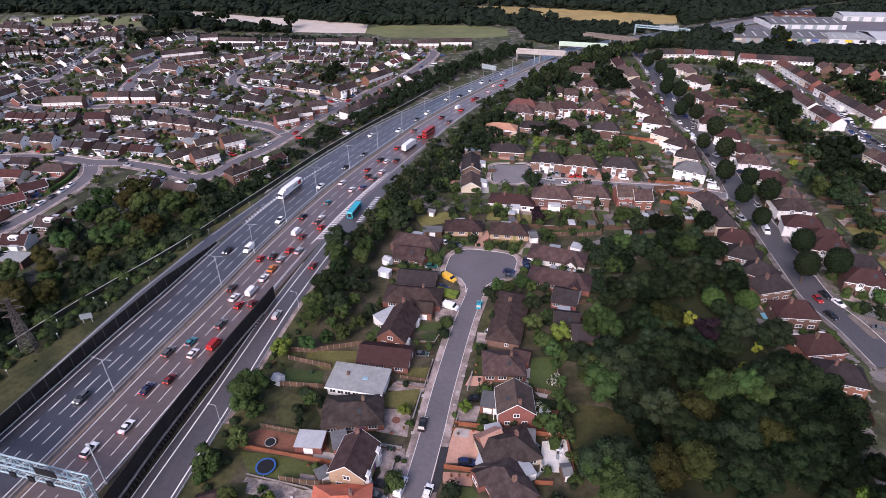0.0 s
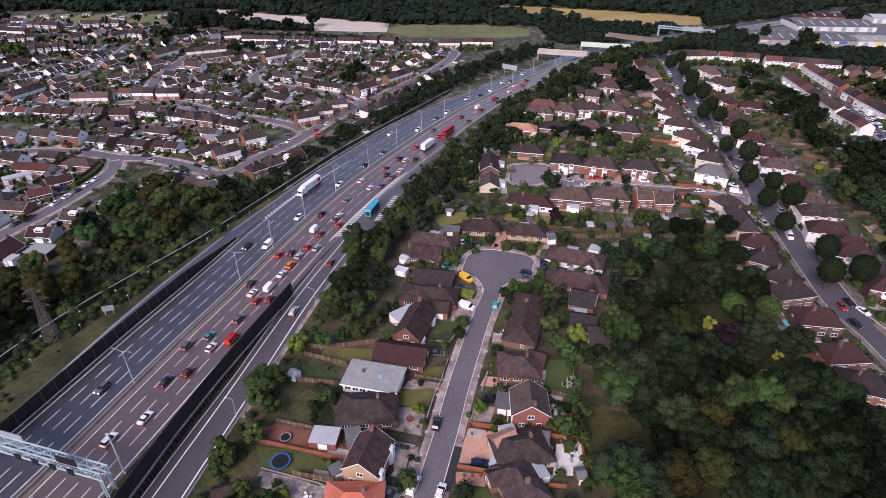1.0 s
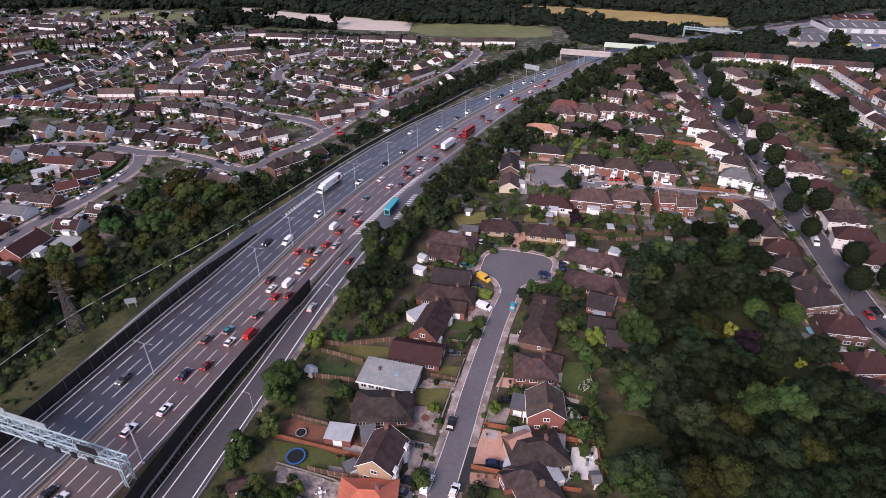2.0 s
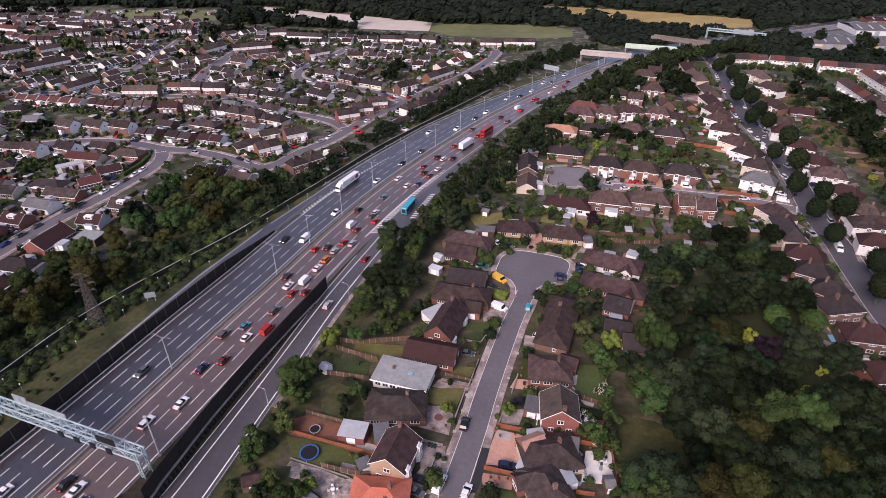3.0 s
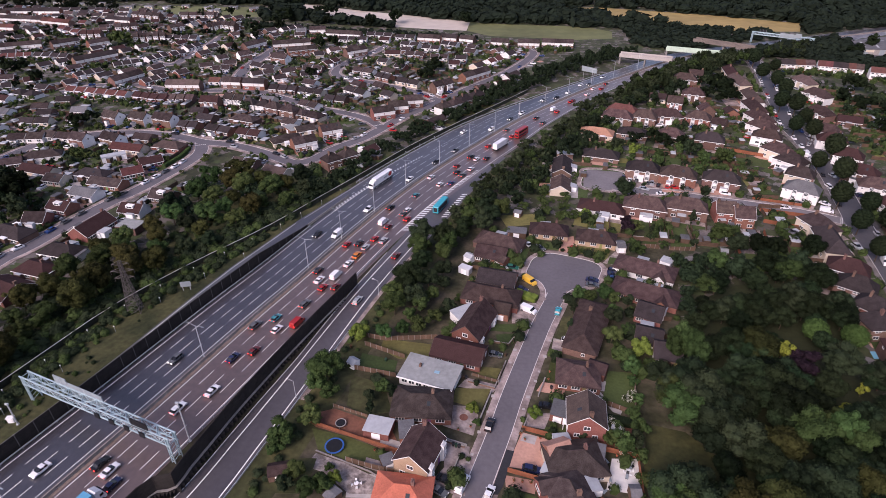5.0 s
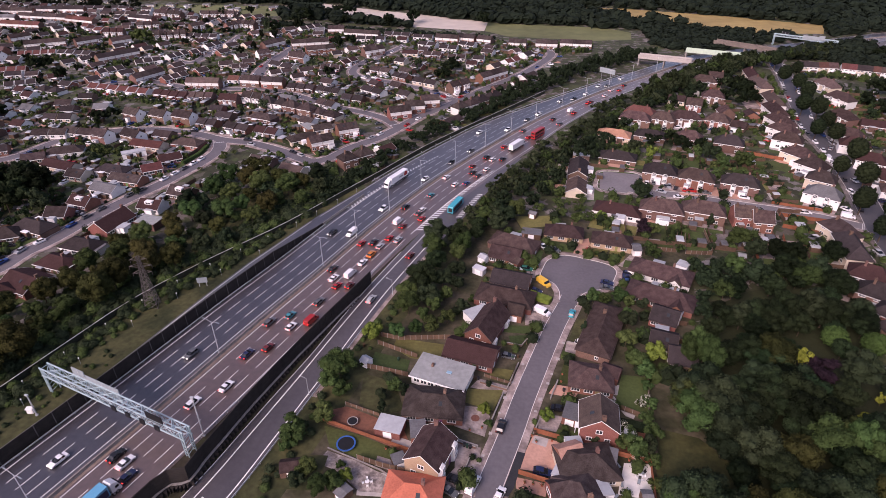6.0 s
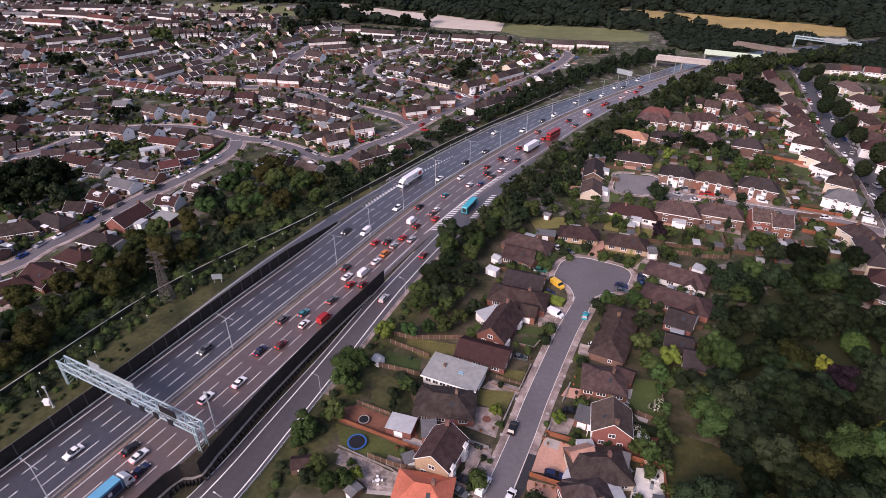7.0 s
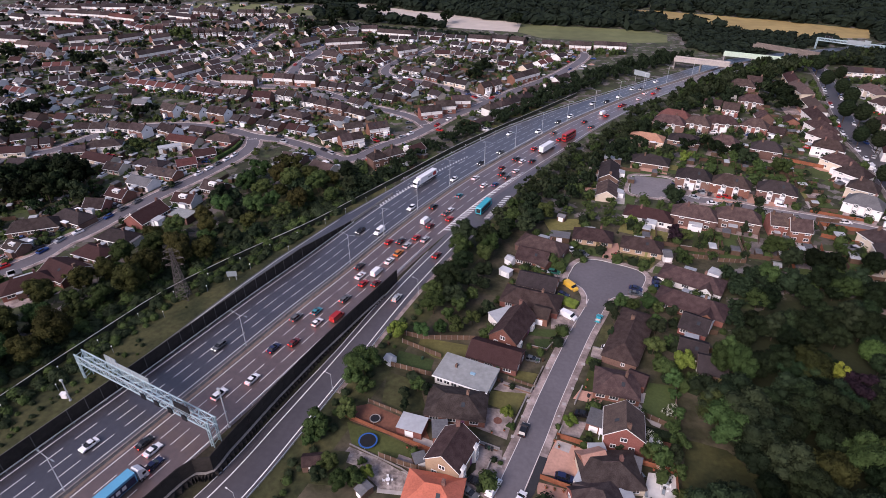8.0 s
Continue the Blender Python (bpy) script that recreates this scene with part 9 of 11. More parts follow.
def flat_house():
    """A single-storey house under a wide pale flat roof with a rooflight and a ribbon of windows."""
    root = tagged(new("bungalow"), "white bungalow with a wide pale flat roof", "house", "houses of the cul de sac west")
    root.matrix_basis = pose(*FLAT)
    s = Shape()
    L, D = 15.9, 9.7
    s.box(-L / 2 + 0.5, L / 2 - 0.5, -D / 2 + 0.6, D / 2 - 0.5, 0, 2.9)
    part("wall", s, "render_white", root)
    s = Shape()
    s.solid([(-L / 2, -D / 2, 2.9), (L / 2, -D / 2, 2.9), (L / 2, D / 2, 2.9), (-L / 2, D / 2, 2.9)], [(-L / 2, -D / 2, 3.15), (L / 2, -D / 2, 3.15), (L / 2, D / 2, 3.55), (-L / 2, D / 2, 3.55)], 0, True)
    part("roof", s, "felt_grey", root, "pale grey flat roof")
    s = Shape()
    s.box(-L / 2 - 0.05, L / 2 + 0.05, -D / 2 - 0.08, -D / 2, 2.75, 3.2)
    part("fascia", s, "upvc", root)
    for k in range(6):
        window(root, -L / 2 + 2.0 + k * 2.1, -D / 2 + 0.6, 1.0, 1.6, 1.3, 0, 2)
    s = Shape()
    s.box(1.2, 2.6, -0.4, 0.4, 3.3, 3.62)
    part("rooflight", s, "sky_glass", root, "bluish rooflight")
    s = Shape()
    s.box(-3.5, -2.9, 0.3, 1.2, 3.3, 4.2)
    s.bar((-3.2, 0.75, 4.2), (-3.2, 0.75, 4.5), 0.13, 6)
    part("chimney", s, "brick_brown", root)


BINS = []


def wheelie_bin(x, y, turn, mat, label):
    """A tapered bin with a lid, a bar and two wheels."""
    m = pose(x, y, 0.05, 0, 0, turn)
    if len(BINS) and any(k == mat for k, _ in BINS):
        src = next(o for k, o in BINS if k == mat)
        keep = src.matrix_basis.copy()
        src.matrix_basis = Matrix.Identity(4)
        copy_thing(src, m)
        src.matrix_basis = keep
        return
    root = tagged(new("wheelie_bin"), label, "bin", "bins in front of the houses")
    s = Shape()
    s.solid([(-0.22, -0.25, 0.08), (0.22, -0.25, 0.08), (0.22, 0.25, 0.08), (-0.22, 0.25, 0.08)], [(-0.3, -0.34, 1.0), (0.3, -0.34, 1.0), (0.3, 0.34, 1.0), (-0.3, 0.34, 1.0)], 0, True)
    part("body", s, mat, root)
    s = Shape()
    s.solid([(-0.33, -0.38, 1.0), (0.33, -0.38, 1.0), (0.33, 0.38, 1.0), (-0.33, 0.38, 1.0)], [(-0.28, -0.32, 1.09), (0.28, -0.32, 1.09), (0.28, 0.32, 1.09), (-0.28, 0.32, 1.09)])
    s.bar((-0.25, 0.42, 1.0), (0.25, 0.42, 1.0), 0.03, 5)
    part("lid", s, mat, root)
    for sx in (-1, 1):
        s = Shape()
        s.bar((sx * 0.2, 0.26, 0.1), (sx * 0.27, 0.26, 0.1), 0.1, 8)
        part("wheel", s, "tyre", root)
    root.matrix_basis = m
    BINS.append((mat, root))


LOUNGERS = []


def lounger(x, y, turn):
    """A garden lounger: a frame on legs, a cushion and a raised backrest."""
    if LOUNGERS:
        src = LOUNGERS[0]
        keep = src.matrix_basis.copy()
        src.matrix_basis = Matrix.Identity(4)
        copy_thing(src, pose(x, y, 0.1, 0, 0, turn))
        src.matrix_basis = keep
        return
    root = tagged(new("garden_lounger"), "dark garden lounger on a white paved terrace", "lounger", "loungers on the white terrace")
    s = Shape()
    s.box(-0.9, 0.5, -0.33, 0.33, 0.32, 0.38)
    part("frame", s, "sign_black", root)
    s = Shape()
    s.box(-0.88, 0.48, -0.3, 0.3, 0.38, 0.47)
    part("cushion", s, "sign_grey", root)
    s = Shape()
    s.solid([(0.45, -0.32, 0.36), (0.55, -0.32, 0.36), (0.55, 0.32, 0.36), (0.45, 0.32, 0.36)], [(0.85, -0.32, 0.95), (0.95, -0.32, 0.95), (0.95, 0.32, 0.95), (0.85, 0.32, 0.95)], 0, True)
    part("backrest", s, "sign_black", root)
    for a in (-0.8, 0.4):
        for b in (-0.28, 0.28):
            s = Shape()
            s.bar((a, b, 0), (a, b, 0.33), 0.03, 5)
            part("leg", s, "sign_black", root)
    root.matrix_basis = pose(x, y, 0.1, 0, 0, turn)
    LOUNGERS.append(root)


def plant_pot(x, y, mat="roof_orange"):
    root = tagged(new("plant_pot"), "clay pot with a small green plant", "plant pot", "pots in the gardens")
    root.matrix_basis = pose(x, y, 0.05)
    s = Shape()
    s.bar((0, 0, 0), (0, 0, 0.45), 0.2, 10, r2=0.3)
    part("pot", s, mat, root)
    s = Shape()
    rng = random.Random(int(x * 10))
    for k in range(40):
        c = Vector((rng.gauss(0, 0.2), rng.gauss(0, 0.2), rng.uniform(0.45, 0.9)))
        u, w = Vector((rng.gauss(0, 1), rng.gauss(0, 1), rng.gauss(0, 1))).normalized() * 0.14, Vector((rng.gauss(0, 1), rng.gauss(0, 1), rng.gauss(0, 1))).normalized() * 0.14
        s.face([tuple(c - u), tuple(c + w), tuple(c + u)])
    part("plant", s, "leaf_mid", root)


def garden_wall(points, height, mat, label):
    """A low wall with a coping along a polyline."""
    line = [Vector((*p, 0)) for p in points]
    root = tagged(new("garden_wall"), label, "wall", "garden walls")
    part("wall", ribbon(line, -0.11, 0.11, -0.1, height), mat, root)
    part("coping", ribbon(line, -0.16, 0.16, height, height + 0.07), "concrete", root)


surface("crazy_paving", (0.2, 0.165, 0.15), var=0.55, fine=1.6, coarse=0.6, bump=0.4, tint=(0.29, 0.25, 0.23))
surface("sky_glass", (0.25, 0.4, 0.5), var=0.1, rough=0.15, bump=0)
surface("soil_red", (0.16, 0.07, 0.045), var=0.3, fine=1.2, coarse=0.2, bump=0.5)
surface("paving_white", (0.62, 0.6, 0.57), var=0.15, fine=1.0, coarse=0.4, bump=0.2)
FLAT = (-22.9, 112.2, 0, 0, 0, -11.0)
flat_house()
BLOCKED.extend((-22.9 + u, 112.2 - u * 0.19, 6.2) for u in (-5, 0, 5))
BLOCKED.extend(((-38, 80, 4.5), (-32, 78, 4.5), (-43, 81, 3.0), (-41.3, 86, 3.2), (-40, 92.5, 4.0), (-46, 94, 4.0), (-33, 90, 4.0)))
slab("driveway", [(2.8, 98.2), (10.9, 96.7), (7.8, 87.5), (0.2, 87.4), (1.4, 93.1)], -0.5, 0.069, "paving_pink", "pink block-paved driveway in front of a bungalow", "garden")
slab("driveway", [(7.4, 116.4), (13.9, 116.2), (13.0, 112.3), (5.9, 112.8)], -0.5, 0.072, "paving_pink", "pink block-paved driveway beside a front lawn", "garden")
slab("front_lawn", [(10.0, 127.6), (13.2, 127.0), (10.9, 117.5), (8.1, 116.9)], -0.5, 0.075, "lawn", "narrow green front lawn", "garden")
slab("garden_lawn", [(25.4, 123.8), (32.4, 124.1), (30.9, 108.4), (22.9, 111.0)], -0.5, 0.078, "lawn", "shaded green back lawn", "garden")
slab("terrace", [(20.5, 119.5), (24.6, 119.5), (23.9, 115.7), (19.7, 116.0)], -0.5, 0.081, "paving_pale", "cream paved terrace behind a house", "garden")
slab("side_lawn", [(8.0, 100.9), (17.1, 101.3), (16.9, 97.5), (8.5, 98.4)], -0.5, 0.084, "lawn", "green side lawn beside a brick house", "garden")
slab("driveway", [(3.9, 105.0), (9.9, 105.5), (8.3, 100.0), (3.7, 100.3)], -0.5, 0.087, "forecourt_grey", "worn grey driveway", "garden")
slab("terrace", [(24.2, 93.8), (30.2, 94.6), (29.9, 84.9), (22.3, 85.0)], -0.5, 0.090, "paving_white", "white paved terrace behind a bungalow", "garden")
slab("front_lawn", [(0.3, 81.9), (6.8, 80.6), (7.8, 78.4), (0.3, 77.3)], -0.5, 0.093, "lawn", "bright green front lawn", "garden")
slab("driveway", [(-0.4, 85.0), (7.0, 84.6), (6.5, 81.2), (0.0, 82.0)], -0.5, 0.096, "paving_pink", "dull pink driveway between two fences", "garden")
slab("bed", [(21.1, 106.7), (29.6, 107.1), (30.5, 97.2), (21.9, 97.2)], -0.5, 0.099, "soil_red", "bare soil bed behind a house", "garden")
slab("clearing", [(33.7, 106.0), (42.8, 104.9), (51.5, 95.7), (42.6, 86.2), (32.2, 83.3), (31.4, 92.9)], -0.5, 0.102, "clearing_grass", "dull grass clearing at the edge of the wood", "garden")
slab("driveway", [(10.2, 134.6), (20.8, 134.3), (21.1, 130.8), (9.7, 129.7)], -0.5, 0.105, "forecourt_grey", "grey driveway beside a long bungalow", "garden")
slab("verge", [(13.0, 145.7), (15.9, 147.3), (15.5, 135.4), (10.8, 135.8)], -0.5, 0.108, "rough_grass", "rough strip in front of a long bungalow", "garden")
fence([(0.1, 86.0), (7.7, 84.7)], 1.6, "timber_orange", "orange timber panel fence beside a driveway")
fence([(2.8, 98.9), (15.3, 96.9), (23.8, 95.6), (30.2, 94.8), (30.2, 83.6)], 1.6, "timber_orange", "orange timber panel fence behind bungalows")
fence([(23.5, 111.1), (30.9, 108.4)], 1.6, "timber_fence", "brown timber garden fence")
fence([(32.5, 124.8), (31.2, 108.5)], 1.5, "timber_fence", "brown timber garden fence")
fence([(20.8, 81.7), (24.9, 81.5)], 1.5, "timber_orange", "orange timber fence behind a bungalow")
outbuilding("shed", 28.2, 84.1, 7, 2.3, 3.2, 2.2, "timber_fence", "roof_grey", "grey roofed garden shed on a white terrace", 0.7, "shed")
outbuilding("garage", 11.8, 105.4, -11, 3.8, 5.5, 2.4, "brick_red", "roof_grey", "flat-roofed brick garage beside a house", 0, "garage")
outbuilding("extension", 20.4, 91.5, -9, 3.0, 8, 2.7, "render_white", "roof_grey", "grey flat-roofed extension behind a bungalow", 0, "extension")
outbuilding("carport", 10.8, 86.0, -21, 6.1, 3, 2.3, "render_white", "felt_pale", "pale ribbed carport roof beside a bungalow", 0, "carport")
hedge(8.9, 128.2, 12.5, 127.2, 2.0, 1.4, "leaf_mid")
hedge(23.8, 105.4, 29.8, 104.9, 2.2, 1.6, "leaf_dark")
tree("bright", 5.7, 103.4, 0.75, "garden trees of the close", tall=1.0)
tree("bright", 34.9, 131.8, 1.25, "garden trees of the close", tall=1.0)
tree("small_a", 26.8, 96.9, 1.3, "garden trees of the close", tall=1.0)
tree("small_b", 30.0, 98.2, 1.4, "garden trees of the close", tall=1.0)
tree("small_a", 24.0, 98.2, 1.0, "garden trees of the close", tall=1.0)
tree("small_a", 30.4, 107.3, 0.9, "garden trees of the close", tall=1.0)
tree("bush", 31.9, 113.4, 1.3, "garden trees of the close", tall=1.0)
tree("bush", 31.9, 119.8, 1.2, "garden trees of the close", tall=1.0)
tree("small_b", 17.6, 98.2, 0.7, "garden trees of the close", tall=1.0)
tree("column", 16.1, 148.1, 0.75, "garden trees of the close", tall=1.0)
tree("column", 15.0, 139.4, 0.6, "garden trees of the close", tall=1.0)
tree("oak_c", 18.2, 156.1, 0.55, "garden trees of the close", tall=1.0)
tree("oak_c", 21.8, 155.0, 0.5, "garden trees of the close", tall=1.0)
tree("oak_d", 26.4, 157.2, 0.6, "garden trees of the close", tall=1.0)
tree("oak_c", 29.4, 156.1, 0.5, "garden trees of the close", tall=1.0)
tree("oak_a", 28.1, 145.4, 0.6, "garden trees of the close", tall=1.0)
tree("oak_d", 27.0, 135.8, 0.6, "garden trees of the close", tall=1.0)
tree("oak_c", 31.9, 140.4, 0.5, "garden trees of the close", tall=1.0)
tree("oak_d", 29.8, 128.7, 0.5, "garden trees of the close", tall=1.0)
tree("small_a", 31.7, 124.2, 1.2, "garden trees of the close", tall=1.0)
tree("oak_c", 47.5, 136.1, 0.95, "garden trees of the close", tall=1.0)
tree("bush", 25.8, 102.9, 1.2, "garden trees of the close", tall=1.0)
tree("small_a", 31.3, 102.7, 1.1, "garden trees of the close", tall=1.0)
tree("bush", 30.5, 94.9, 1.4, "garden trees of the close", tall=1.0)
tree("bush", 30.5, 88.5, 1.3, "garden trees of the close", tall=1.0)
tree("bush", 29.9, 82.6, 1.3, "garden trees of the close", tall=1.0)
tree("small_b", 33.4, 155.1, 1.3, "garden trees of the close", tall=1.0)
tree("small_a", 28.4, 148.4, 1.2, "garden trees of the close", tall=1.0)
tree("small_b", 33.6, 134.1, 1.2, "garden trees of the close", tall=1.0)
tree("bright", 92.9, 77.9, 1.0, "garden trees of the close", tall=1.0)
tree("yellow", 169.6, 259.0, 0.9, "garden trees of the close", tall=1.0)
slab("driveway", [(-16.3, 104.0), (-10.7, 104.3), (-8.5, 101.8), (-9.0, 95.1), (-16.9, 96.9)], -0.5, 0.111, "forecourt_grey", "grey paved forecourt of a brick bungalow", "garden")
slab("front_lawn", [(-15.6, 110.2), (-6.2, 111.5), (-7.9, 103.8), (-15.7, 105.3)], -0.5, 0.114, "dry_lawn", "dry front lawn", "garden")
slab("front_lawn", [(-10.8, 119.7), (-4.1, 119.7), (-5.4, 114.4), (-10.3, 115.2)], -0.5, 0.066, "dry_lawn", "yellowish front lawn inside a low wall", "garden")
slab("driveway", [(-13.2, 114.6), (-4.2, 113.2), (-5.5, 110.3), (-15.1, 110.9)], -0.5, 0.069, "forecourt_grey", "grey concrete driveway", "garden")
slab("front_lawn", [(-13.6, 88.2), (-10.9, 88.1), (-11.3, 83.3), (-14.6, 83.9)], -0.5, 0.072, "lawn", "small dark green front lawn", "garden")
slab("forecourt", [(-15.7, 91.9), (-9.4, 91.6), (-8.8, 78.2), (-18.0, 78.5), (-14.6, 84.7)], -0.5, 0.075, "forecourt_grey", "grey forecourt with parked cars", "garden")
slab("bed", [(-52.3, 94.2), (-45.5, 97.8), (-36.5, 95.6), (-29.5, 94.0), (-25.6, 88.0), (-26.8, 86.5), (-37.2, 89.4), (-48.3, 91.3)], -0.5, 0.078, "soil_red", "reddish bare garden soil", "garden")
slab("garden_lawn", [(-48.9, 90.6), (-40.0, 89.6), (-31.5, 87.6), (-29.6, 83.2), (-33.3, 82.0), (-45.3, 84.7)], -0.5, 0.081, "lawn", "dark green lawn round a trampoline", "garden")
slab("patio", [(-46.8, 79.7), (-45.4, 83.6), (-37.2, 82.0), (-28.0, 78.9), (-29.2, 75.1), (-34.4, 74.4), (-37.6, 76.3), (-41.6, 78.8)], -0.5, 0.093, "crazy_paving", "worn grey crazy-paved patio", "garden")
garden_wall([(-45.6, 84.2), (-31.5, 80.7), (-28.0, 79.2)], 0.35, "concrete_brown", "low pale block edging along a patio")
slab("garden_lawn", [(-39.7, 126.6), (-25.4, 126.5), (-25.0, 118.6), (-33.8, 119.0), (-39.9, 122.3)], -0.5, 0.084, "dry_lawn", "dry yellow back lawn", "garden")
slab("garden_lawn", [(-44.4, 119.4), (-33.5, 117.9), (-33.3, 112.4), (-44.1, 114.1)], -0.5, 0.087, "lawn", "green back lawn with a curved border", "garden")
slab("terrace", [(-36.2, 79.9), (-28.2, 80.2), (-28.0, 74.3), (-34.8, 73.4)], -0.5, 0.090, "paving_pale", "pale paved yard", "garden")
slab("terrace", [(-31.2, 91.1), (-25.8, 90.1), (-25.6, 87.7), (-31.1, 88.6)], -0.5, 0.093, "paving_pale", "pale terrace behind a house", "garden")
slab("yard", [(-33.2, 84.5), (-28.7, 83.8), (-28.6, 81.0), (-33.1, 81.8)], -0.5, 0.096, "forecourt_grey", "grey yard behind a house", "garden")
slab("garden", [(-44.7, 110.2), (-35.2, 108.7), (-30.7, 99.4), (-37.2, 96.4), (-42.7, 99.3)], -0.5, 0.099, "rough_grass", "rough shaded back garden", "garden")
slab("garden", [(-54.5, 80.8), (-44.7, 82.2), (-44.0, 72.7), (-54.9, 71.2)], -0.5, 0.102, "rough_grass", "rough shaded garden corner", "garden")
fence([(-44.5, 122.9), (-31.7, 119.3)], 1.6, "timber_fence", "brown timber fence with pale posts")
fence([(-51.6, 92.6), (-37.1, 89.4), (-25.4, 87.1)], 1.2, "timber_orange", "red timber fence round a back garden")
fence([(-46.0, 98.4), (-36.2, 96.3)], 1.1, "timber_fence", "brown timber fence beside a garden bed")
fence([(-37.6, 82.6), (-31.1, 81.6), (-25.5, 81.1)], 1.7, "timber_fence", "weathered timber fence behind a lawn")
fence([(-49.6, 126.8), (-39.0, 125.9), (-24.0, 129.3)], 1.7, "timber_fence", "brown timber fence of a back garden")
fence([(-11.9, 115.7), (-4.4, 114.1), (-3.4, 122.1)], 1.0, "timber_fence", "low fence round a front lawn")
fence([(-45.5, 112.7), (-32.4, 111.5)], 1.7, "timber_fence", "brown timber fence of a back garden")
outbuilding("garage", -32.2, 92.5, -4, 6.5, 5.0, 2.4, "brick_red", "felt_pale", "brick garage with a pale flat roof", 0, "garage")
outbuilding("garage", -25.1, 92.3, 17, 3.7, 5.5, 2.5, "brick_red", "roof_grey", "brick garage with a grey flat roof", 0, "garage")
outbuilding("shed", -51.2, 76.6, 20, 5.2, 3.6, 2.2, "brick_brown", "roof_brown", "brown garden room with a tiled roof under trees", 1.2, "shed")
outbuilding("shed", -37.4, 72.6, -30, 2.6, 3.2, 2.0, "timber_fence", "roof_grey", "timber shed with a grey felt roof", 0.3, "shed")
outbuilding("shed", -27.6, 83.2, 34, 2.9, 3.0, 2.2, "timber_fence", "roof_grey", "low garden store with a grey roof", 0, "shed")
outbuilding("shed", -45.3, 114.0, -27, 2.5, 2.6, 1.9, "plastic_white", "felt_pale", "small white garden shed with a ridged roof", 0.8, "shed")
outbuilding("extension", -17.0, 139.9, 41, 7.7, 6, 3.0, "render_white", "felt_pale", "white flat-roofed extension beside a brick house", 0, "extension")
outbuilding("extension", -5.8, 144.7, -9, 5.1, 7, 2.7, "brick_red", "roof_brown", "brick front extension with a tiled roof", 1.6, "extension")
outbuilding("garage", -8.8, 173.6, -28, 5.2, 5, 2.4, "brick_red", "roof_brown", "small brick garage with a tiled roof", 1.2, "garage")
outbuilding("garage", 34.3, 190.9, 9, 3.1, 5.5, 2.3, "render_white", "roof_grey", "grey roofed garage with a pale door", 1.0, "garage")
outbuilding("garage", -4.3, 194.8, -2, 7.3, 4.5, 2.3, "timber_fence", "roof_grey", "open garage with blue doors", 0, "garage")
outbuilding("conservatory", 43.2, 164.2, -13, 4.5, 4, 2.6, "upvc", "felt_pale", "white conservatory behind a house", 0, "conservatory")
outbuilding("conservatory", 43.3, 151.8, -21, 3.0, 4, 2.6, "upvc", "felt_pale", "white conservatory behind a house", 0, "conservatory")
outbuilding("conservatory", 38.5, 136.9, -22, 4.1, 3, 2.5, "upvc", "felt_pale", "white lean-to behind a dark-roofed house", 0, "conservatory")
trampoline(-41.5, 85.9, 2.35, "tramp_blue", "large round trampoline with a blue pad")
trampoline(-42.2, 92.9, 1.4, "concrete", "small round trampoline with a grey pad")
garden_table(-33.3, 76.8)
garden_table(27.6, 90.4)
tree("oak_d", -50.9, 107.1, 0.95, "garden trees of the close", tall=1.0)
tree("oak_c", -51.8, 103.7, 0.7, "garden trees of the close", tall=1.0)
tree("small_a", -54.5, 85.5, 1.6, "garden trees of the close", tall=1.0)
tree("bush", -55.2, 82.9, 1.5, "garden trees of the close", tall=1.0)
tree("bright", -46.9, 125.4, 1.2, "garden trees of the close", tall=1.0)
tree("oak_c", -34.5, 105.1, 0.5, "garden trees of the close", tall=1.0)
tree("small_b", -31.7, 104.5, 1.2, "garden trees of the close", tall=1.0)
tree("column", -35.8, 97.0, 0.7, "garden trees of the close", tall=1.0)
tree("small_b", -37.3, 101.7, 1.2, "garden trees of the close", tall=1.0)
tree("bright", -10.2, 102.6, 0.7, "garden trees of the close", tall=1.0)
tree("bush", -8.4, 99.0, 0.8, "garden trees of the close", tall=1.0)
tree("bright", -38.3, 76.6, 0.7, "garden trees of the close", tall=1.0)
tree("oak_c", -47.3, 76.1, 0.55, "garden trees of the close", tall=1.0)
tree("oak_d", -43.3, 72.3, 0.5, "garden trees of the close", tall=1.0)
tree("small_a", -40.7, 74.1, 1.2, "garden trees of the close", tall=1.0)
tree("small_b", -48.7, 73.0, 1.3, "garden trees of the close", tall=1.0)
tree("bush", -2.9, 153.1, 1.3, "garden trees of the close", tall=1.0)
tree("oak_d", -39.8, 126.4, 0.55, "garden trees of the close", tall=1.0)
tree("oak_c", -34.5, 129.7, 0.5, "garden trees of the close", tall=1.0)
tree("small_a", -29.7, 131.8, 1.4, "garden trees of the close", tall=1.0)
tree("oak_d", -26.2, 136.4, 0.5, "garden trees of the close", tall=1.0)
tree("small_b", -22.8, 142.6, 1.5, "garden trees of the close", tall=1.0)
tree("oak_c", -29.1, 147.8, 0.55, "garden trees of the close", tall=1.0)
tree("oak_a", -26.5, 154.6, 0.5, "garden trees of the close", tall=1.0)
tree("bush", -20.0, 149.1, 1.2, "garden trees of the close", tall=1.0)
tree("oak_d", -31.6, 141.4, 0.6, "garden trees of the close", tall=1.0)
tree("oak_c", -34.3, 136.7, 0.5, "garden trees of the close", tall=1.0)
tree("bush", -45.4, 113.4, 0.9, "garden trees of the close", tall=1.0)
tree("bush", -27.8, 99.1, 1.0, "garden trees of the close", tall=1.0)
tree("oak_d", -24.1, 195.9, 0.5, "garden trees of the close", tall=1.0)
tree("purple", 38.1, 209.3, 0.75, "garden trees of the close", tall=1.0)
tree("bright", 22.6, 212.0, 1.0, "garden trees of the close", tall=1.0)
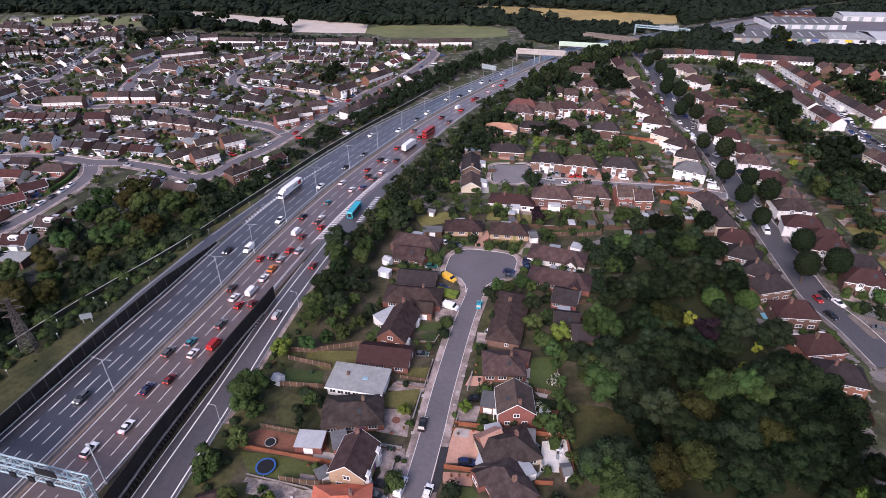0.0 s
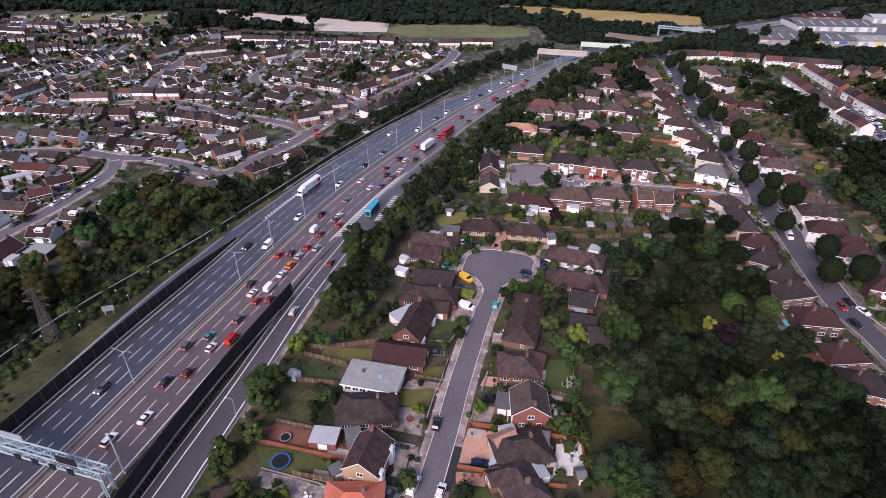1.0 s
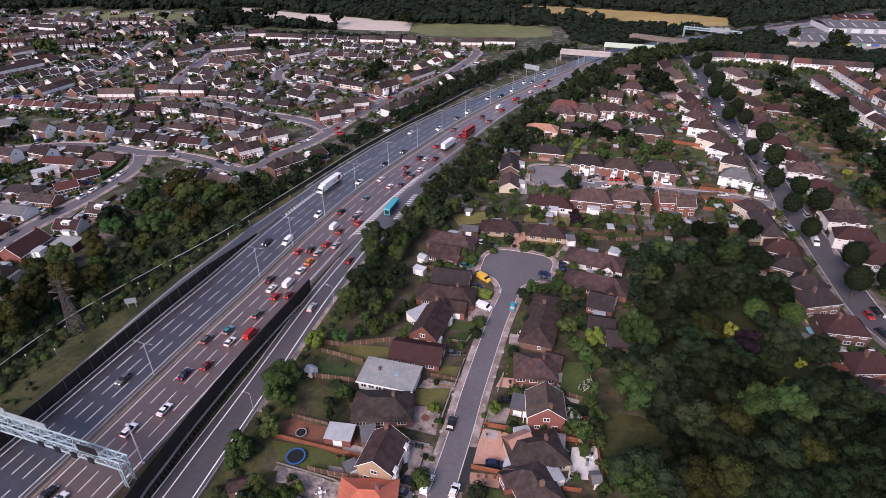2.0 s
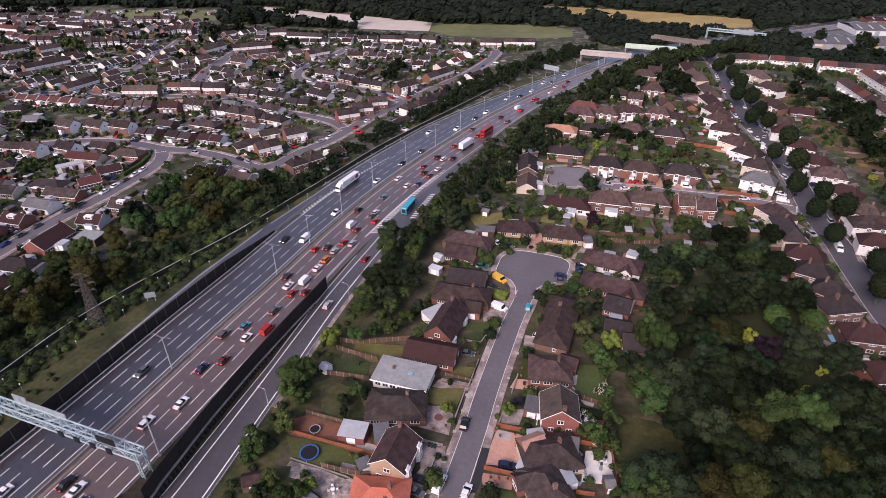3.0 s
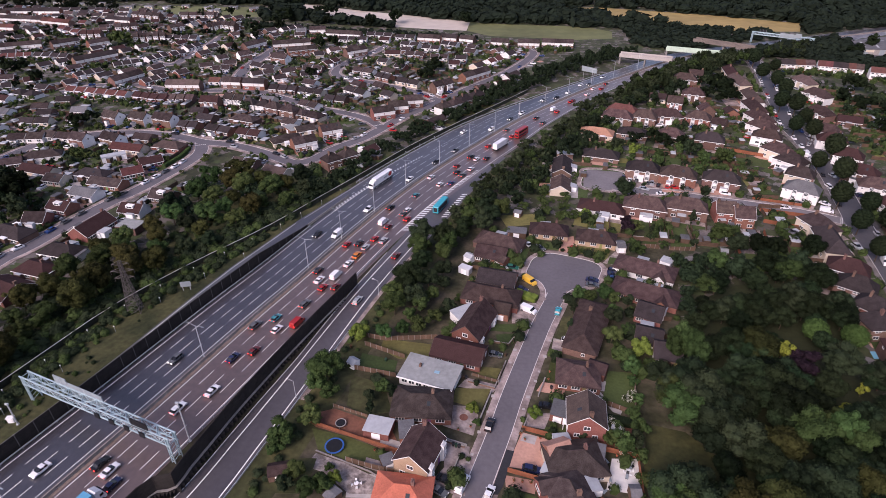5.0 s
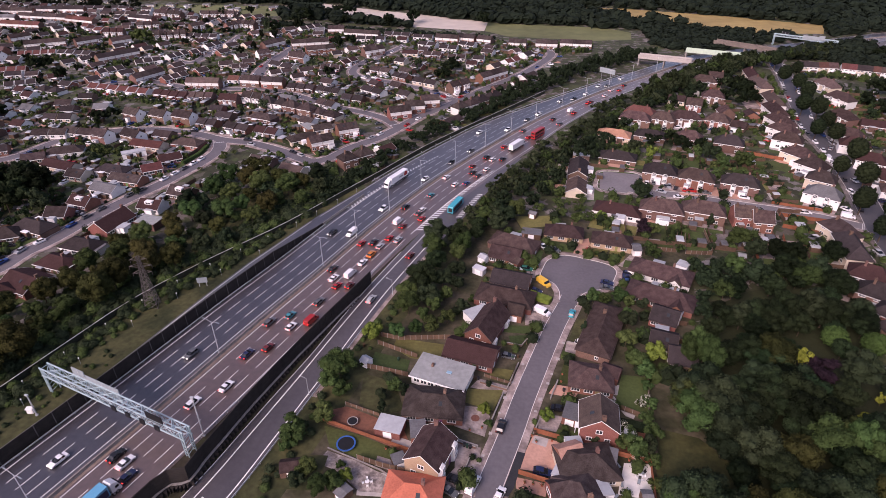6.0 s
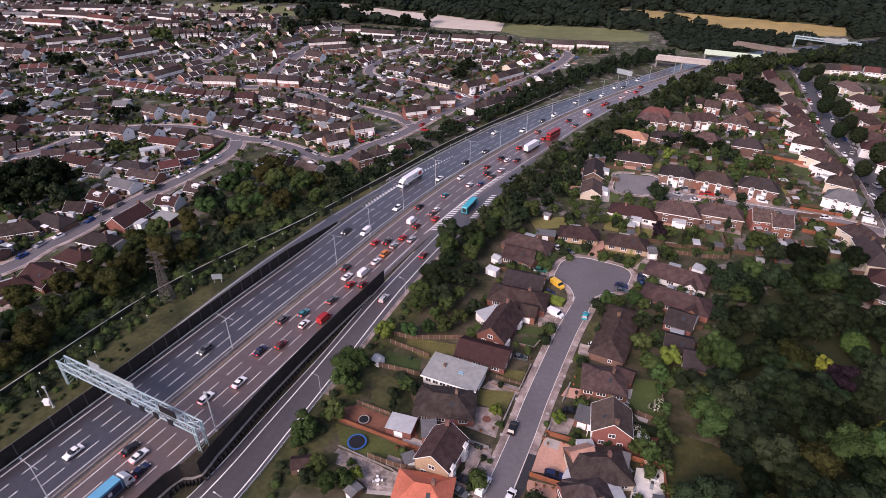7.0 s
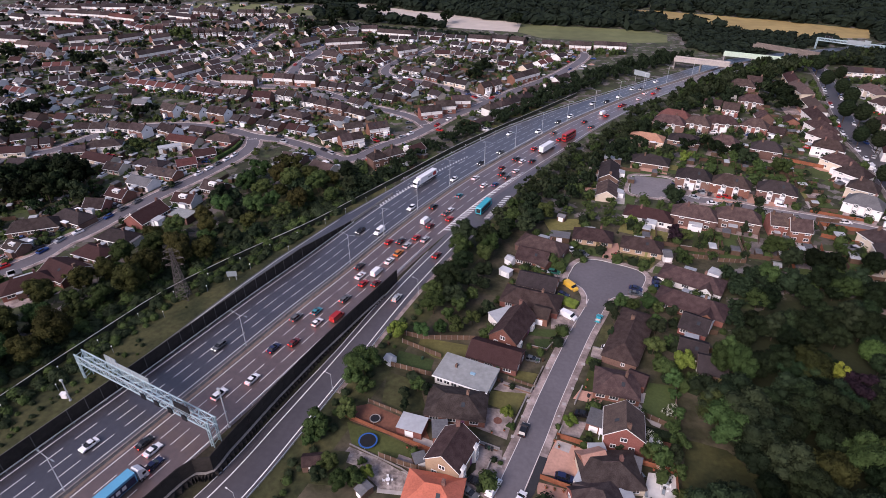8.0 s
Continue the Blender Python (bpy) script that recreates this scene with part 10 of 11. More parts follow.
tree("oak_a", -13.8, 206.8, 0.55, "garden trees of the close", tall=1.0)
tree("oak_c", 42.0, 205.2, 0.6, "garden trees of the close", tall=1.0)
tree("column", 47.2, 203.7, 0.6, "garden trees of the close", tall=1.0)
tree("bush", -8.8, 171.2, 0.8, "garden trees of the close", tall=1.0)
tree("bush", -20.5, 167.7, 0.9, "garden trees of the close", tall=1.0)
tree("bush", -28.6, 113.5, 0.7, "garden trees of the close", tall=1.0)
tree("bush", -22.6, 75.2, 0.8, "garden trees of the close", tall=1.0)
tree("bush", -40.8, 80.1, 0.8, "garden trees of the close", tall=1.0)
tree("oak_a", -39.2, 180.7, 1.05, "garden trees of the close", tall=1.0)
tree("oak_b", -30.8, 181.8, 0.8, "garden trees of the close", tall=1.0)
tree("oak_d", -38.7, 172.7, 0.9, "garden trees of the close", tall=1.0)
hedge(-2.4, 156.1, 4.6, 153.3, 3.0, 1.5, "leaf_bright")
hedge(-38.3, 110.3, -34.1, 106.2, 2.5, 1.6, "leaf_dark")
slab("front_lawn", [(-4.5, 185.6), (1.0, 185.1), (-0.3, 175.5), (-4.5, 174.6)], -0.5, 0.105, "lawn", "green front lawn", "garden")
slab("front_lawn", [(2.3, 192.9), (6.6, 193.0), (6.3, 185.5), (2.6, 188.7)], -0.5, 0.108, "lawn", "green front lawn of a bungalow", "garden")
slab("front_lawn", [(6.9, 191.8), (12.0, 191.2), (11.8, 186.2), (7.1, 186.4)], -0.5, 0.111, "lawn", "small green lawn edged with paving", "garden")
slab("driveway", [(13.4, 195.3), (17.5, 197.6), (18.0, 192.5), (14.7, 184.6), (11.8, 185.4)], -0.5, 0.114, "paving_pink", "pink driveway between two bungalows", "garden")
slab("front_lawn", [(18.6, 190.5), (24.5, 190.5), (23.6, 185.1), (18.0, 185.1)], -0.5, 0.066, "dry_lawn", "dull front lawn", "garden")
slab("front_lawn", [(25.3, 190.2), (31.1, 189.8), (29.1, 182.0), (24.2, 185.2)], -0.5, 0.069, "dry_lawn", "yellowish corner lawn", "garden")
slab("driveway", [(32.5, 188.8), (36.8, 188.6), (30.9, 179.5), (27.5, 180.2)], -0.5, 0.072, "forecourt_grey", "grey tarmac driveway to a garage", "garden")
slab("front_lawn", [(-9.3, 138.9), (-0.1, 140.2), (-0.6, 136.3), (-9.5, 135.6)], -0.5, 0.075, "lawn", "small green front lawn", "garden")
slab("front_lawn", [(-7.0, 134.1), (-0.4, 135.8), (-1.5, 130.9), (-6.1, 131.3)], -0.5, 0.078, "lawn", "small green front lawn", "garden")
slab("driveway", [(-3.1, 150.9), (5.1, 152.1), (4.8, 142.6), (-2.5, 140.4)], -0.5, 0.081, "forecourt_grey", "grey driveway with a parked lorry", "garden")
slab("driveway", [(-11.1, 174.8), (-0.5, 171.0), (0.1, 166.1), (-10.5, 168.5)], -0.5, 0.084, "forecourt_grey", "grey driveway with parked cars", "garden")
slab("front_lawn", [(30.3, 184.5), (36.8, 184.2), (35.1, 179.4), (29.1, 179.7)], -0.5, 0.087, "lawn", "green corner lawn with a hedge", "garden")
slab("garden_lawn", [(-12.3, 209.7), (2.2, 213.3), (4.0, 205.3), (-8.4, 200.3)], -0.5, 0.090, "dry_lawn", "rough lawn behind bungalows", "garden")
slab("forecourt", [(27.5, 176.8), (34.5, 177.4), (33.5, 169.1), (26.9, 168.9)], -0.5, 0.093, "forecourt_grey", "grey forecourt with parked cars", "garden")
fence([(-0.1, 140.7), (-1.5, 130.9)], 0.9, "timber_fence", "low picket fence round a front lawn")
vehicle("saloon", "white", 0.7, 187.4, -53, "none", "parked cars of the close", "parked in the close")
vehicle("saloon", "grey", 4.9, 186.0, -37, "none", "parked cars of the close", "parked in the close")
vehicle("hatch", "red", 17.0, 188.1, 66, "none", "parked cars of the close", "parked in the close")
vehicle("van", "yellow", 2.0, 163.4, -42, "none", "parked cars of the close", "parked in the close")
vehicle("hatch", "navy", -0.2, 158.3, -19, "none", "parked cars of the close", "parked in the close")
vehicle("estate", "green", -4.4, 171.1, -7, "none", "parked cars of the close", "parked in the close")
vehicle("hatch", "red", -2.4, 174.0, -8, "none", "parked cars of the close", "parked in the close")
vehicle("van", "white", 2.3, 147.2, -27, "none", "parked cars of the close", "parked in the close")
vehicle("saloon", "white", -7.8, 170.0, -19, "none", "parked cars of the close", "parked in the close")
vehicle("saloon", "navy", 23.2, 167.8, -11, "none", "parked cars of the close", "parked in the close")
vehicle("saloon", "grey", 23.0, 164.8, -2, "none", "parked cars of the close", "parked in the close")
vehicle("estate", "navy", 31.0, 174.8, -8, "none", "parked cars of the close", "parked in the close")
vehicle("saloon", "navy", 30.7, 172.6, 1, "none", "parked cars of the close", "parked in the close")
vehicle("saloon", "blue", 30.2, 169.9, -1, "none", "parked cars of the close", "parked in the close")
vehicle("hatch", "turquoise", 11.6, 148.4, 78, "none", "parked cars of the close", "parked in the close")
vehicle("hatch", "white", 14.5, 134.4, -9, "none", "parked cars of the close", "parked in the close")
vehicle("suv", "black", -5.3, 98.7, 81, "none", "parked cars of the close", "parked in the close")
vehicle("van", "white", -9.7, 80.7, 74, "none", "parked cars of the close", "parked in the close")
vehicle("hatch", "white", -3.5, 79.5, 74, "none", "parked cars of the close", "parked in the close")
vehicle("hatch", "grey", -6.2, 124.7, -4, "none", "parked cars of the close", "parked in the close")
vehicle("saloon", "black", -13.6, 81.1, -20, "none", "parked cars of the close", "parked in the close")
vehicle("saloon", "grey", -14.7, 78.1, -24, "none", "parked cars of the close", "parked in the close")
vehicle("estate", "navy", 5.6, 87.2, -4, "none", "parked cars of the close", "parked in the close")
vehicle("saloon", "black", 8.8, 107.4, -3, "none", "parked cars of the close", "parked in the close")
slab("front_garden", [(59.0, 252.9), (75.0, 255.6), (74.4, 244.7), (57.3, 243.4)], -0.5, 0.096, "paving_pink", "red paved forecourts of a row of houses", "garden")
slab("front_garden", [(77.4, 257.6), (88.7, 255.7), (85.7, 244.8), (75.2, 244.7)], -0.5, 0.099, "paving_pink", "red paved forecourts of brick houses", "garden")
slab("front_garden", [(40.8, 259.5), (59.3, 259.6), (57.0, 246.5), (39.5, 249.0)], -0.5, 0.102, "paving", "grey forecourt with parked cars", "garden")
slab("garden_lawn", [(55.5, 211.0), (61.0, 211.2), (61.4, 195.0), (53.3, 193.6)], -0.5, 0.105, "lawn", "bright green strip of lawn", "garden")
slab("garden_lawn", [(95.6, 228.4), (110.2, 227.3), (106.8, 220.8), (93.5, 221.8)], -0.5, 0.108, "lawn", "green lawn between orange fences", "garden")
slab("garden_lawn", [(103.8, 292.6), (114.9, 289.4), (111.0, 280.8), (100.6, 281.5)], -0.5, 0.111, "lawn", "green lawn beside a red fence", "garden")
slab("garden_lawn", [(100.3, 249.2), (110.4, 249.9), (107.2, 243.6), (98.1, 244.8)], -0.5, 0.114, "lawn", "green lawn behind a brick wall", "garden")
fence([(94.9, 231.7), (113.6, 229.0)], 1.6, "timber_orange", "orange timber fence beside a lawn")
fence([(93.5, 221.8), (106.4, 218.2)], 1.6, "timber_orange", "orange timber fence below a lawn")
fence([(97.3, 299.3), (115.9, 292.7)], 1.7, "timber_orange", "red timber fence beside a lawn")
fence([(94.9, 243.0), (117.2, 238.8)], 1.2, "timber_orange", "low red brick wall along a corner garden")
fence([(54.8, 211.4), (52.4, 193.2), (62.0, 194.4)], 1.6, "timber_fence", "brown timber garden fence")
fence([(62.0, 211.6), (62.3, 195.6)], 1.6, "timber_fence", "brown timber garden fence")
vehicle("saloon", "silver", 49.6, 244.8, -23, "none", "parked cars of the second close", "parked beside a row of houses")
vehicle("saloon", "white", 56.5, 240.8, 8, "none", "parked cars of the second close", "parked beside a row of houses")
vehicle("hatch", "navy", 41.8, 256.1, 75, "none", "parked cars of the second close", "parked beside a row of houses")
vehicle("hatch", "white", 44.3, 253.4, 80, "none", "parked cars of the second close", "parked beside a row of houses")
vehicle("suv", "grey", 47.4, 253.9, 79, "none", "parked cars of the second close", "parked beside a row of houses")
vehicle("hatch", "black", 56.5, 249.9, 77, "none", "parked cars of the second close", "parked beside a row of houses")
vehicle("hatch", "grey", 69.3, 247.5, -11, "none", "parked cars of the second close", "parked beside a row of houses")
vehicle("estate", "white", 106.2, 236.1, 1, "none", "parked cars of the second close", "parked beside a row of houses")
vehicle("hatch", "red", 112.8, 319.9, -24, "none", "parked cars of the second close", "parked beside a row of houses")
vehicle("hatch", "red", 65.8, 332.5, 39, "none", "parked cars of the second close", "parked beside a row of houses")
vehicle("hatch", "grey", 79.5, 332.1, 63, "none", "parked cars of the second close", "parked beside a row of houses")
vehicle("hatch", "white", 36.4, 326.1, -16, "none", "parked cars of the second close", "parked beside a row of houses")
vehicle("van", "white", 135.7, 298.9, 63, "none", "parked cars of the second close", "parked beside a row of houses")
vehicle("hatch", "silver", 141.8, 314.4, 62, "none", "parked cars of the second close", "parked beside a row of houses")
vehicle("hatch", "grey", 53.1, 251.2, 27, "none", "parked cars of the second close", "parked beside a row of houses")
vehicle("hatch", "silver", 138.6, 274.1, -76, "none", "parked cars of the avenue", "parked along the avenue")
vehicle("estate", "white", 132.4, 261.3, -75, "none", "parked cars of the avenue", "parked along the avenue")
vehicle("saloon", "white", 124.0, 242.7, -45, "none", "parked cars of the avenue", "parked along the avenue")
vehicle("van", "white", 122.2, 235.8, -17, "none", "parked cars of the avenue", "parked along the avenue")
vehicle("suv", "navy", 142.8, 253.8, 10, "none", "parked cars of the avenue", "parked along the avenue")
vehicle("hatch", "black", 139.9, 211.1, -11, "none", "parked cars of the avenue", "parked along the avenue")
vehicle("suv", "silver", 122.3, 206.8, -73, "none", "parked cars of the avenue", "parked along the avenue")
vehicle("saloon", "black", 235.2, 311.1, -81, "none", "parked cars of the avenue", "parked along the avenue")
vehicle("van", "white", 237.2, 325.1, -97, "none", "parked cars of the avenue", "parked along the avenue")
vehicle("saloon", "silver", 236.8, 332.5, -80, "none", "parked cars of the avenue", "parked along the avenue")
vehicle("hatch", "white", 231.5, 286.3, -79, "none", "parked cars of the avenue", "parked along the avenue")
vehicle("van", "white", 135.8, 299.6, -90, "none", "parked cars of the avenue", "parked along the avenue")
vehicle("saloon", "black", 150.2, 326.3, -56, "none", "parked cars of the avenue", "parked along the avenue")
vehicle("hatch", "grey", 142.6, 316.7, 59, "none", "parked cars of the avenue", "parked along the avenue")
vehicle("van", "white", 127.7, 197.1, -100, "none", "parked cars of the avenue", "parked along the avenue")
vehicle("hatch", "red", 123.5, 151.7, -88, "none", "parked cars of the avenue", "parked along the avenue")
vehicle("saloon", "black", 127.2, 154.0, -82, "none", "parked cars of the avenue", "parked along the avenue")
vehicle("saloon", "white", 129.1, 149.6, -74, "none", "parked cars of the avenue", "parked along the avenue")
vehicle("estate", "black", 123.0, 143.1, -71, "none", "parked cars of the avenue", "parked along the avenue")
vehicle("suv", "silver", 136.2, 146.6, -7, "none", "parked cars of the avenue", "parked along the avenue")
vehicle("suv", "grey", 136.3, 143.1, -33, "none", "parked cars of the avenue", "parked along the avenue")
vehicle("saloon", "grey", 134.2, 136.5, -26, "none", "parked cars of the avenue", "parked along the avenue")
slab("driveway", [(128.6, 143.5), (136.8, 147.9), (142.1, 143.5), (136.7, 132.6), (129.8, 132.5)], -0.5, 0.066, "concrete_brown", "brown paved forecourt with parked cars", "garden")
slab("front_lawn", [(132.1, 152.5), (139.5, 147.9), (134.7, 144.7), (129.3, 144.7)], -0.5, 0.069, "lawn", "green corner lawn on the avenue", "garden")
slab("pool_terrace", [(101.4, 144.9), (106.3, 145.8), (106.9, 142.6), (101.2, 141.7)], -0.5, 0.072, "pool_blue", "pale blue pool cover behind a house", "garden")
wheelie_bin(-13.4, 91.2, 0, "bin_black", "black wheelie bin beside a house")
wheelie_bin(-12.7, 91.0, 8, "bin_green", "dark green wheelie bin beside a house")
wheelie_bin(-14.2, 114.1, 134, "bin_brown", "brown wheelie bin beside a house")
wheelie_bin(-13.3, 114.1, 201, "bin_black", "black wheelie bin beside a house")
wheelie_bin(-4.9, 124.2, 268, "bin_green", "dark green wheelie bin beside a house")
wheelie_bin(-3.3, 125.1, 335, "bin_brown", "brown wheelie bin beside a house")
wheelie_bin(-11.9, 90.9, -6, "bin_black", "black wheelie bin beside a house")
wheelie_bin(-24.4, 94.1, 109, "bin_green", "dark green wheelie bin beside a house")
wheelie_bin(-9.5, 121.2, 176, "bin_brown", "brown wheelie bin beside a house")
wheelie_bin(9.8, 114.3, 243, "bin_black", "black wheelie bin beside a house")
wheelie_bin(11.1, 110.9, 310, "bin_green", "dark green wheelie bin beside a house")
wheelie_bin(3.1, 98.3, 17, "bin_brown", "brown wheelie bin beside a house")
wheelie_bin(6.2, 193.4, 84, "bin_black", "black wheelie bin beside a house")
wheelie_bin(19.0, 128.8, 151, "bin_green", "dark green wheelie bin beside a house")
wheelie_bin(24.6, 125.9, 218, "bin_brown", "brown wheelie bin beside a house")
wheelie_bin(21.3, 114.4, 285, "bin_black", "black wheelie bin beside a house")
wheelie_bin(-36.8, 117.3, 352, "bin_green", "dark green wheelie bin beside a house")
wheelie_bin(-48.2, 121.0, 59, "bin_brown", "brown wheelie bin beside a house")
lounger(26.6, 93.6, 0)
lounger(27.2, 89.2, 77)
lounger(23.5, 84.8, 154)
lounger(21.7, 83.9, 231)
lounger(22.9, 92.4, 308)
lounger(28.0, 91.5, 25)
lounger(23.2, 87.7, 102)
plant_pot(3.6, 95.9)
plant_pot(7.3, 96.9)
plant_pot(2.4, 97.5)
plant_pot(10.8, 113.1)
plant_pot(9.3, 120.6)
plant_pot(9.0, 117.6)
plant_pot(14.5, 111.6)
plant_pot(18.5, 111.1)
plant_pot(19.9, 109.9)
plant_pot(21.0, 108.9)
plant_pot(-29.0, 85.5)
plant_pot(-31.8, 86.7)
plant_pot(-28.1, 86.2)
plant_pot(-25.0, 85.7)
plant_pot(3.6, 83.8)
plant_pot(5.6, 83.8)
plant_pot(1.7, 83.8)
plant_pot(25.4, 94.7)
plant_pot(28.3, 85.8)
plant_pot(28.8, 95.2)
plant_pot(-12.9, 96.2)
plant_pot(-10.0, 97.6)
plant_pot(-33.5, 77.1)
tree("blossom", 25.6, 100.1, 1.3, "blossoming bushes")
tree("blossom", 24.5, 103.6, 1.0, "blossoming bushes")
tree("blossom", 27.4, 96.1, 0.9, "blossoming bushes")
tree("blossom", 29.7, 113.0, 0.8, "blossoming bushes")
tree("blossom", 31.1, 115.3, 0.7, "blossoming bushes")
slab("driveway", [(-0.65, 92.2), (1.25, 92.0), (-0.6, 82.0), (-1.6, 79.6), (-3.25, 79.4)], -0.5, 0.168, "tarmac_new", "fresh black tarmac driveway patch", "garden")
slab("terrace", [(21.4, 114.9), (25.6, 108.7), (27.5, 108.1), (28.0, 109.4), (25.6, 111.0), (22.4, 115.9)], -0.5, 0.078, "paving_pale", "pale paved garden path along a lawn", "garden")
slab("terrace", [(3.1, 97.9), (6.6, 97.5), (6.0, 94.8), (2.5, 95.5)], -0.5, 0.081, "paving_pale", "cream paved terrace beside a brick house", "garden")
outbuilding("extension", 11.2, 92.5, 29, 6.0, 5.0, 2.8, "brick_red", "roof_faded", "front extension with a brown tiled roof, sunlight put into its pale colour", 1.7, "extension")
outbuilding("extension", 25.4, 101.0, -11, 2.0, 2.2, 2.2, "brick_red", "felt_pale", "small lean-to beside a brick house", 0, "extension")
outbuilding("extension", 22.2, 122.3, -18, 5.1, 5.0, 2.5, "brick_red", "roof_brown", "brick rear extension with a tiled roof", 1.7, "extension")
outbuilding("conservatory", 49.7, 182.1, -28, 3.8, 4.0, 2.5, "upvc", "felt_pale", "white conservatory beside a bungalow", 0, "conservatory")
outbuilding("shed", -4.7, 210.6, -18, 3.2, 3.0, 2.1, "timber_fence", "roof_grey", "small timber shed behind a bungalow", 0.7, "shed")
outbuilding("shed", -20.0, 173.7, -31, 3.1, 3.2, 2.2, "plastic_white", "felt_pale", "white garden shed beside a house", 0.7, "shed")
outbuilding("caravan", -20.5, 165.8, -23, 4.1, 2.6, 2.3, "cladding_white", "cladding_white", "white caravan parked beside a house", 0, "caravan")
outbuilding("extension", 14.7, 275.3, 3, 7.8, 5.0, 3.0, "brick_brown", "felt_pale", "flat-roofed extension behind a bungalow", 0, "extension")
tree("small_a", -47.9, 101.2, 1.2, "garden trees of the close", tall=1.0)
tree("small_a", -49.4, 92.3, 1.3, "garden trees of the close", tall=1.0)
slab("access_cover", [(-8.95, 89.05), (-8.25, 89.05), (-8.25, 89.75), (-8.95, 89.75)], -0.3, 0.152, "paving_pale", "pale square cover set into the footway", "access cover")
slab("access_cover", [(-9.80, 86.70), (-8.80, 86.70), (-8.80, 87.70), (-9.80, 87.70)], -0.3, 0.152, "paving_pale", "pale square cover set into the footway", "access cover")
slab("access_cover", [(-8.12, 95.98), (-7.28, 95.98), (-7.28, 96.82), (-8.12, 96.82)], -0.3, 0.152, "paving_pale", "pale square cover set into the footway", "access cover")
slab("access_cover", [(-6.55, 102.95), (-5.85, 102.95), (-5.85, 103.65), (-6.55, 103.65)], -0.3, 0.152, "paving_pale", "pale square cover set into the footway", "access cover")
slab("access_cover", [(-5.90, 108.50), (-4.90, 108.50), (-4.90, 109.50), (-5.90, 109.50)], -0.3, 0.152, "paving_pale", "pale square cover set into the footway", "access cover")
slab("access_cover", [(-4.62, 114.58), (-3.78, 114.58), (-3.78, 115.42), (-4.62, 115.42)], -0.3, 0.152, "paving_pale", "pale square cover set into the footway", "access cover")
slab("access_cover", [(-2.15, 122.25), (-1.45, 122.25), (-1.45, 122.95), (-2.15, 122.95)], -0.3, 0.152, "paving_pale", "pale square cover set into the footway", "access cover")
slab("access_cover", [(-1.30, 127.60), (-0.30, 127.60), (-0.30, 128.60), (-1.30, 128.60)], -0.3, 0.152, "paving_pale", "pale square cover set into the footway", "access cover")
slab("access_cover", [(0.18, 132.98), (1.02, 132.98), (1.02, 133.82), (0.18, 133.82)], -0.3, 0.152, "paving_pale", "pale square cover set into the footway", "access cover")
slab("access_cover", [(2.45, 105.35), (3.15, 105.35), (3.15, 106.05), (2.45, 106.05)], -0.3, 0.152, "paving_pale", "pale square cover set into the footway", "access cover")
slab("access_cover", [(3.30, 109.70), (4.30, 109.70), (4.30, 110.70), (3.30, 110.70)], -0.3, 0.152, "paving_pale", "pale square cover set into the footway", "access cover")
slab("access_cover", [(5.08, 115.98), (5.92, 115.98), (5.92, 116.82), (5.08, 116.82)], -0.3, 0.152, "paving_pale", "pale square cover set into the footway", "access cover")
slab("access_cover", [(6.05, 119.95), (6.75, 119.95), (6.75, 120.65), (6.05, 120.65)], -0.3, 0.152, "paving_pale", "pale square cover set into the footway", "access cover")
slab("access_cover", [(7.40, 126.30), (8.40, 126.30), (8.40, 127.30), (7.40, 127.30)], -0.3, 0.152, "paving_pale", "pale square cover set into the footway", "access cover")
slab("access_cover", [(8.88, 133.68), (9.72, 133.68), (9.72, 134.52), (8.88, 134.52)], -0.3, 0.152, "paving_pale", "pale square cover set into the footway", "access cover")
garden_wall([(-15.5, 92.1), (-10.6, 91.1)], 0.7, "brick_brown", "low brick wall beside a forecourt")
garden_wall([(-12.3, 83.6), (-11.5, 88.5)], 0.7, "brick_brown", "low brick wall in front of a small lawn")
garden_wall([(-7.9, 100.5), (-6.6, 107.3), (-6.0, 110.3)], 0.6, "concrete", "low pale wall round a front garden")
garden_wall([(-12.7, 113.1), (-5.3, 111.6), (-3.0, 122.6)], 0.7, "brick_brown", "low brick wall round a front lawn")
garden_wall([(-8.2, 130.5), (-2.8, 130.0), (-0.4, 135.5)], 0.7, "brick_brown", "low brick wall in front of a lawn")
garden_wall([(6.4, 110.7), (8.1, 117.8)], 0.6, "concrete", "low pale wall beside a driveway")
garden_wall([(3.9, 102.6), (2.7, 97.8)], 0.6, "brick_brown", "low brick wall beside a path")
garden_wall([(10.2, 134.4), (19.3, 132.6)], 0.7, "concrete", "low pale wall beside a paved drive")


slab("brick_circle", [(-12.1 + 1.1 * math.cos(k * 0.5236), 100.4 + 1.1 * math.sin(k * 0.5236)) for k in range(12)], -0.2, 0.2, "brick_red", "round brick bed in a concrete forecourt", "brick bed", "")
garden_wall([(-15.8, 92.6), (-10.1, 91.5)], 0.8, "concrete", "low pale wall behind wheelie bins")
# back gardens between the second close and the avenue
slab("lawn", [(47.5, 215.4), (51.3, 215.5), (48.2, 194.5), (42.8, 194.3)], -0.3, 0.1, "lawn", "long mown garden lawn between fences", "lawn", "")
slab("patio", [(64.4, 199.0), (66.7, 211.4), (76.4, 211.7), (74.6, 199.4)], -0.3, 0.1, "paving_worn", "worn grey patio behind a house", "patio", "")
slab("patio", [(79.9, 196), (80.4, 211.5), (90.2, 214.6), (87.6, 196)], -0.3, 0.104, "paving", "paved back garden with toys and pots", "patio", "")
slab("lawn", [(78.6, 187.2), (79.8, 195.6), (87.4, 195.6), (86.2, 186.2)], -0.3, 0.1, "lawn", "small lawn at the end of a garden", "lawn", "")
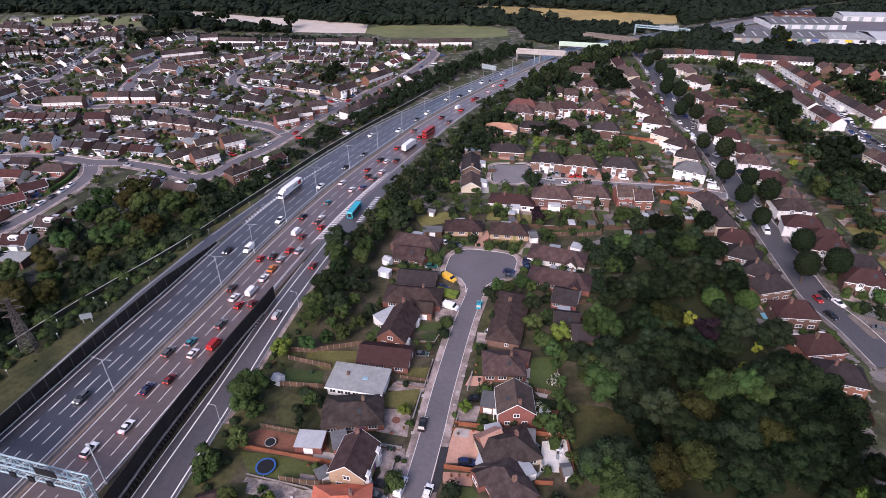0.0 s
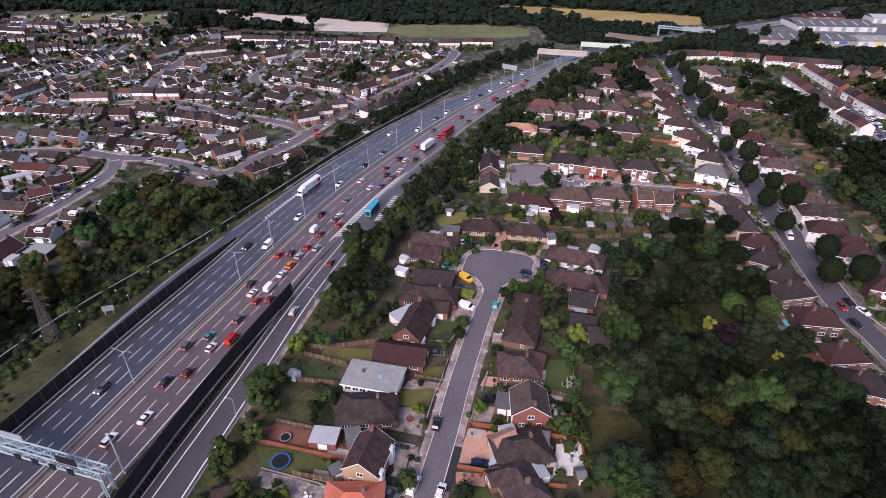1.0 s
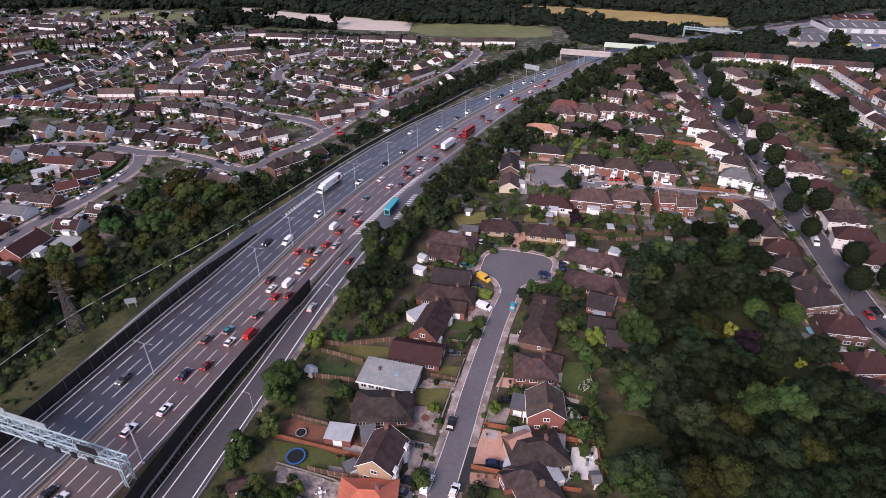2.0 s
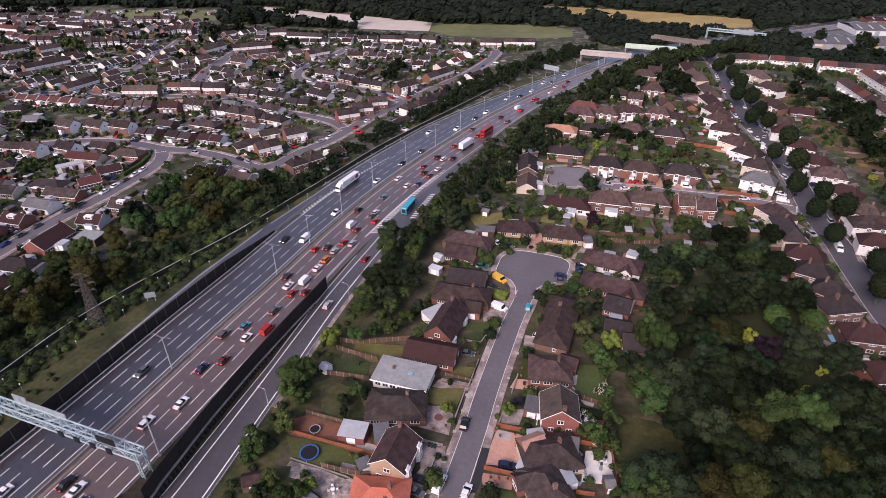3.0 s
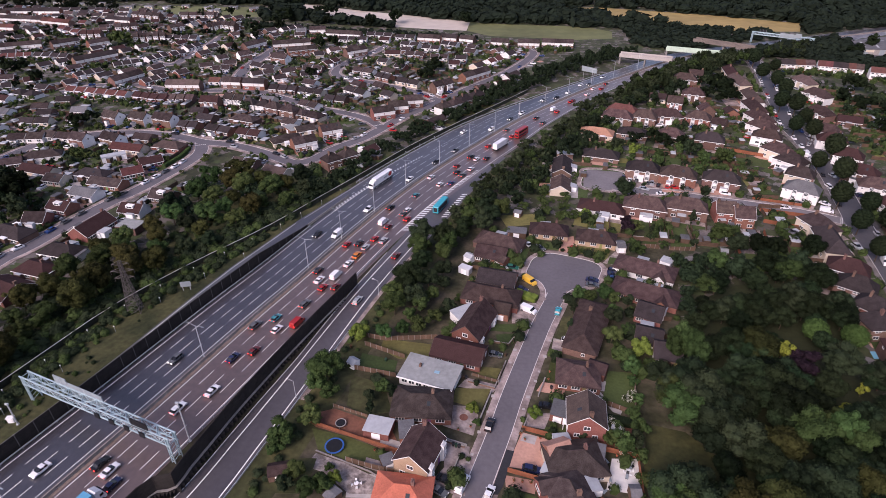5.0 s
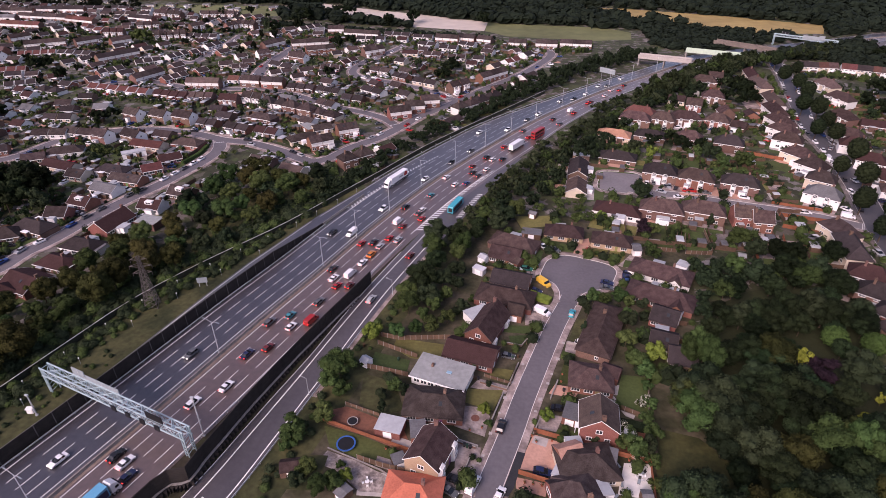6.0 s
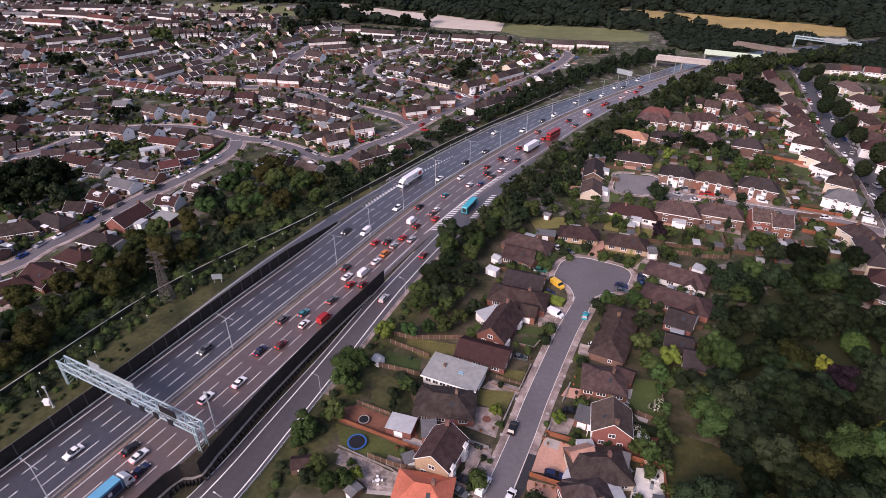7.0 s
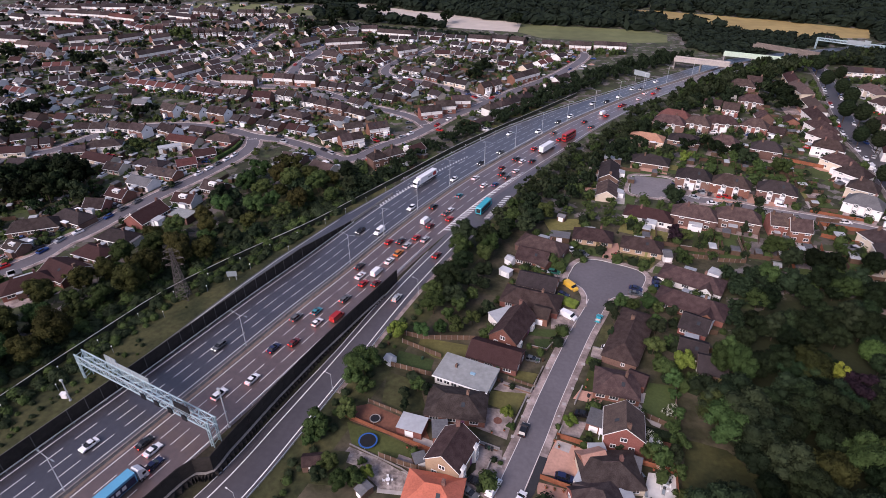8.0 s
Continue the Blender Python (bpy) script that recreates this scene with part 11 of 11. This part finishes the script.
outbuilding("shed", 83.5, 188.8, 5, 2.4, 3.0, 2.1, "timber_fence", "roof_grey", "small timber shed at the end of a garden", 0.5, "shed")
outbuilding("shed", 71.6, 193.0, -8, 2.6, 3.2, 2.1, "timber_fence", "felt_grey", "timber shed with a felt roof in a garden", 0.5, "shed")
fence([(42.0, 193.4), (49.2, 193.7), (52.6, 216.0)], 1.7, "timber_fence", "brown timber fence along a lawn")
fence([(78.4, 211.6), (77.2, 185.4), (87.0, 184.6), (91.2, 213.4)], 1.7, "timber_orange", "orange timber garden fence")
# hedges, a flat-roofed hall and a glazed extension of the estates
hedge(-146, 271.0, -127.2, 261.4, 1.3, 1.8, "leaf_dark", "dark clipped hedge along the estate street")
hedge(-127.2, 261.4, -121.5, 258.9, 1.3, 1.8, "leaf_dark", "dark clipped hedge along the estate street")
hedge(-181.5, 256.0, -176.0, 254.0, 1.5, 1.5, "leaf_mid", "green hedge round a corner garden")
hedge(-176.0, 254.0, -174.4, 243.0, 1.5, 1.5, "leaf_mid", "green hedge round a corner garden")
hedge(-174.4, 243.0, -176.2, 231.0, 1.5, 1.5, "leaf_mid", "green hedge round a corner garden")
outbuilding("garage", -133.0, 287.0, -42, 11, 6.5, 2.8, "brick_red", "felt_grey", "brick garage with a flat grey felt roof", category="garage")
outbuilding("extension", -153.8, 173.0, -5, 9, 6.5, 3.0, "brick_brown", "felt_grey", "brick extension with a flat grey felt roof", category="extension")
outbuilding("extension", -160.6, 151.4, -4, 5, 5, 2.6, "render_white", "roof_grey", "white extension with a grey flat roof", category="extension")
outbuilding("conservatory", -161.0, 167.4, 83, 4, 3.2, 2.6, "upvc", "felt_pale", "white conservatory beside a dark-roofed house", category="conservatory")
outbuilding("extension", -161.6, 139.4, -8, 3.5, 3.5, 2.6, "brick_brown", "plastic_white", "small extension with a white flat roof", category="extension")
outbuilding("cabinet", -124.4, 80.0, 16, 1.5, 0.9, 1.5, "plastic_white", "plastic_white", "white roadside equipment cabinet behind the barrier", category="cabinet")
slab("driveway", [(-201.8, 131.7), (-193.6, 134.5), (-192.6, 131.0), (-196.3, 123.0)], -0.4, 0.1, "paving_pink", "pink paved forecourt beside the estate street", "garden")
outbuilding("extension", -205.5, 235.5, 42, 11, 4.5, 2.7, "upvc", "felt_pale", "white glazed extension with a pale roof", category="extension")


def give_way(x, y, ux, uy, half):
    """Two rows of short white dashes across the mouth of a side street."""
    s, d = Shape(), Vector((ux, uy, 0)).normalized()
    n = Vector((-d.y, d.x, 0))
    for r in (-0.25, 0.25):
        for k in range(int(half * 2 / 0.9)):
            c = Vector((x, y, 0)) + d * (k * 0.9 - half + 0.3) + n * r
            ring = [c - d * 0.3 - n * 0.1, c + d * 0.3 - n * 0.1, c + d * 0.3 + n * 0.1, c - d * 0.3 + n * 0.1]
            s.solid([(q.x, q.y, 0.02) for q in ring], [(q.x, q.y, 0.095) for q in ring])
    tagged(part("give_way_marking", s, "road_paint"), "white give-way dashes across a street mouth", "road marking", kind="structure")


give_way(-173.0, 260.8, 0.9, 0.43, 3.1)
give_way(-89.6, 305.5, 0.73, 0.69, 2.9)
give_way(-68.0, 360.0, 0.69, 0.72, 2.9)
give_way(125.6, 229.0, 0.36, 0.93, 2.9)

# ---- gardens, shrubs and parked cars of the estates ----
random.seed(5)
_rng = random.Random(5)
SHRUBS = list(EXTRA_SHRUBS)
for _x, _y, _hx, _hy, _t in HOUSES:
    for _k in range(14 if _x > -60 else 13):
        _v = _rng.choice((-1, -1, -1, 1)) * (_hy + _rng.uniform(1.5, 12))
        _u = _rng.uniform(-1.1, 1.1) * _hx
        _px, _py = _x + _u * math.cos(_t) - _v * math.sin(_t), _y + _u * math.sin(_t) + _v * math.cos(_t)
        if near_house(_px, _py, 0.8) or on_street(_px, _py, 1.2) or mw_side(_px, _py) or any((_px - a) ** 2 + (_py - b) ** 2 < c * c for a, b, c in BLOCKED):
            continue
        _r = _rng.choice((0.6, 0.8, 1.0, 1.3, 1.8, 2.3)) if _x > -60 else _rng.choice((0.5, 0.6, 0.8, 1.0, 1.3, 1.6))
        SHRUBS.append((_px, _py, _r, _r * _rng.uniform(1.2, 2.4)))
BANK = []
for _p in OUTER:
    if _p.y > 240:
        continue
    for _k in range(32):
        _o = _rng.choice((_rng.uniform(-26, -1), _rng.uniform(-14, -1), _rng.uniform(1, 7), _rng.uniform(1, 16)))
        if _o > 0 and _p.y > 112 and _rng.random() < (0.2 if _o < 8 else 0.6):
            continue
        _q = _p + Vector((_rng.uniform(-2, 2), _rng.uniform(-2, 2), 0)) + Vector((0.93, -0.36, 0)) * _o
        _r = _rng.uniform(0.7, 1.9) if 0 < _o < 8 else _rng.uniform(0.4, 1.0) if _o > 0 else _rng.uniform(0.8, 2.6)
        if near_house(_q.x, _q.y, 1.5) or on_street(_q.x, _q.y, 2.0):
            continue
        if mw_offset(_q.x, _q.y) < (-25.5 if _q.y < 115 else -28.0):
            BANK.append((_q.x, _q.y, _r, _r * _rng.uniform(0.9, 1.6)))
for _p in shifted(between(SLIP, 40, 215), 8.0):
    for _k in range(2):
        _r = _rng.uniform(0.6, 1.5)
        BANK.append((_p.x + _rng.uniform(-1.5, 3), _p.y + _rng.uniform(-2, 2), _r, _r * 1.3))
thicket("bank_scrub", BANK[::3], "green scrub on the motorway banks", mat="leaf_mid")
thicket("bank_scrub", BANK[1::3] + BANK[2::3], "dark green scrub on the motorway banks", mat="leaf_dark")
thicket("garden_shrubs", SHRUBS[::3] + SHRUBS[1::3], "green shrubs and small trees in the gardens", mat="leaf_mid")
thicket("garden_shrubs", SHRUBS[2::3], "dark green shrubs and small trees in the gardens", mat="leaf_dark")
# taller garden trees of the estates
for _region, _n, _seed in (([(-320, 210), (-200, 290), (-100, 320), (-20, 480), (-150, 540), (-420, 540), (-520, 420), (-400, 300)], 8, 3), ([(30, 190), (115, 180), (120, 440), (70, 430), (30, 330)], 8, 4), ([(150, 170), (220, 240), (215, 440), (175, 440), (155, 300)], 10, 6)):
    _r2 = random.Random(_seed)
    _xs, _ys = [p[0] for p in _region], [p[1] for p in _region]
    _made = 0
    for _ in range(3000):
        _x, _y = _r2.uniform(min(_xs), max(_xs)), _r2.uniform(min(_ys), max(_ys))
        if _made >= _n or not inside(_x, _y, _region) or near_house(_x, _y, 1.5) or on_street(_x, _y, 2.5) or mw_side(_x, _y):
            continue
        _made += 1
        tree(_r2.choice(["oak_a", "oak_d", "small_a", "small_b", "cone", "column", "oak_c"]), _x, _y, _r2.uniform(0.5, 0.95), "garden trees of the estates")

def dense(poly, count, seed, size, mat, label):
    """Garden trees that hide one another, joined."""
    r, out = random.Random(seed), []
    xs, ys = [p[0] for p in poly], [p[1] for p in poly]
    for _ in range(count * 30):
        x, y = r.uniform(min(xs), max(xs)), r.uniform(min(ys), max(ys))
        if len(out) >= count:
            break
        if inside(x, y, poly) and not near_house(x, y, 1.2) and not any((x - a) ** 2 + (y - b) ** 2 < (c + 1) ** 2 for a, b, c in BLOCKED) and not on_street(x, y, 2.2) and not mw_side(x, y):
            k = r.uniform(*size)
            out.append((x, y, k, k * r.uniform(1.6, 2.4)))
    grove("garden_trees", out, label, mat)


EDGE = []
_r3 = random.Random(91)
for _p, _nn in zip(MOTORWAY, normals(MOTORWAY)):
    if not 205 < _p.y < 560:
        continue
    for _k in range(3):
        _q = _p + _nn * _r3.uniform(24.5 if _p.y < 345 else 17.5, 41) + Vector((_r3.uniform(-2, 2), _r3.uniform(-2, 2), 0))
        if near_house(_q.x, _q.y, 1.5) or on_street(_q.x, _q.y, 2.5) or any((_q - c).length < 8 for c in SLIP) or abs(mw_offset(_q.x, _q.y)) < (23.5 if _p.y < 345 else 16.5):
            continue
        _k2 = _r3.uniform(1.8, 3.8) if _p.y < 390 else _r3.uniform(2.8, 4.6)
        EDGE.append((_q.x, _q.y, _k2, _k2 * _r3.uniform(1.7, 2.3) + (3 if _p.y > 410 else 0)))
grove("roadside_trees", EDGE[::2], "very dark trees beside the motorway", "leaf_wood")
grove("roadside_trees", EDGE[1::4] + EDGE[3::8], "dark green trees beside the motorway", "leaf_dark")
grove("roadside_trees", EDGE[7::8], "green trees beside the motorway", "leaf_mid")
dense([(-12, 212), (20, 206), (22, 240), (20, 268), (2, 258)], 30, 77, (1.1, 2.8), "leaf_mid", "green bushes and trees beside the second close")
dense([(50, 146), (51, 186), (104, 187), (104, 178), (87, 182), (68, 176), (55, 164)], 60, 80, (1.7, 3.4), "leaf_dark", "dark trees behind the close")
dense([(164, 165), (174, 300), (215, 300), (205, 240), (190, 165)], 46, 71, (1.8, 4.2), "leaf_wood", "dark garden trees behind the avenue")
dense([(170, 300), (186, 420), (214, 400), (206, 300)], 34, 72, (1.5, 3.4), "leaf_dark", "dark garden trees between avenue and terraces")
dense([(30, 188), (60, 214), (108, 214), (108, 184), (60, 178)], 24, 73, (1.3, 3.0), "leaf_mid", "garden trees behind the second close")
dense([(20, 264), (110, 262), (112, 300), (20, 300)], 34, 74, (1.2, 2.8), "leaf_mid", "green garden trees behind the second close")
dense([(-330, 150), (-330, 300), (-200, 300), (-135, 250), (-185, 200), (-195, 110), (-240, 110)], 170, 75, (1.0, 2.6), "leaf_mid", "green garden trees of the west estate")
dense([(-330, 300), (-500, 430), (-420, 540), (-20, 520), (-60, 330), (-120, 300)], 190, 76, (1.0, 2.6), "leaf_mid", "green garden trees of the north estate")
# garden trees, many added to stand in for shading and falloff far left
dense([(-330, 300), (-420, 260), (-660, 480), (-660, 640), (-300, 590), (-300, 500)], 230, 78, (1.6, 3.6), "leaf_wood", "dark garden trees of the far estate")
dense([(-470, 598), (-650, 610), (-660, 655), (-480, 650)], 60, 79, (2.2, 4.2), "leaf_wood", "dark trees at the edge of the far estate")
grove("garden_trees", [(-245.5, 537.9, 4.2, 13), (-250, 541, 3.4, 10), (-262.6, 494.9, 2.6, 11), (-248.8, 491.1, 3.4, 11), (-253.6, 438.6, 3.2, 9), (-248.5, 450.9, 2.6, 10), (-213.4, 574.9, 4.0, 12), (-208, 580, 3.6, 11), (-166.5, 567.7, 4.4, 13), (-317.1, 460.8, 4.0, 8), (-261.3, 602.3, 4, 13), (-236.8, 620.3, 4, 13), (-347.9, 472.9, 4.6, 8), (-340, 478, 3.8, 7), (-346.8, 542.1, 4.2, 9), (-325.8, 599.5, 4, 11), (-205.7, 485.8, 3.6, 8), (-199, 489, 3.2, 7), (-347.5, 578.7, 4, 10)], "dark conifers and trees among the far houses", "leaf_wood")
grove("garden_trees", [(199.7, 332.2, 5.4, 12.5), (193, 327, 4.2, 10), (187.5, 294.9, 5.2, 11.5), (183, 287, 3.6, 9), (196.3, 273.7, 6.0, 13), (204, 270, 4.6, 11), (191, 265, 4.4, 10), (208.6, 424.5, 5.2, 12), (203, 430, 3.6, 9), (213, 418, 3.4, 9), (275.8, 378.3, 5.0, 12), (284, 372, 4.2, 11), (306.5, 415.1, 6.0, 14), (314, 420, 5, 12), (266.7, 546.7, 6.0, 18), (294.2, 531.4, 6.5, 18), (300, 528, 5, 15)], "large dark garden trees behind the avenue and the terraces", "leaf_wood")
dense([(262, 330), (270, 470), (330, 470), (330, 330)], 44, 81, (1.6, 4.0), "leaf_wood", "dark garden trees behind the terraces")
dense([(176, 300), (184, 440), (222, 440), (214, 300)], 26, 82, (1.3, 3.0), "leaf_wood", "dark garden trees between avenue and terraces")
dense([(-255, 140), (-212, 142), (-203, 168), (-204, 190), (-255, 190)], 40, 84, (2.2, 4.2), "leaf_wood", "dark trees behind the bungalows of the estate street")
dense([(-160, 196), (-150, 232), (-112, 226), (-104, 206), (-120, 180), (-140, 180)], 26, 83, (1.8, 3.6), "leaf_dark", "dark green trees beside the estate street")
for _mat, _places in FAR_TREES.items():
    grove("far_trees", _places, {"leaf_wood": "dark green trees among the far houses", "leaf_dark": "dark green trees among the far houses"}.get(_mat, "green trees among the far houses"), _mat)

# parked cars along the estate streets
surface("car_mixed", (0.3, 0.3, 0.31), var=0.05, rough=0.3, bump=0)
_nt = MATS["car_mixed"].node_tree
_geo = next(n for n in _nt.nodes if n.type == "NEW_GEOMETRY")
_ramp = _nt.nodes.new("ShaderNodeValToRGB")
_ramp.color_ramp.interpolation = "CONSTANT"
_el = _ramp.color_ramp.elements
_el[0].position, _el[0].color = 0.0, (0.7, 0.7, 0.71, 1)
_el[1].position, _el[1].color = 0.36, (0.3, 0.31, 0.33, 1)
for _p, _c in ((0.52, (0.02, 0.02, 0.024)), (0.7, (0.08, 0.085, 0.09)), (0.8, (0.35, 0.02, 0.02)), (0.88, (0.02, 0.05, 0.16))):
    _el.new(_p).color = (*_c, 1)
_nt.links.new(_geo.outputs["Random Per Island"], _ramp.inputs[0])
_nt.links.new(_ramp.outputs[0], next(n for n in _nt.nodes if n.type == "HUE_SAT").inputs["Color"])
FAR_CARS = Shape()


def far_car(x, y, turn):
    """A small car in one piece, for the far streets."""
    m = pose(x, y, 0.03, 0, 0, turn)
    lo = [(-2.1, -0.85), (2.1, -0.85), (2.1, 0.85), (-2.1, 0.85)]
    up = [(-1.8, -0.72), (0.9, -0.72), (0.9, 0.72), (-1.8, 0.72)]
    top = [(-1.4, -0.6), (0.2, -0.6), (0.2, 0.6), (-1.4, 0.6)]
    s, i = FAR_CARS, len(FAR_CARS.v)
    for ring, z in ((lo, 0.2), (lo, 0.85), (up, 0.92), (top, 1.42)):
        s.v.extend(tuple(m @ Vector((a, b, z))) for a, b in ring)
    for lvl in range(3):
        for k in range(4):
            j = (k + 1) % 4
            s.f.append((i + lvl * 4 + k, i + lvl * 4 + j, i + lvl * 4 + 4 + j, i + lvl * 4 + 4 + k))
            s.s.append(1 if lvl == 2 else 0)
    s.f.append((i + 12, i + 13, i + 14, i + 15))
    s.s.append(0)


_cars = 0
for _name, (_line, _w) in STREETS.items():
    if _name in TURNING:
        continue
    _n = normals(_line)
    for _i in range(3, len(_line) - 3, 2):
        for _side in (-1, 1):
            if _rng.random() > (0.5 if _name != "terrace_road" else 0.75):
                continue
            _off = _side * (_w / 2 - 1.0) if _name in ("avenue_road", "terrace_road") or _rng.random() < 0.4 else _side * (_w / 2 + 4.6)
            _p = _line[_i] + _n[_i] * _off
            _d = _line[_i + 1] - _line[_i]
            _t = math.degrees(math.atan2(_d.y, _d.x)) + (0 if abs(_off) < _w / 2 else 90) + (180 if _rng.random() < 0.5 else 0)
            if _name == "estate_road_c" or near_house(_p.x, _p.y, 2.2) or on_street(_p.x, _p.y, 1.0, _name):
                continue
            _dist = (_p.x ** 2 + _p.y ** 2) ** 0.5
            if _dist > 250:
                far_car(_p.x, _p.y, _t)
            elif _cars < 60 and _name != "avenue_road":
                _cars += 1
                vehicle(_rng.choice(["hatch", "saloon", "suv", "estate"]), _rng.choice(["white", "white", "silver", "grey", "black", "navy", "red"]), _p.x, _p.y, _t, "none", "parked cars of the estates", "parked in an estate street")
_line, _w = STREETS["estate_road_c"]
for _i, (_p, _nn) in enumerate(zip(_line, normals(_line))):
    if 6 < _i < len(_line) - 4 and _i % 2 == 0 and _rng.random() < 0.8:
        _d = _line[_i + 1] - _line[_i]
        _q = _p + _nn * (_w / 2 - 1.1)
        far_car(_q.x, _q.y, math.degrees(math.atan2(_d.y, _d.x)) + _rng.choice((0, 180)))
for _p in DRIVE_CARS:
    if not near_house(_p[0], _p[1], 0.9):
        far_car(*_p)
for _x, _y, _t in ((-193.0, 140.0, 62), (-191.4, 159.1, 5), (-188.5, 176.0, 100), (-190.5, 156.5, 4), (-189.0, 162.0, 8)):
    far_car(_x, _y, _t)
tagged(part("parked_cars", FAR_CARS, ["car_mixed", "car_glass"]), "parked cars along the far streets", "cars", kind="stuff")
